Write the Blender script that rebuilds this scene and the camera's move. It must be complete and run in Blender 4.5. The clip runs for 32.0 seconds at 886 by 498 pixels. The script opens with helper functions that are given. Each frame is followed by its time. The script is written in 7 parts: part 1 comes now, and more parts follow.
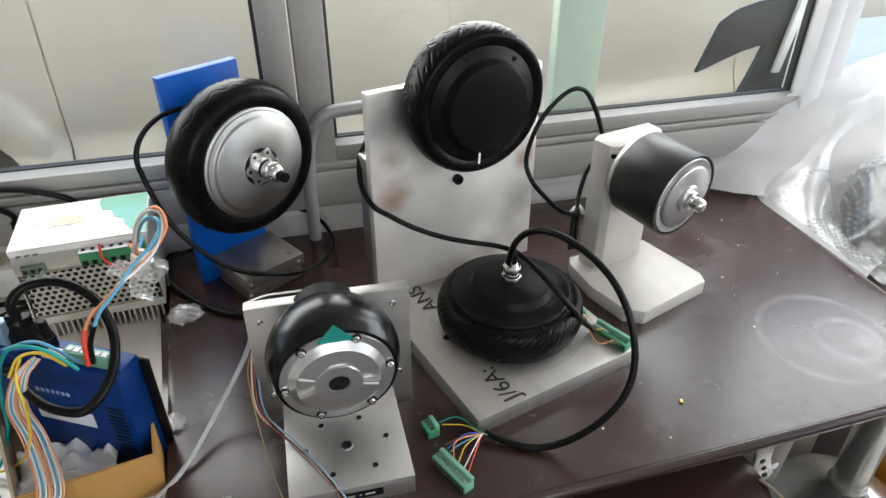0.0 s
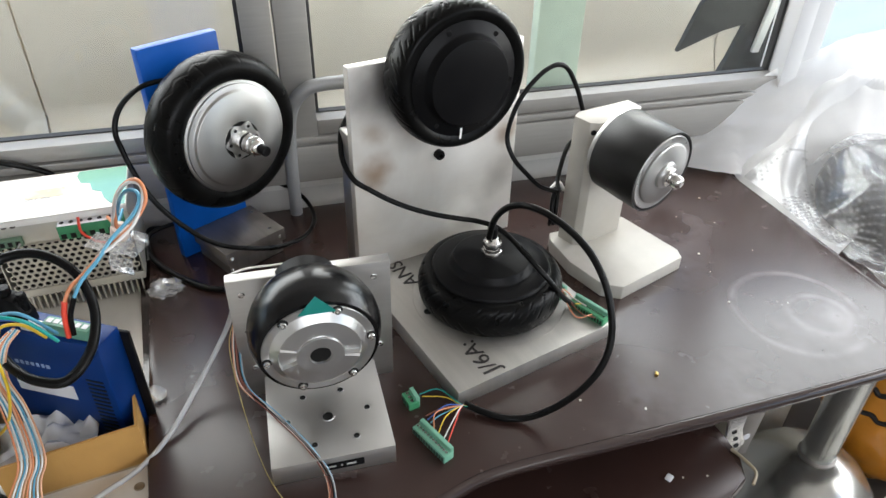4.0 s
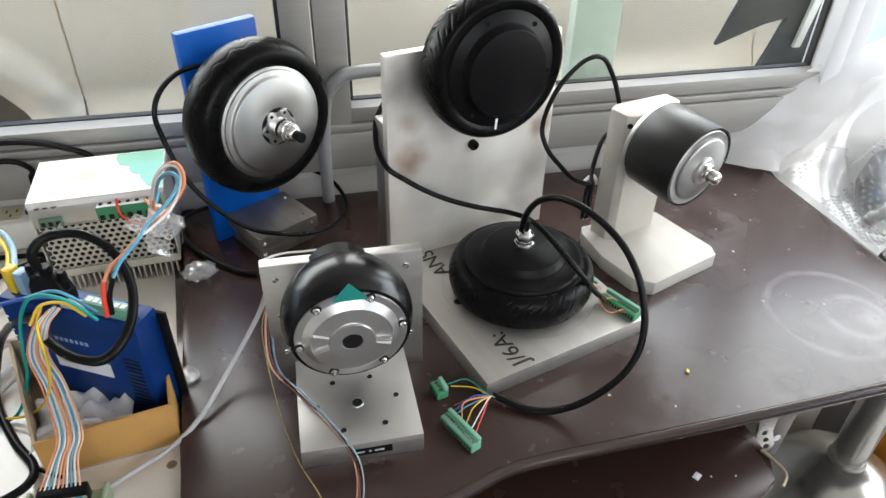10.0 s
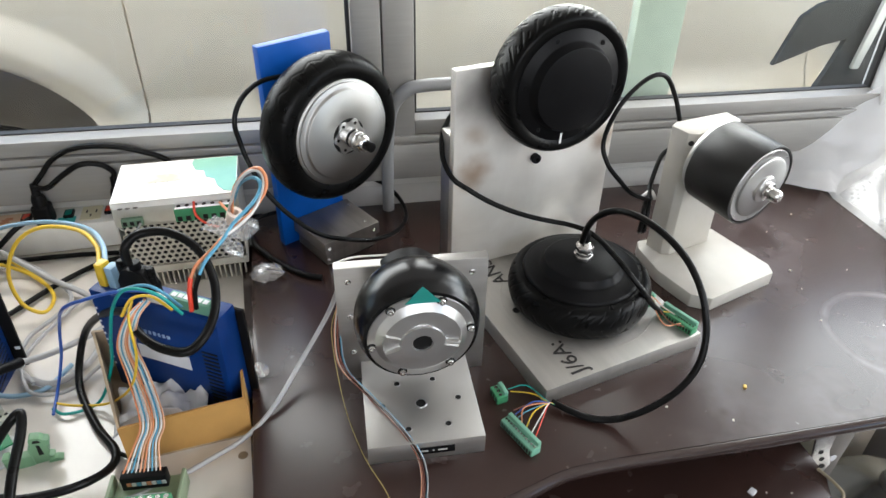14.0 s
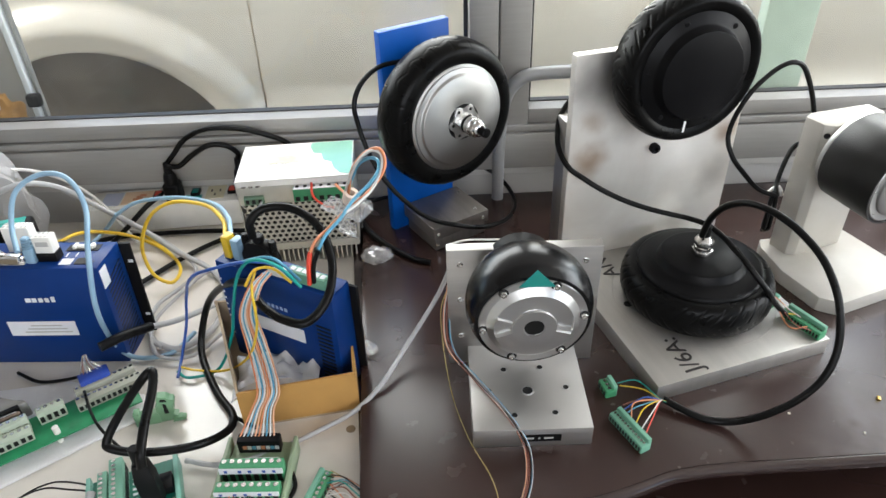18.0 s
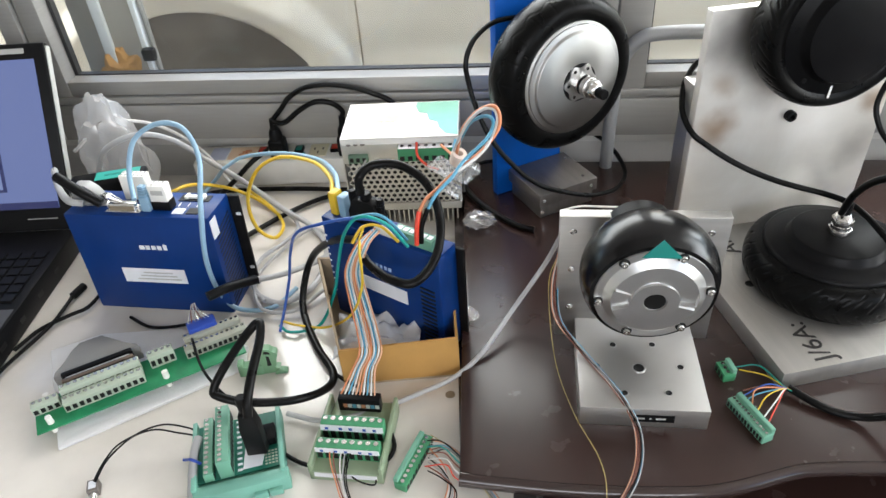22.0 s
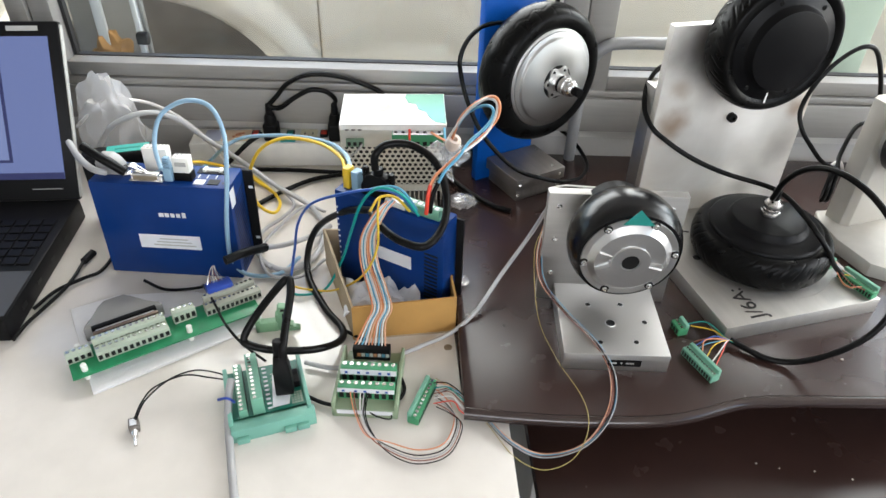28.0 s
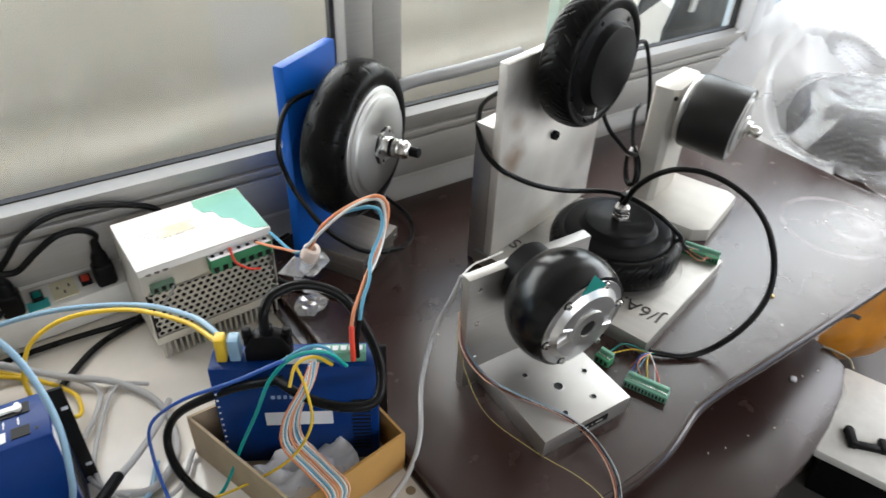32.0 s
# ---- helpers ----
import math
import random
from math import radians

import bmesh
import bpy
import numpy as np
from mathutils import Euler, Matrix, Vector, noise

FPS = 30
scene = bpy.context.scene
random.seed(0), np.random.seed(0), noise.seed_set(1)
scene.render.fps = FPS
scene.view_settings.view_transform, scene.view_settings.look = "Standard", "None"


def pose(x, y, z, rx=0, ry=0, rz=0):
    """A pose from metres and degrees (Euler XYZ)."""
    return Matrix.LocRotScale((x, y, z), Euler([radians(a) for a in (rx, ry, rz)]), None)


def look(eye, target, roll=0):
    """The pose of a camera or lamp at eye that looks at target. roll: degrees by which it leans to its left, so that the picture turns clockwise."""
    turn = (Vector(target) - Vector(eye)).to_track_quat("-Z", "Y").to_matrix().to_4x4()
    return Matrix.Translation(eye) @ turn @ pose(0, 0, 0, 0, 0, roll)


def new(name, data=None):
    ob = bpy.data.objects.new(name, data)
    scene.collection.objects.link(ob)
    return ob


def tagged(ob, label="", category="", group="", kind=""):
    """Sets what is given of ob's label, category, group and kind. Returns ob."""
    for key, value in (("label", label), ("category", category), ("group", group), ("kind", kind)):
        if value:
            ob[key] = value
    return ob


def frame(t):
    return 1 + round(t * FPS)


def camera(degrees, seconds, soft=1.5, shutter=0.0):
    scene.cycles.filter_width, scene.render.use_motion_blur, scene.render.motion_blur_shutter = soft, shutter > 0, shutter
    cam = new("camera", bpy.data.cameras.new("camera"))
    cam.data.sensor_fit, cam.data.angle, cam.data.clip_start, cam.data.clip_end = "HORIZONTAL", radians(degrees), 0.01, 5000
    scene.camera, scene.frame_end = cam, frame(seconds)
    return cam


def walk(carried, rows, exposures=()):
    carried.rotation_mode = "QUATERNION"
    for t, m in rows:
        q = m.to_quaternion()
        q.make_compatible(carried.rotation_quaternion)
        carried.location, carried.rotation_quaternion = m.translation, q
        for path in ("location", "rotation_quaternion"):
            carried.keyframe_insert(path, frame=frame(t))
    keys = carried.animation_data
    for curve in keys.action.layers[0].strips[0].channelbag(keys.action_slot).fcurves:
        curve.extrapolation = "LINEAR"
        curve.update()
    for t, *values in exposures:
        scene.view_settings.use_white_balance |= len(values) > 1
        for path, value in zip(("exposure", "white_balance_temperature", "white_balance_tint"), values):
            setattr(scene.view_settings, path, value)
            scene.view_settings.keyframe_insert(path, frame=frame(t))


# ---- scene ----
cam = camera(65.2, 32.0, shutter=0.5)
METRES, EYE, TILT, LEAN, TURN = 0.88, 1.364, -34.0, 0.0, -17.6
ROWS = [
    (0.0, 0.0, 0.0, 0.0, 0.0, 0.0, -0.0),
    (0.5, -0.0011, -0.0018, 0.0016, -0.13, 0.17, -0.28),
    (1.0, -0.0019, -0.0025, -0.0004, -0.52, -0.08, -0.42),
    (1.5, -0.0035, -0.0022, -0.0028, -0.54, -0.58, -0.53),
    (2.0, -0.004, -0.0038, -0.0056, -0.69, -0.57, -0.83),
    (2.5, -0.0034, -0.0054, -0.0071, -0.89, -0.72, -0.83),
    (3.0, -0.0032, -0.0061, -0.0065, -0.9, -0.76, -0.8),
    (3.5, -0.0017, -0.0064, -0.0072, -1.3, -1.37, -0.59),
    (5.5, 0.0061, -0.0091, -0.0064, -1.68, -1.87, 0.01),
    (6.0, 0.0015, -0.0054, -0.005, -1.28, -1.61, -0.69),
    (6.5, -0.0042, -0.0052, -0.0057, -1.27, -1.68, -1.07),
    (7.0, -0.0128, -0.0058, -0.0071, -1.13, -1.98, -1.61),
    (7.5, -0.0129, -0.0075, -0.0063, -1.21, -1.83, -1.92),
    (8.0, -0.0132, -0.0042, -0.0043, -1.5, -2.24, -2.56),
    (8.5, -0.0095, 0.0011, -0.0041, -1.4, -2.38, -2.51),
    (9.0, -0.0061, 0.0035, -0.0033, -0.82, -2.27, -2.31),
    (9.5, -0.0048, 0.0002, -0.0056, 0.06, -2.39, -1.8),
    (10.0, -0.0087, -0.0069, -0.0075, 0.61, -2.5, -1.73),
    (10.5, -0.0197, -0.0059, -0.0083, 1.56, -2.0, -2.07),
    (11.0, -0.0273, -0.0076, -0.0102, 1.65, -2.27, -2.1),
    (11.5, -0.033, -0.0223, -0.0102, 1.96, -1.95, -2.24),
    (12.0, -0.0351, -0.0237, -0.0122, 1.98, -1.92, -2.44),
    (12.5, -0.0377, -0.0326, -0.0158, 2.44, -1.55, -2.65),
    (13.0, -0.046, -0.0379, -0.0161, 2.93, -1.37, -3.05),
    (13.5, -0.0493, -0.0415, -0.0159, 3.24, -1.09, -3.31),
    (14.0, -0.0475, -0.0394, -0.0161, 3.52, -1.48, -3.36),
    (14.5, -0.0485, -0.0366, -0.0174, 5.42, -1.89, -3.52),
    (16.5, -0.0689, -0.0313, -0.0217, 8.78, -1.93, -4.91),
    (17.0, -0.0669, -0.0352, -0.0228, 8.72, -1.63, -4.93),
    (17.5, -0.0677, -0.0376, -0.0291, 10.16, -1.75, -5.3),
    (18.0, -0.0693, -0.0384, -0.0371, 11.42, -2.15, -5.57),
    (18.5, -0.0747, -0.0351, -0.0424, 12.26, -2.09, -5.55),
    (19.0, -0.0894, -0.0341, -0.0432, 12.87, -2.61, -6.19),
    (19.5, -0.1005, -0.0296, -0.0431, 13.52, -2.63, -6.5),
    (20.0, -0.0981, -0.0212, -0.0426, 14.39, -3.05, -6.59),
    (20.5, -0.0986, -0.017, -0.0437, 15.72, -3.71, -7.05),
    (21.0, -0.1051, -0.0179, -0.0469, 17.16, -4.15, -7.78),
    (21.5, -0.1073, -0.0188, -0.0531, 17.52, -4.79, -7.78),
    (22.0, -0.1113, -0.0147, -0.0535, 18.25, -5.28, -7.87),
    (22.5, -0.1157, -0.0143, -0.0556, 18.24, -5.75, -7.96),
    (23.0, -0.1293, -0.0134, -0.0564, 19.21, -5.9, -8.07),
    (23.5, -0.1269, -0.0035, -0.0512, 19.13, -6.16, -8.43),
    (24.0, -0.1177, 0.0152, -0.0452, 19.86, -6.8, -8.79),
    (24.5, -0.1103, 0.0317, -0.035, 19.26, -6.64, -8.52),
    (26.5, -0.1586, -0.0892, -0.0689, 15.42, -4.52, -8.1),
    (27.0, -0.1696, -0.1012, -0.0826, 13.09, -4.86, -8.67),
    (27.5, -0.1664, -0.1315, -0.0896, 12.46, -4.58, -8.73),
    (28.0, -0.1708, -0.1688, -0.1046, 12.08, -4.08, -9.53),
    (28.5, -0.1851, -0.1885, -0.1084, 10.84, -4.32, -9.59),
    (29.0, -0.2043, -0.1825, -0.0919, 9.66, -4.31, -9.13),
    (29.5, -0.2349, -0.1345, -0.0636, 6.6, -3.07, -6.35),
    (30.0, -0.2508, -0.087, -0.028, 2.95, -4.31, -3.55),
    (30.5, -0.2804, -0.0452, 0.002, 2.07, -4.05, -3.28),
    (31.0, -0.3476, -0.0228, 0.0179, -4.31, -4.2, -0.01),
    (31.5, -0.4334, -0.0121, 0.0434, -10.47, -4.54, 5.05),
    (32.0, -0.4823, 0.0024, 0.0437, -16.38, -4.9, 8.37),
]
walk(cam, [(t, pose(0, 0, EYE, TILT, LEAN, TURN) @ pose(METRES * x, METRES * y, METRES * z, 90 + pitch, roll, yaw)) for t, x, y, z, yaw, pitch, roll in ROWS],
     exposures=((0.0, 1.51), (8.0, 1.68), (16.0, 1.70), (22.0, 1.85), (27.0, 1.83), (30.0, 1.88), (31.0, 1.76), (32.0, 1.50)))

# ---- light ----
world = bpy.data.worlds.new("world")
scene.world = world
world.use_nodes = True
wn = world.node_tree
sky = wn.nodes.new("ShaderNodeTexSky")
sky.sky_type, sky.sun_disc = "NISHITA", False
sky.sun_elevation, sky.sun_rotation = radians(48), radians(-112)
wn.links.new(sky.outputs[0], wn.nodes["Background"].inputs[0])
wn.nodes["Background"].inputs[1].default_value = 0.15
sun = new("sun", bpy.data.lights.new("sun", "SUN"))
sun.data.energy, sun.data.angle, sun.data.color = 2.6, radians(25), (1.0, 0.94, 0.855)
sun.matrix_world = look((-5, -0.5, 6), (0, 1.5, 0))


def added_light(place, target, w, h, watts, colour=(1.0, 0.955, 0.90)):
    """Added area lamp, standing in for skylight at an opening."""
    ob = new("added_light", bpy.data.lights.new("added_light", "AREA"))
    ob.data.shape, ob.data.size, ob.data.size_y, ob.data.energy, ob.data.color = "RECTANGLE", w, h, watts, colour
    ob.matrix_world = look(place, target)
    return ob


added_light((1.80, 1.00, 1.78), (1.74, 0.0, 1.70), 1.7, 1.2, 19, (0.98, 0.975, 0.965))
added_light((0.09, 1.11, 1.25), (0.06, 0.0, 1.05), 1.7, 0.30, 4.8)
# east lamp, in an assumed opening out of view
added_light((2.74, 0.0, 1.6), (0.4, 0.3, 0.9), 2.4, 1.5, 21)
# added fill lamp from the south, no such source in view
added_light((0.0, -2.74, 2.1), (-0.1, 0.7, 0.8), 2.6, 1.0, 14)

# ---- materials ----
def material(name, colour, rough=0.5, metal=0.0, vary=0.12, scale=30.0, bump=0.0, bump_scale=200.0, second=None, second_scale=4.0, second_amount=0.5,
             coat=0.0, stretch=(1, 1, 1), rough_vary=0.1, coords="Object", spec=0.5):
    """A surface with grain at one scale and stains at another."""
    m = bpy.data.materials.new(name)
    m.use_nodes = True
    nt = m.node_tree
    b = nt.nodes["Principled BSDF"]
    tc = nt.nodes.new("ShaderNodeTexCoord")
    mp = nt.nodes.new("ShaderNodeMapping")
    mp.inputs["Scale"].default_value = stretch
    nt.links.new(tc.outputs[coords], mp.inputs[0])
    n1 = nt.nodes.new("ShaderNodeTexNoise")
    n1.inputs["Scale"].default_value, n1.inputs["Detail"].default_value = scale, 6
    nt.links.new(mp.outputs[0], n1.inputs[0])
    ramp = nt.nodes.new("ShaderNodeValToRGB")
    lo = [max(0, c * (1 - vary)) for c in colour]
    hi = [min(1, c * (1 + vary)) for c in colour]
    ramp.color_ramp.elements[0].color, ramp.color_ramp.elements[1].color = (*lo, 1), (*hi, 1)
    ramp.color_ramp.elements[0].position, ramp.color_ramp.elements[1].position = 0.3, 0.7
    nt.links.new(n1.outputs[0], ramp.inputs[0])
    out = ramp.outputs[0]
    if second:
        n2 = nt.nodes.new("ShaderNodeTexNoise")
        n2.inputs["Scale"].default_value, n2.inputs["Detail"].default_value, n2.inputs["Distortion"].default_value = second_scale, 5, 0.6
        nt.links.new(tc.outputs[coords], n2.inputs[0])
        r2 = nt.nodes.new("ShaderNodeValToRGB")
        r2.color_ramp.elements[0].position, r2.color_ramp.elements[1].position = 0.48, 0.72
        r2.color_ramp.elements[1].color = (second_amount,) * 3 + (1,)
        nt.links.new(n2.outputs[0], r2.inputs[0])
        mix = nt.nodes.new("ShaderNodeMix")
        mix.data_type = "RGBA"
        nt.links.new(r2.outputs[0], mix.inputs[0])
        nt.links.new(out, mix.inputs[6])
        mix.inputs[7].default_value = (*second, 1)
        out = mix.outputs[2]
    nt.links.new(out, b.inputs["Base Color"])
    b.inputs["Metallic"].default_value = metal
    b.inputs["Coat Weight"].default_value = coat
    b.inputs["Coat Roughness"].default_value = 0.08
    b.inputs["Specular IOR Level"].default_value = spec
    rr = nt.nodes.new("ShaderNodeMapRange")
    rr.inputs[3].default_value, rr.inputs[4].default_value = max(0.03, rough - rough_vary), min(1, rough + rough_vary)
    nt.links.new(n1.outputs[0], rr.inputs[0])
    nt.links.new(rr.outputs[0], b.inputs["Roughness"])
    if bump:
        n3 = nt.nodes.new("ShaderNodeTexNoise")
        n3.inputs["Scale"].default_value, n3.inputs["Detail"].default_value = bump_scale, 4
        nt.links.new(mp.outputs[0], n3.inputs[0])
        bp = nt.nodes.new("ShaderNodeBump")
        bp.inputs["Strength"].default_value, bp.inputs["Distance"].default_value = bump, 0.002
        nt.links.new(n3.outputs[0], bp.inputs["Height"])
        nt.links.new(bp.outputs[0], b.inputs["Normal"])
    return m


def dust_and_glare(m, rings, colour):
    """Dust rings left by things that stood on a surface, and painted pale reflections: (x, y, radius, width) each."""
    nt = m.node_tree
    b = nt.nodes["Principled BSDF"]
    tc = nt.nodes.new("ShaderNodeTexCoord")
    ns = nt.nodes.new("ShaderNodeTexNoise")
    ns.inputs["Scale"].default_value, ns.inputs["Detail"].default_value = 14, 6
    nt.links.new(tc.outputs["Object"], ns.inputs[0])
    br = nt.nodes.new("ShaderNodeMapRange")
    br.inputs[1].default_value, br.inputs[2].default_value = 0.38, 0.62
    nt.links.new(ns.outputs[0], br.inputs[0])
    for x, y, r, w, amount in rings:
        d = nt.nodes.new("ShaderNodeVectorMath")
        d.operation = "DISTANCE"
        d.inputs[1].default_value = (x, y, 0.75)
        nt.links.new(tc.outputs["Object"], d.inputs[0])
        rp = nt.nodes.new("ShaderNodeValToRGB")
        e = rp.color_ramp.elements
        e[0].position, e[0].color = max(0.0, r - w), (0, 0, 0, 1)
        e[1].position, e[1].color = r + w, (0, 0, 0, 1)
        mid = e.new(r)
        mid.color = (amount, amount, amount, 1)
        nt.links.new(d.outputs["Value"], rp.inputs[0])
        mul = nt.nodes.new("ShaderNodeMath")
        mul.operation = "MULTIPLY"
        nt.links.new(rp.outputs[0], mul.inputs[0])
        nt.links.new(br.outputs[0], mul.inputs[1])
        mix = nt.nodes.new("ShaderNodeMix")
        mix.data_type = "RGBA"
        nt.links.new(mul.outputs[0], mix.inputs[0])
        nt.links.new(b.inputs["Base Color"].links[0].from_socket, mix.inputs[6])
        mix.inputs[7].default_value = (*colour, 1)
        nt.links.new(mix.outputs[2], b.inputs["Base Color"])


def turned(m):
    """Turning marks: the gloss drawn out round the axis."""
    nt = m.node_tree
    b = nt.nodes["Principled BSDF"]
    tg = nt.nodes.new("ShaderNodeTangent")
    tg.direction_type, tg.axis = "RADIAL", "Z"
    b.inputs["Anisotropic"].default_value = 0.6
    nt.links.new(tg.outputs[0], b.inputs["Tangent"])


def spots(m, marks):
    """Soft-edged stains and painted reflections: (x, y, z, radius, colour, amount) each."""
    nt = m.node_tree
    b = nt.nodes["Principled BSDF"]
    tc = nt.nodes.new("ShaderNodeTexCoord")
    ns = nt.nodes.new("ShaderNodeTexNoise")
    ns.inputs["Scale"].default_value, ns.inputs["Detail"].default_value = 16, 4
    nt.links.new(tc.outputs["Object"], ns.inputs[0])
    off = nt.nodes.new("ShaderNodeVectorMath")
    off.operation = "MULTIPLY_ADD"
    off.inputs[1].default_value = (0.05, 0.0, 0.05)
    nt.links.new(ns.outputs["Color"], off.inputs[0])
    nt.links.new(tc.outputs["Object"], off.inputs[2])
    for x, y, z, r, colour, amount in marks:
        d = nt.nodes.new("ShaderNodeVectorMath")
        d.operation = "DISTANCE"
        d.inputs[1].default_value = (x + 0.025, y, z + 0.025)
        nt.links.new(off.outputs[0], d.inputs[0])
        mr = nt.nodes.new("ShaderNodeMapRange")
        mr.interpolation_type = "SMOOTHSTEP"
        mr.inputs[1].default_value, mr.inputs[2].default_value = 0.0, r
        mr.inputs[3].default_value, mr.inputs[4].default_value = amount, 0.0
        nt.links.new(d.outputs["Value"], mr.inputs[0])
        mix = nt.nodes.new("ShaderNodeMix")
        mix.data_type = "RGBA"
        nt.links.new(mr.outputs[0], mix.inputs[0])
        nt.links.new(b.inputs["Base Color"].links[0].from_socket, mix.inputs[6])
        mix.inputs[7].default_value = (*colour, 1)
        nt.links.new(mix.outputs[2], b.inputs["Base Color"])


def plain(name, colour, rough=0.5, metal=0.0, vary=0.06, **k):
    return material(name, colour, rough, metal, vary, **k)


DESK = material("desk_laminate", (0.032, 0.0165, 0.0135), 0.27, vary=0.06, scale=25, second=(0.040, 0.029, 0.027), second_scale=3.0, second_amount=0.2, rough_vary=0.012, coat=0.0, spec=0.5)
# rings are dust; wide pale smears also paint the film's soft reflection
dust_and_glare(DESK, ((0.70, 0.515, 0.085, 0.008, 0.42), (0.725, 0.50, 0.040, 0.009, 0.36), (0.745, 0.49, 0.004, 0.030, 0.40), (0.70, 0.46, 0.004, 0.09, 0.24), (0.55, 0.42, 0.02, 0.05, 0.18), (0.66, 0.76, 0.01, 0.10, 0.34), (0.60, 0.66, 0.01, 0.08, 0.22), (0.40, 0.44, 0.01, 0.09, 0.18)), (0.24, 0.215, 0.22))
DESK_EDGE = material("desk_edge", (0.030, 0.018, 0.016), 0.2, vary=0.1, scale=12, coat=0.3)
WHITE_TOP = material("white_laminate", (0.68, 0.645, 0.59), 0.17, coat=0.3, vary=0.04, scale=25, second=(0.5, 0.47, 0.40), second_scale=5, second_amount=0.25)
ALU = material("machined_aluminium", (0.53, 0.52, 0.50), 0.42, 0.95, vary=0.05, scale=18, stretch=(1, 1, 14), second=(0.40, 0.37, 0.34), second_scale=7, second_amount=0.3, bump=0.02, bump_scale=250)
ALU_FLAT = material("milled_aluminium_top", (0.44, 0.427, 0.40), 0.48, 0.9, vary=0.07, scale=12, stretch=(10, 1, 1), second=(0.46, 0.43, 0.39), second_scale=9, second_amount=0.4, bump=0.05, bump_scale=250)
ALU_CAST = material("cast_aluminium", (0.62, 0.62, 0.612), 0.34, 0.95, vary=0.05, scale=30, bump=0.03, bump_scale=350)
ALU_TURNED = material("turned_aluminium", (0.43, 0.43, 0.42), 0.42, 1.0, vary=0.012, scale=12, rough_vary=0.012)
turned(ALU_TURNED)
ALU_PALE = material("bead_blasted_aluminium", (0.48, 0.462, 0.42), 0.5, 0.35, vary=0.05, scale=40, bump=0.12, bump_scale=700, second=(0.40, 0.37, 0.31), second_scale=9, second_amount=0.5)
STAINED_REFLECTED = material("stained_plate_reflections", (0.90, 0.88, 0.83), 0.36, 0.52, vary=0.05, scale=9, stretch=(1, 1, 3), second=(0.55, 0.48, 0.40), second_scale=6, second_amount=0.4)
# brown spots are stains; dark ones paint the wheels' reflections in the plate
spots(STAINED_REFLECTED, ((0.024, 0.255, 0.175, 0.034, (0.34, 0.20, 0.10), 0.75), (0.020, 0.255, 0.225, 0.026, (0.38, 0.26, 0.16), 0.5), (0.226, 0.255, 0.19, 0.028, (0.34, 0.20, 0.10), 0.7), (0.03, 0.255, 0.285, 0.075, (0.13, 0.12, 0.115), 0.85), (0.085, 0.255, 0.235, 0.05, (0.20, 0.17, 0.15), 0.5), (0.165, 0.255, 0.055, 0.04, (0.22, 0.19, 0.17), 0.5), (0.215, 0.255, 0.12, 0.035, (0.27, 0.25, 0.23), 0.4)))
STEEL = plain("bright_steel", (0.75, 0.74, 0.72), 0.22, 1.0)
PEDESTAL_STEEL = material("worn_chrome", (0.50, 0.50, 0.47), 0.24, 0.9, vary=0.08, scale=12, rough_vary=0.06)
DARK_STEEL = material("dark_steel", (0.23, 0.21, 0.195), 0.42, 0.75, vary=0.15, scale=14, stretch=(8, 1, 1))
RUBBER = material("tyre_rubber", (0.0035, 0.0035, 0.0035), 0.30, vary=0.3, scale=50, spec=0.10, bump=0.1, bump_scale=500)
RUBBER_SMOOTH = material("smooth_rubber", (0.004, 0.004, 0.0045), 0.22, vary=0.2, scale=20, rough_vary=0.05, spec=0.35)
RUBBER_GREY = material("lined_rubber", (0.006, 0.006, 0.006), 0.40, spec=0.5, vary=0.25, scale=40, bump=0.15, bump_scale=600)
COVER = material("black_cover", (0.0055, 0.0055, 0.006), 0.36, spec=0.10, vary=0.15, scale=30, bump=0.06, bump_scale=900)
BLACK = plain("black_plastic", (0.006, 0.006, 0.0065), 0.40, spec=0.12)
CABLE_BLACK = plain("black_cable", (0.005, 0.005, 0.005), 0.30, spec=0.14)
BLUE_PLATE = material("blue_plastic_plate", (0.001, 0.078, 0.37), 0.40, spec=0.25, vary=0.10, scale=30, bump=0.05)
DRIVE_BLUE = material("blue_drive_case", (0.0025, 0.030, 0.155), 0.36, 0.0, spec=0.2, vary=0.10, scale=20, bump=0.05, bump_scale=600)
LABEL = plain("paper_label", (0.72, 0.73, 0.76), 0.5)
CARD = material("brown_cardboard", (0.46, 0.25, 0.07), 0.75, vary=0.10, scale=20, bump=0.1, bump_scale=150)
CARD_IN = material("grey_cardboard", (0.42, 0.33, 0.22), 0.85, vary=0.10, scale=30)
PCB = material("green_board", (0.015, 0.22, 0.09), 0.35, vary=0.2, scale=60)
PCB_TEAL = material("teal_board", (0.008, 0.14, 0.095), 0.38, vary=0.2, scale=60)
TERM = plain("green_terminal", (0.15, 0.36, 0.255), 0.5)
TERM_DARK = plain("deep_green_terminal", (0.05, 0.26, 0.12), 0.5)
TERM_GREY = plain("grey_green_terminal", (0.40, 0.46, 0.37), 0.5)
TERM_AGED = plain("aged_grey_terminal", (0.34, 0.35, 0.29), 0.5)
OLIVE = plain("olive_green_tray", (0.24, 0.31, 0.20), 0.5)
GREY = plain("grey_plastic", (0.42, 0.42, 0.40), 0.5)
PSU_METAL = material("zinc_plated_case", (0.62, 0.61, 0.55), 0.42, 0.6, vary=0.08, scale=25)
PSU_TOP = material("white_painted_lid", (0.84, 0.83, 0.79), 0.35, vary=0.04, scale=15, second=(0.55, 0.53, 0.48), second_scale=14, second_amount=0.4)
WHITE_PLASTIC = plain("white_plastic", (0.80, 0.79, 0.74), 0.35)
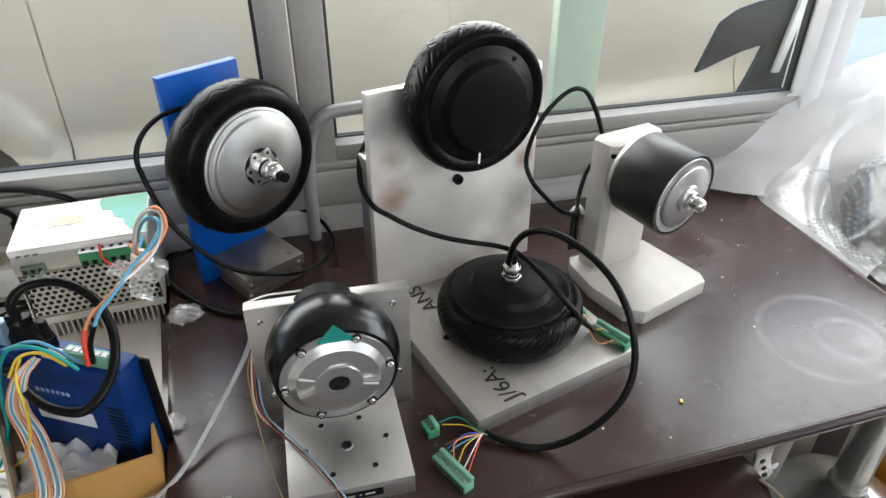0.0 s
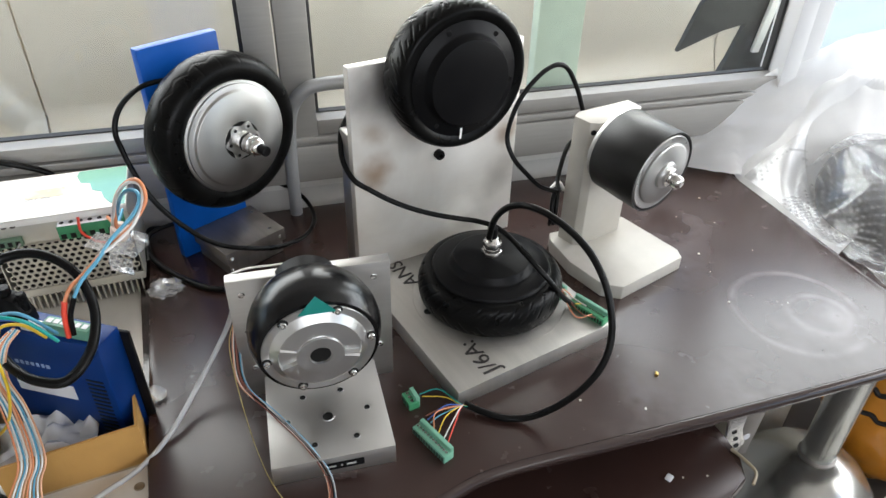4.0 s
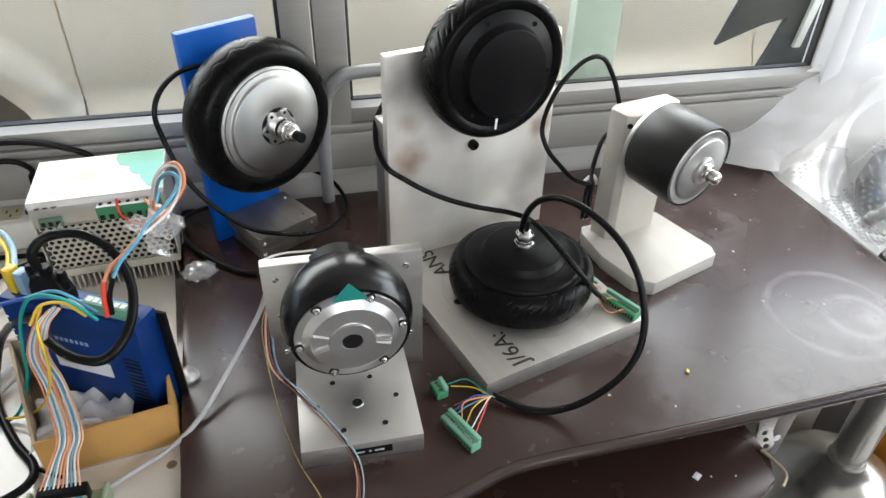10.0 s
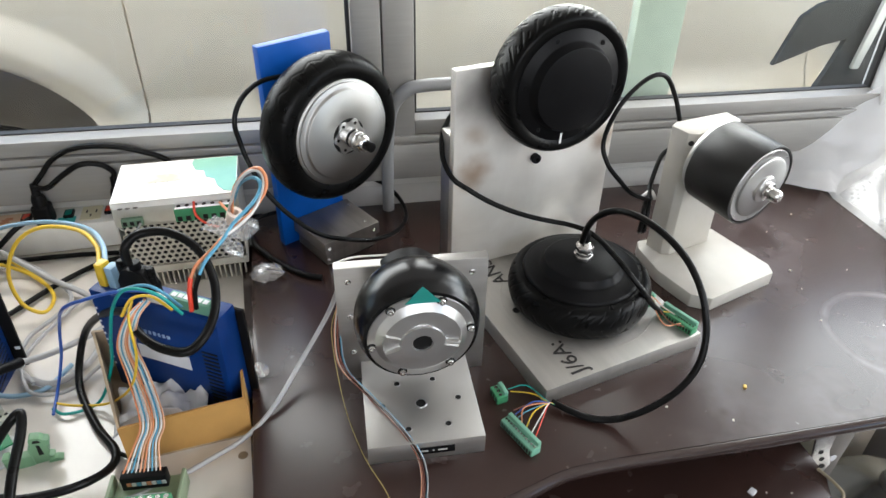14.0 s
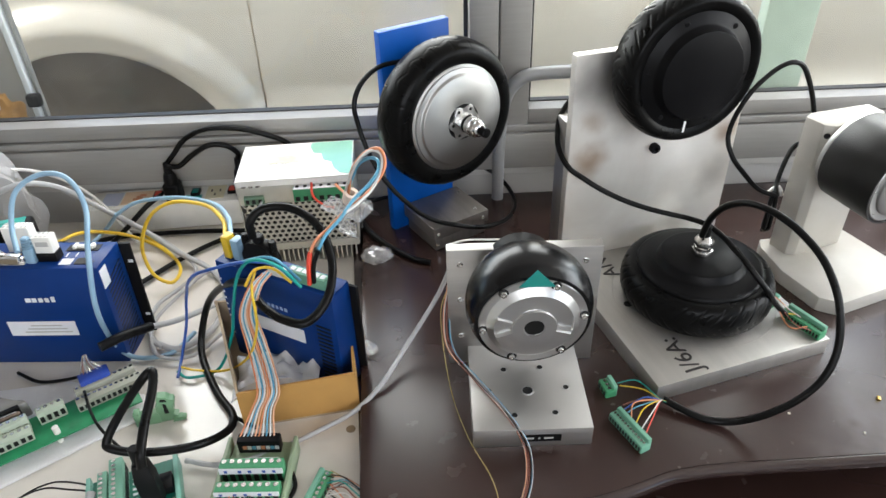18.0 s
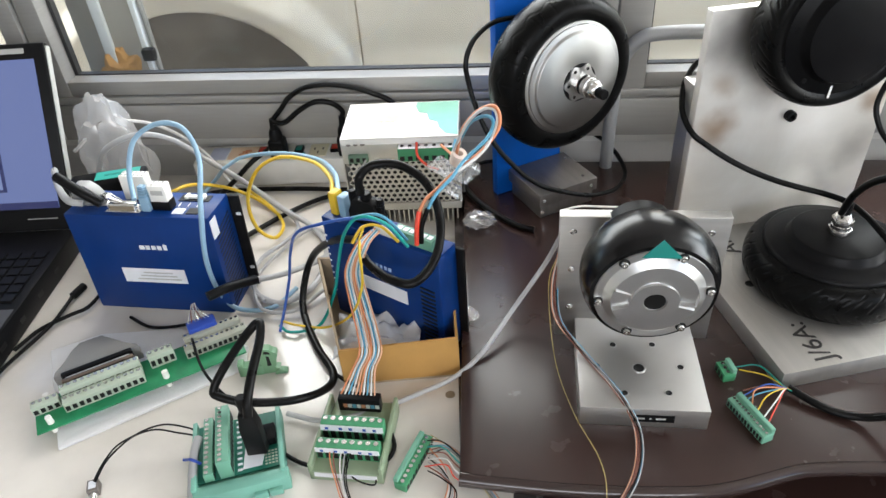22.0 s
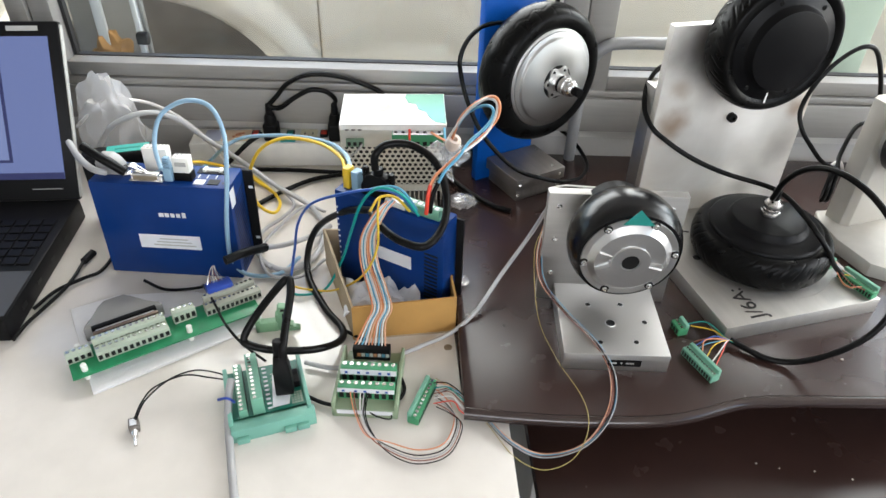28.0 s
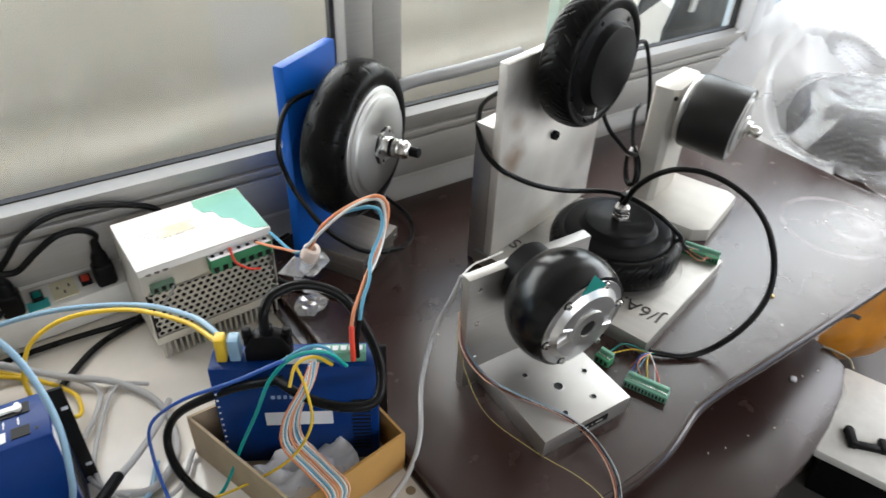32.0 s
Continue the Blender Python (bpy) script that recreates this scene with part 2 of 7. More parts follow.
WIN_ALU = material("brushed_window_aluminium", (0.30, 0.292, 0.277), 0.50, 0.35, vary=0.05, scale=18, stretch=(1, 1, 14), second=(0.36, 0.34, 0.31), second_scale=7, second_amount=0.3, bump=0.02, bump_scale=250)
WIN_PALE = material("pale_window_frame", (0.70, 0.71, 0.72), 0.45, 0.1, vary=0.05, scale=8)
GASKET = plain("black_gasket", (0.02, 0.02, 0.02), 0.6)
WALL = material("painted_wall", (0.50, 0.49, 0.47), 0.8, vary=0.04, scale=9, bump=0.05)
SILL = material("tiled_sill", (0.60, 0.59, 0.56), 0.5, vary=0.06, scale=9)
# floor colour darkened to carry the shadow below the desks
FLOOR = material("floor_tiles", (0.07, 0.064, 0.06), 0.35, vary=0.1, scale=5)
CAR = material("cream_car_paint", (0.88, 0.825, 0.725), 0.25, vary=0.02, scale=2, coat=0.6)
CAR_DARK = material("dark_wheel_arch", (0.40, 0.355, 0.31), 0.8, vary=0.12, scale=8)
ASPHALT = material("yard_concrete", (0.48, 0.45, 0.41), 0.8, vary=0.15, scale=8, second=(0.15, 0.14, 0.13), second_scale=2)
# dark colour painted in for the shade inside holes, slots and gaps
HOLE_SHADE = plain("hole_shade", (0.012, 0.012, 0.012), 0.5, 0.5)
MARKER = plain("black_marker", (0.02, 0.018, 0.018), 0.5)
TEAL = plain("teal_tape", (0.0, 0.20, 0.17), 0.45)
WHITE_INK = plain("white_ink", (0.8, 0.8, 0.78), 0.5)
TAPE_GREEN = plain("green_sticker", (0.26, 0.53, 0.40), 0.10, coat=1.0)
COPPER = plain("brass", (0.55, 0.38, 0.12), 0.35, 1.0)
W_BLUE = plain("pale_blue_cable", (0.25, 0.40, 0.53), 0.4)
W_DBLUE = plain("dark_blue_wire", (0.02, 0.08, 0.36), 0.4)
W_YELLOW = plain("yellow_cable", (0.72, 0.48, 0.03), 0.4)
W_STRAW = plain("straw_wire", (0.40, 0.31, 0.10), 0.45)
W_GREY = plain("grey_cable", (0.36, 0.36, 0.36), 0.45)
W_WHITE = plain("white_cable", (0.66, 0.65, 0.63), 0.4)
HOSE = plain("translucent_hose", (0.42, 0.42, 0.42), 0.25)
W_ORANGE = plain("orange_wire", (0.64, 0.24, 0.11), 0.4)
W_RED = plain("red_wire", (0.70, 0.06, 0.03), 0.4)
W_BROWN = plain("brown_wire", (0.22, 0.07, 0.045), 0.4)
W_TEAL = plain("teal_wire", (0.0, 0.28, 0.25), 0.4)
W_SKY = plain("blue_wire", (0.09, 0.31, 0.46), 0.4)
W_PEACH = plain("peach_wire", (0.68, 0.36, 0.22), 0.4)
BLUE_CONN = plain("blue_connector", (0.02, 0.06, 0.35), 0.4)


def clear(name, tint, rough, mix, white=0.0):
    """Thin clear plastic or glass: see-through, with a gloss and a milky share."""
    m = bpy.data.materials.new(name)
    m.use_nodes = True
    nt = m.node_tree
    nt.nodes.remove(nt.nodes["Principled BSDF"])
    out = nt.nodes["Material Output"]
    tr, gl, df, tl = (nt.nodes.new("ShaderNode" + k) for k in ("BsdfTransparent", "BsdfGlossy", "BsdfDiffuse", "BsdfTranslucent"))
    lw, pw, ma = nt.nodes.new("ShaderNodeLayerWeight"), nt.nodes.new("ShaderNodeMath"), nt.nodes.new("ShaderNodeMath")
    lw.inputs[0].default_value, pw.operation, ma.operation = 0.5, "POWER", "MULTIPLY_ADD"
    pw.inputs[1].default_value, ma.inputs[1].default_value, ma.inputs[2].default_value = 5.0, 0.9, 0.035
    nt.links.new(lw.outputs["Facing"], pw.inputs[0])
    nt.links.new(pw.outputs[0], ma.inputs[0])
    tr.inputs[0].default_value = (*tint, 1)
    gl.inputs["Roughness"].default_value = rough
    df.inputs[0].default_value = (0.88, 0.885, 0.885, 1)
    tl.inputs[0].default_value = df.inputs[0].default_value
    m0, m1, m2 = (nt.nodes.new("ShaderNodeMixShader") for _ in range(3))
    nt.links.new(df.outputs[0], m0.inputs[1])
    nt.links.new(tl.outputs[0], m0.inputs[2])
    m1.inputs[0].default_value = white
    nt.links.new(tr.outputs[0], m1.inputs[1])
    nt.links.new(m0.outputs[0], m1.inputs[2])
    if mix is None:
        nt.links.new(ma.outputs[0], m2.inputs[0])
    else:
        m2.inputs[0].default_value = mix
    nt.links.new(m1.outputs[0], m2.inputs[1])
    nt.links.new(gl.outputs[0], m2.inputs[2])
    nt.links.new(m2.outputs[0], out.inputs[0])
    return m


GLASS = clear("window_glass", (0.93, 0.95, 0.94), 0.02, None)
BAG = clear("clear_plastic_bag", (0.95, 0.95, 0.95), 0.15, 0.22, 0.18)
BUBBLE = clear("bubble_wrap_plastic", (0.93, 0.935, 0.94), 0.16, 0.10, 0.12)
MILKY = clear("milky_bag", (0.95, 0.95, 0.95), 0.25, 0.10, 0.40)
FILM = clear("milky_film", (0.95, 0.95, 0.95), 0.3, 0.06, 0.97)


# ---- making of parts ----
I4 = Matrix.Identity(4)


def thing(name, label, category, m=I4, group="", kind=""):
    ob = new(name)
    ob.empty_display_size = 0.02
    ob.matrix_world = m
    return tagged(ob, label, category, group, kind)


def part(name, bm, mat, parent=None, label="", m=None, smooth=40):
    """Links a bmesh as one mesh object, under a thing or a part."""
    me = bpy.data.meshes.new(name)
    bm.normal_update()
    bm.to_mesh(me)
    bm.free()
    me.materials.append(mat)
    if smooth:
        me.shade_smooth()
        me.set_sharp_from_angle(angle=radians(smooth))
    ob = new(name, me)
    if parent:
        ob.parent = parent
    if m is not None:
        ob.matrix_basis = m
    if label:
        ob["label"] = label
    return ob


def solo(name, bm, mat, label, category, m=I4, group="", kind="", smooth=40):
    """A thing of one mesh."""
    return tagged(part(name, bm, mat, None, label, m, smooth), label, category, group, kind)


def box(sx, sy, sz, bevel=0.0, at=(0, 0, 0), seg=2):
    """A box on its base centre, with rounded edges."""
    bm = bmesh.new()
    bmesh.ops.create_cube(bm, size=1, matrix=Matrix.Translation((at[0], at[1], at[2] + sz / 2)) @ Matrix.Diagonal((sx, sy, sz, 1)))
    if bevel:
        bmesh.ops.bevel(bm, geom=bm.edges[:], offset=bevel, segments=seg, affect="EDGES", profile=0.5)
    return bm


def prism(poly, z0, z1, bevel=0.0, seg=2):
    bm = bmesh.new()
    lo = [bm.verts.new((x, y, z0)) for x, y in poly]
    hi = [bm.verts.new((x, y, z1)) for x, y in poly]
    bm.faces.new(lo[::-1])
    bm.faces.new(hi)
    for i in range(len(poly)):
        j = (i + 1) % len(poly)
        bm.faces.new((lo[i], lo[j], hi[j], hi[i]))
    if bevel:
        bmesh.ops.bevel(bm, geom=bm.edges[:], offset=bevel, segments=seg, affect="EDGES", profile=0.5)
    return bm


def lathe(profile, seg=48, closed=False):
    """A body of revolution round z from (radius, height) pairs."""
    bm = bmesh.new()
    rings = []
    for r, z in profile:
        if r < 1e-6:
            rings.append([bm.verts.new((0, 0, z))])
        else:
            rings.append([bm.verts.new((r * math.cos(2 * math.pi * i / seg), r * math.sin(2 * math.pi * i / seg), z)) for i in range(seg)])
    pairs = list(zip(rings, rings[1:])) + ([(rings[-1], rings[0])] if closed else [])
    for a, b in pairs:
        for i in range(seg):
            j = (i + 1) % seg
            if len(a) == 1 and len(b) == 1:
                continue
            if len(a) == 1:
                bm.faces.new((a[0], b[j], b[i]))
            elif len(b) == 1:
                bm.faces.new((a[i], a[j], b[0]))
            else:
                bm.faces.new((a[i], a[j], b[j], b[i]))
    bmesh.ops.recalc_face_normals(bm, faces=bm.faces[:])
    return bm


def rod(r, h, at=(0, 0, 0), seg=20, bevel=0.0):
    b = min(bevel, r * 0.4, h * 0.4)
    prof = [(0, 0), (r - b, 0), (r, b), (r, h - b), (r - b, h), (0, h)] if b else [(0, 0), (r, 0), (r, h), (0, h)]
    bm = lathe(prof, seg)
    bmesh.ops.translate(bm, vec=at, verts=bm.verts[:])
    return bm


def join(*bms):
    """One bmesh out of several."""
    out = bms[0]
    for b in bms[1:]:
        me = bpy.data.meshes.new("tmp")
        b.to_mesh(me)
        b.free()
        out.from_mesh(me)
        bpy.data.meshes.remove(me)
    return out


def moved(bm, m):
    bmesh.ops.transform(bm, matrix=m, verts=bm.verts[:])
    return bm


def spline(pts, steps=8):
    """Points on a smooth line through the given ones."""
    p = [Vector(q) for q in pts]
    p = [p[0] * 2 - p[1]] + p + [p[-1] * 2 - p[-2]]
    out = []
    for i in range(1, len(p) - 2):
        for k in range(steps):
            t = k / steps
            a, b, c, d = p[i - 1:i + 3]
            out.append(0.5 * ((2 * b) + (c - a) * t + (2 * a - 5 * b + 4 * c - d) * t * t + (3 * b - a - 3 * c + d) * t ** 3))
    return out + [p[-2]]


def tube(pts, r, seg=8, steps=8):
    line = spline(pts, steps)
    bm = bmesh.new()
    rings, up = [], Vector((0.3, 0.2, 1)).normalized()
    for i, q in enumerate(line):
        d = (line[min(i + 1, len(line) - 1)] - line[max(i - 1, 0)]).normalized()
        side = up.cross(d)
        side = (side if side.length > 1e-4 else Vector((1, 0, 0))).normalized()
        up = d.cross(side).normalized()
        rings.append([bm.verts.new(q + r * (math.cos(a) * side + math.sin(a) * up)) for a in (2 * math.pi * k / seg for k in range(seg))])
    for a, b in zip(rings, rings[1:]):
        for i in range(seg):
            j = (i + 1) % seg
            bm.faces.new((a[i], b[i], b[j], a[j]))
    bm.faces.new(rings[0])
    bm.faces.new(rings[-1][::-1])
    bmesh.ops.recalc_face_normals(bm, faces=bm.faces[:])
    return bm


def cable(name, pts, r, mat, label, group="", seg=8):
    return solo(name, tube(pts, r, seg), mat, label, "cable", group=group, smooth=80)


def wire(name, pts, r, mat, parent, label="", seg=6):
    return part(name, tube(pts, r, seg, 6), mat, parent, label, smooth=80)


def hexnut(r, h):
    return prism([(r * math.cos(a), r * math.sin(a)) for a in (math.pi / 3 * k for k in range(6))], 0, h, r * 0.08)


def screw(parent, m, r=0.003, h=0.002, mat=None, name="screw"):
    """A socket screw head, its axis along z."""
    bm = lathe([(0, h * 0.4), (r * 0.5, h * 0.4), (r * 0.5, h), (r * 0.9, h), (r, h * 0.8), (r, 0), (0, 0)], 14)
    return part(name, bm, mat or STEEL, parent, m=m)


def sheet_hole(parent, m, r, name="hole"):
    """A bored hole drawn as a dark disc for its shade, with its countersink rim, standing a hair proud."""
    part(name, lathe([(0, 0.0004), (r * 0.86, 0.0004), (r, 0.0007), (r * 1.12, 0.0)], 18), HOLE_SHADE, parent, m=m)





def lettering(text, size, mat, parent, m, name="writing", thick=0.0003):
    """Raised flat lettering in the built-in font, as a mesh."""
    cu = bpy.data.curves.new(name, "FONT")
    cu.body, cu.size, cu.extrude, cu.align_x, cu.align_y = text, size, thick, "CENTER", "CENTER"
    tmp = bpy.data.objects.new("tmp", cu)
    scene.collection.objects.link(tmp)
    me = bpy.data.meshes.new_from_object(tmp.evaluated_get(bpy.context.evaluated_depsgraph_get()))
    bpy.data.objects.remove(tmp)
    bpy.data.curves.remove(cu)
    me.materials.clear()
    me.materials.append(mat)
    ob = new(name, me)
    ob.parent, ob.matrix_basis = parent, m
    return ob


# ---- the room ----
WIN = pose(0, 1.010, 0, 0, 0, -3.36)   # the window wall: x along it, y outwards


def slab(name, x0, x1, y0, y1, z0, z1, mat, m=I4, bevel=0.0, label="", category="wall"):
    bm = box(x1 - x0, y1 - y0, z1 - z0, bevel, ((x0 + x1) / 2, (y0 + y1) / 2, z0))
    return solo(name, bm, mat, label, category, m, kind="structure", smooth=30)


slab("floor", -2.7, 2.7, -2.7, 1.0, -0.1, 0.0, FLOOR, label="worn workshop floor, coloured dark for the shade under the desks", category="floor")
slab("ceiling", -2.8, 2.8, -2.8, 1.32, 2.8, 2.9, WALL, label="plain white ceiling", category="ceiling")
slab("wall_south", -2.7, 2.7, -2.8, -2.7, 0, 1.6, WALL, label="plain painted wall")
# unseen south wall, opened only to let the added fill lamp in
slab("wall_south_top", -2.7, 2.7, -2.8, -2.7, 2.6, 2.8, WALL, label="painted wall over an assumed opening, out of view")
for k, (x0, x1) in enumerate(((-2.7, -1.3), (1.3, 2.7))):
    slab("wall_south_pier_%d" % (k + 1), x0, x1, -2.8, -2.7, 1.6, 2.6, WALL, label="painted wall beside an assumed opening, out of view")
slab("wall_west", -2.8, -2.7, -2.7, 1.3, 0, 2.8, WALL, label="plain painted wall")
# east wall, out of view, with a large opening assumed there
slab("wall_east", 2.7, 2.8, -2.7, 1.0, 0, 0.8, WALL, label="painted wall below an assumed opening, out of view")
slab("wall_east_top", 2.7, 2.8, -2.7, 1.0, 2.5, 2.8, WALL, label="painted wall over an assumed opening, out of view")
# window wall: parapet, lintel, ends
slab("wall_north", -2.9, 2.9, 0.0, 0.14, 0, 0.80, WALL, WIN, label="painted parapet below the window")
# unseen lintel, set low to keep steep desk reflections dark
slab("wall_north_top", -2.9, 0.98, 0.0, 0.14, 1.45, 2.8, WALL, WIN, label="painted wall above the low windows, unseen, height assumed")
slab("wall_north_end", 0.98, 2.9, 0.0, 0.14, 2.3, 2.8, WALL, WIN, label="painted wall above the tall window")
slab("sill", -2.9, 2.9, -0.010, 0.03, 0.775, 0.803, SILL, WIN, 0.004, "narrow pale sill under the window frame", "sill")


def window_unit(name, x0, x1, pale=False, label=""):
    """A fixed light: rails, stiles, gasket and a pane, with a stepped bottom track."""
    al = WIN_PALE if pale else WIN_ALU
    w = thing(name, label, "window", WIN, kind="structure")
    zb, zt = 0.905, 2.25 if pale else 1.40
    part("window_frame", box(x1 - x0, 0.045, 0.0235, 0.0015, ((x0 + x1) / 2, -0.012, zb - 0.0245)), al, w)
    part("window_frame", box(x1 - x0, 0.045, 0.05, 0.002, ((x0 + x1) / 2, -0.012, zt)), al, w)
    part("gasket", join(box(x1 - x0, 0.012, 0.005, 0, ((x0 + x1) / 2, 0.0, zb - 0.004)), box(0.006, 0.012, zt - zb, 0, (x0 + 0.003, 0, zb)), box(0.006, 0.012, zt - zb, 0, (x1 - 0.003, 0, zb))), GASKET, w)
    pane = part("pane", box(x1 - x0 - 0.004, 0.004, zt - zb, 0, ((x0 + x1) / 2, 0.004, zb)), GLASS, w)
    pane.visible_shadow = False
    return w


window_unit("window_1", -0.772, 0.046, label="fixed window pane in a grey aluminium frame")
window_unit("window_2", 0.138, 0.957, label="fixed window pane in a grey aluminium frame")
window_unit("window_3", 1.03, 2.6, True, label="fixed window pane in a pale aluminium frame")
window_unit("window_4", -2.6, -0.84, label="fixed window pane in a grey aluminium frame")
# mullions between the lights
for x0, x1, top, mat in ((0.046, 0.138, 1.45, WIN_ALU), (0.957, 1.03, 2.3, WIN_PALE), (-0.84, -0.772, 1.45, WIN_ALU)):
    w = (x1 - x0)
    bm = join(box(w * 0.46, 0.06, top - 0.803, 0.002, (x0 + w * 0.23, -0.012, 0.803)), box(w * 0.50, 0.05, top - 0.803, 0.002, (x0 + w * 0.745, -0.010, 0.803)))
    solo("trim_mullion", bm, mat, "vertical aluminium mullion with a groove", "mullion", WIN, kind="structure", smooth=30)
# stepped bottom track in two ledges
slab("trim_track", -2.6, 2.6, -0.038, 0.03, 0.8665, 0.8785, WIN_ALU, WIN, 0.002, "grey aluminium sliding track", "window track")
slab("trim_track_low", -2.6, 2.6, -0.040, 0.02, 0.803, 0.8645, WIN_ALU, WIN, 0.002, "grey aluminium sliding track", "window track")

# ---- outside ----
solo("ground", box(600, 600, 0.1, 0, (0, 0, -0.32)), ASPHALT, "grey concrete yard", "ground", kind="structure")


def car():
    """The near side of a cream car: doors with gaps, wheel arch, wheel."""
    c = thing("car", "cream-white car parked close outside the window", "car", pose(0, 2.2, 0))
    cx, cz, r = -1.06, 0.165, 0.47

    def side(x, z):
        """Depth of the side at height z."""
        k = (z - 0.55) / 0.5
        s = max(0.0, min(1.0, (0.44 - z) / 0.13))
        return 0.05 * k * k - 0.055 * s * s * (3 - 2 * s) + (0.09 * ((0.27 - z) / 0.2) ** 1.4 if z < 0.27 else 0)

    def panel(name, x0, x1, z0, z1, label="", nx=26, nz=26):
        bm = bmesh.new()
        grid = [[None] * (nz + 1) for _ in range(nx + 1)]
        for i in range(nx + 1):
            for j in range(nz + 1):
                x, z = x0 + (x1 - x0) * i / nx, z0 + (z1 - z0) * j / nz
                y = side(x, z)
                d = math.hypot(x - cx, z - cz)
                if d < r + 0.15:
                    y -= 0.065 * (1 - max(0.0, (d - r) / 0.15) ** 3)
                if d < r + 0.075:
                    y += 0.055 * (1 - max(0.0, d - r) / 0.075)
                grid[i][j] = bm.verts.new((x, y, z))
        for i in range(nx):
            for j in range(nz):
                q = (grid[i][j], grid[i + 1][j], grid[i + 1][j + 1], grid[i][j + 1])
                if all(math.hypot(v.co.x - cx, v.co.z - cz) > r - 0.012 for v in q):
                    bm.faces.new(q)
        for v in [v for v in bm.verts if not v.link_faces]:
            bm.verts.remove(v)
        for v in bm.verts:   # pull the ragged rim onto the arch
            d = math.hypot(v.co.x - cx, v.co.z - cz)
            if d < r + 0.022 and len(v.link_faces) < 4:
                v.co.x, v.co.z = cx + (v.co.x - cx) * r / d, cz + (v.co.z - cz) * r / d
        bmesh.ops.solidify(bm, geom=bm.faces[:], thickness=-0.02)
        return part(name, bm, CAR, c, label, smooth=60)

    panel("fender", -2.2, -0.503, 0.02, 1.05, "front wing with a flared wheel arch", 110, 70)
    panel("door", -0.497, 0.72, 0.12, 1.05, "front door")
    panel("door", 0.726, 1.9, 0.12, 1.05, "rear door")
    panel("rocker", -0.497, 1.9, -0.1, 0.115, "sill below the doors")
    panel("rear_wing", 1.906, 3.4, 0.0, 1.05)
    # dark liner and tyre within the arch
    m = pose(cx, 0.16, cz, 90)
    part("arch_liner", lathe([(0, -0.2), (0.5, -0.2), (0.5, 0.10), (0.49, 0.10), (0.49, -0.19), (0, -0.19)], 48), CAR_DARK, c, m=m)
    part("wheel", lathe([(0.17, -0.08), (0.25, -0.09), (0.28, -0.06), (0.28, 0.06), (0.25, 0.09), (0.17, 0.08), (0.16, 0.0)], 40, True), RUBBER, c, m=pose(cx, 0.14, 0.06, 90))
    # body behind the near side, greenhouse, far wheels
    hull = [(-2.2, 0.02), (-2.22, 0.55), (-2.05, 0.88), (-0.75, 1.02), (1.95, 1.05), (3.3, 1.02), (3.4, 0.6), (3.38, 0.02)]
    part("body", prism([(x, z) for x, z in hull if True], -1.62, -0.42, 0.06, 3), CAR, c, "car body", m=pose(0, 0, 0, 90))
    for x0, x1 in ((-0.56, 3.38), (-2.2, -1.56)):
        part("floor_pan", box(x1 - x0, 0.36, 0.05, 0.01, ((x0 + x1) / 2, 0.26, 0.02)), CAR_DARK, c)
    part("bonnet", prism([(-2.2, 0.07), (-0.5, 0.07), (-0.5, 0.46), (-2.2, 0.46)], 1.03, 1.05, 0.008), CAR, c)
    part("shoulder", prism([(-0.5, 0.07), (3.38, 0.07), (3.38, 0.46), (-0.5, 0.46)], 1.03, 1.05, 0.008), CAR, c)
    part("cabin", prism([(-0.7, 1.03), (0.1, 1.50), (1.9, 1.52), (2.9, 1.05)], -1.5, -0.16, 0.05, 3), CAR, c, m=pose(0, 0, 0, 90))
    for pts in ([(-0.38, 1.10), (0.14, 1.43), (0.62, 1.44), (0.62, 1.10)], [(0.72, 1.10), (0.72, 1.44), (1.78, 1.44), (2.35, 1.12)]):
        part("side_window", prism(pts, -0.166, -0.150, 0.003), plain("tinted_glass", (0.02, 0.025, 0.025), 0.06, coat=0.5), c, m=pose(0, 0.006, 0, 90) @ pose(0, 0, -0.01))
    for x in (cx, 2.35):
        for y in (0.14, 1.5):
            if (x, y) != (cx, 0.14):
                part("wheel", lathe([(0.17, -0.08), (0.25, -0.09), (0.28, -0.06), (0.28, 0.06), (0.25, 0.09), (0.17, 0.08), (0.16, 0.0)], 32, True), RUBBER, c, m=pose(x, y, 0.06, 90))


car()

# things standing just outside the right-hand light
solo("green_post", box(0.086, 0.03, 1.6, 0.004, (0.575, 0.09, 0.75)), plain("pale_green_paint", (0.50, 0.58, 0.48), 0.5), "pale green painted post outside the window", "post", WIN)
# panel added for a dark shape of unclear origin beyond the glass
shade = thing("dark_shape", "dark grey panel with a pale strip, stand-in for an unclear dark shape", "screen")
part("panel", prism([(0.936, 0.855), (0.956, 0.905), (0.974, 0.955), (1.01, 0.978), (1.06, 0.990), (1.30, 1.01), (1.30, -0.2), (1.06, -0.2), (1.058, 0.80), (1.075, 0.83), (1.10, 0.905), (1.04, 0.892)], 0, 0.012, 0.002), plain("dark_grey_board", (0.035, 0.034, 0.031), 0.6), shade, m=pose(0, 1.20, 0, 90, 0, 0))
part("strip", prism([(1.122, 0.84), (1.140, 0.84), (1.170, 1.0), (1.148, 1.0)], 0, 0.010, 0.002), WHITE_PLASTIC, shade, m=pose(0, 1.184, 0, 90, 0, 0))

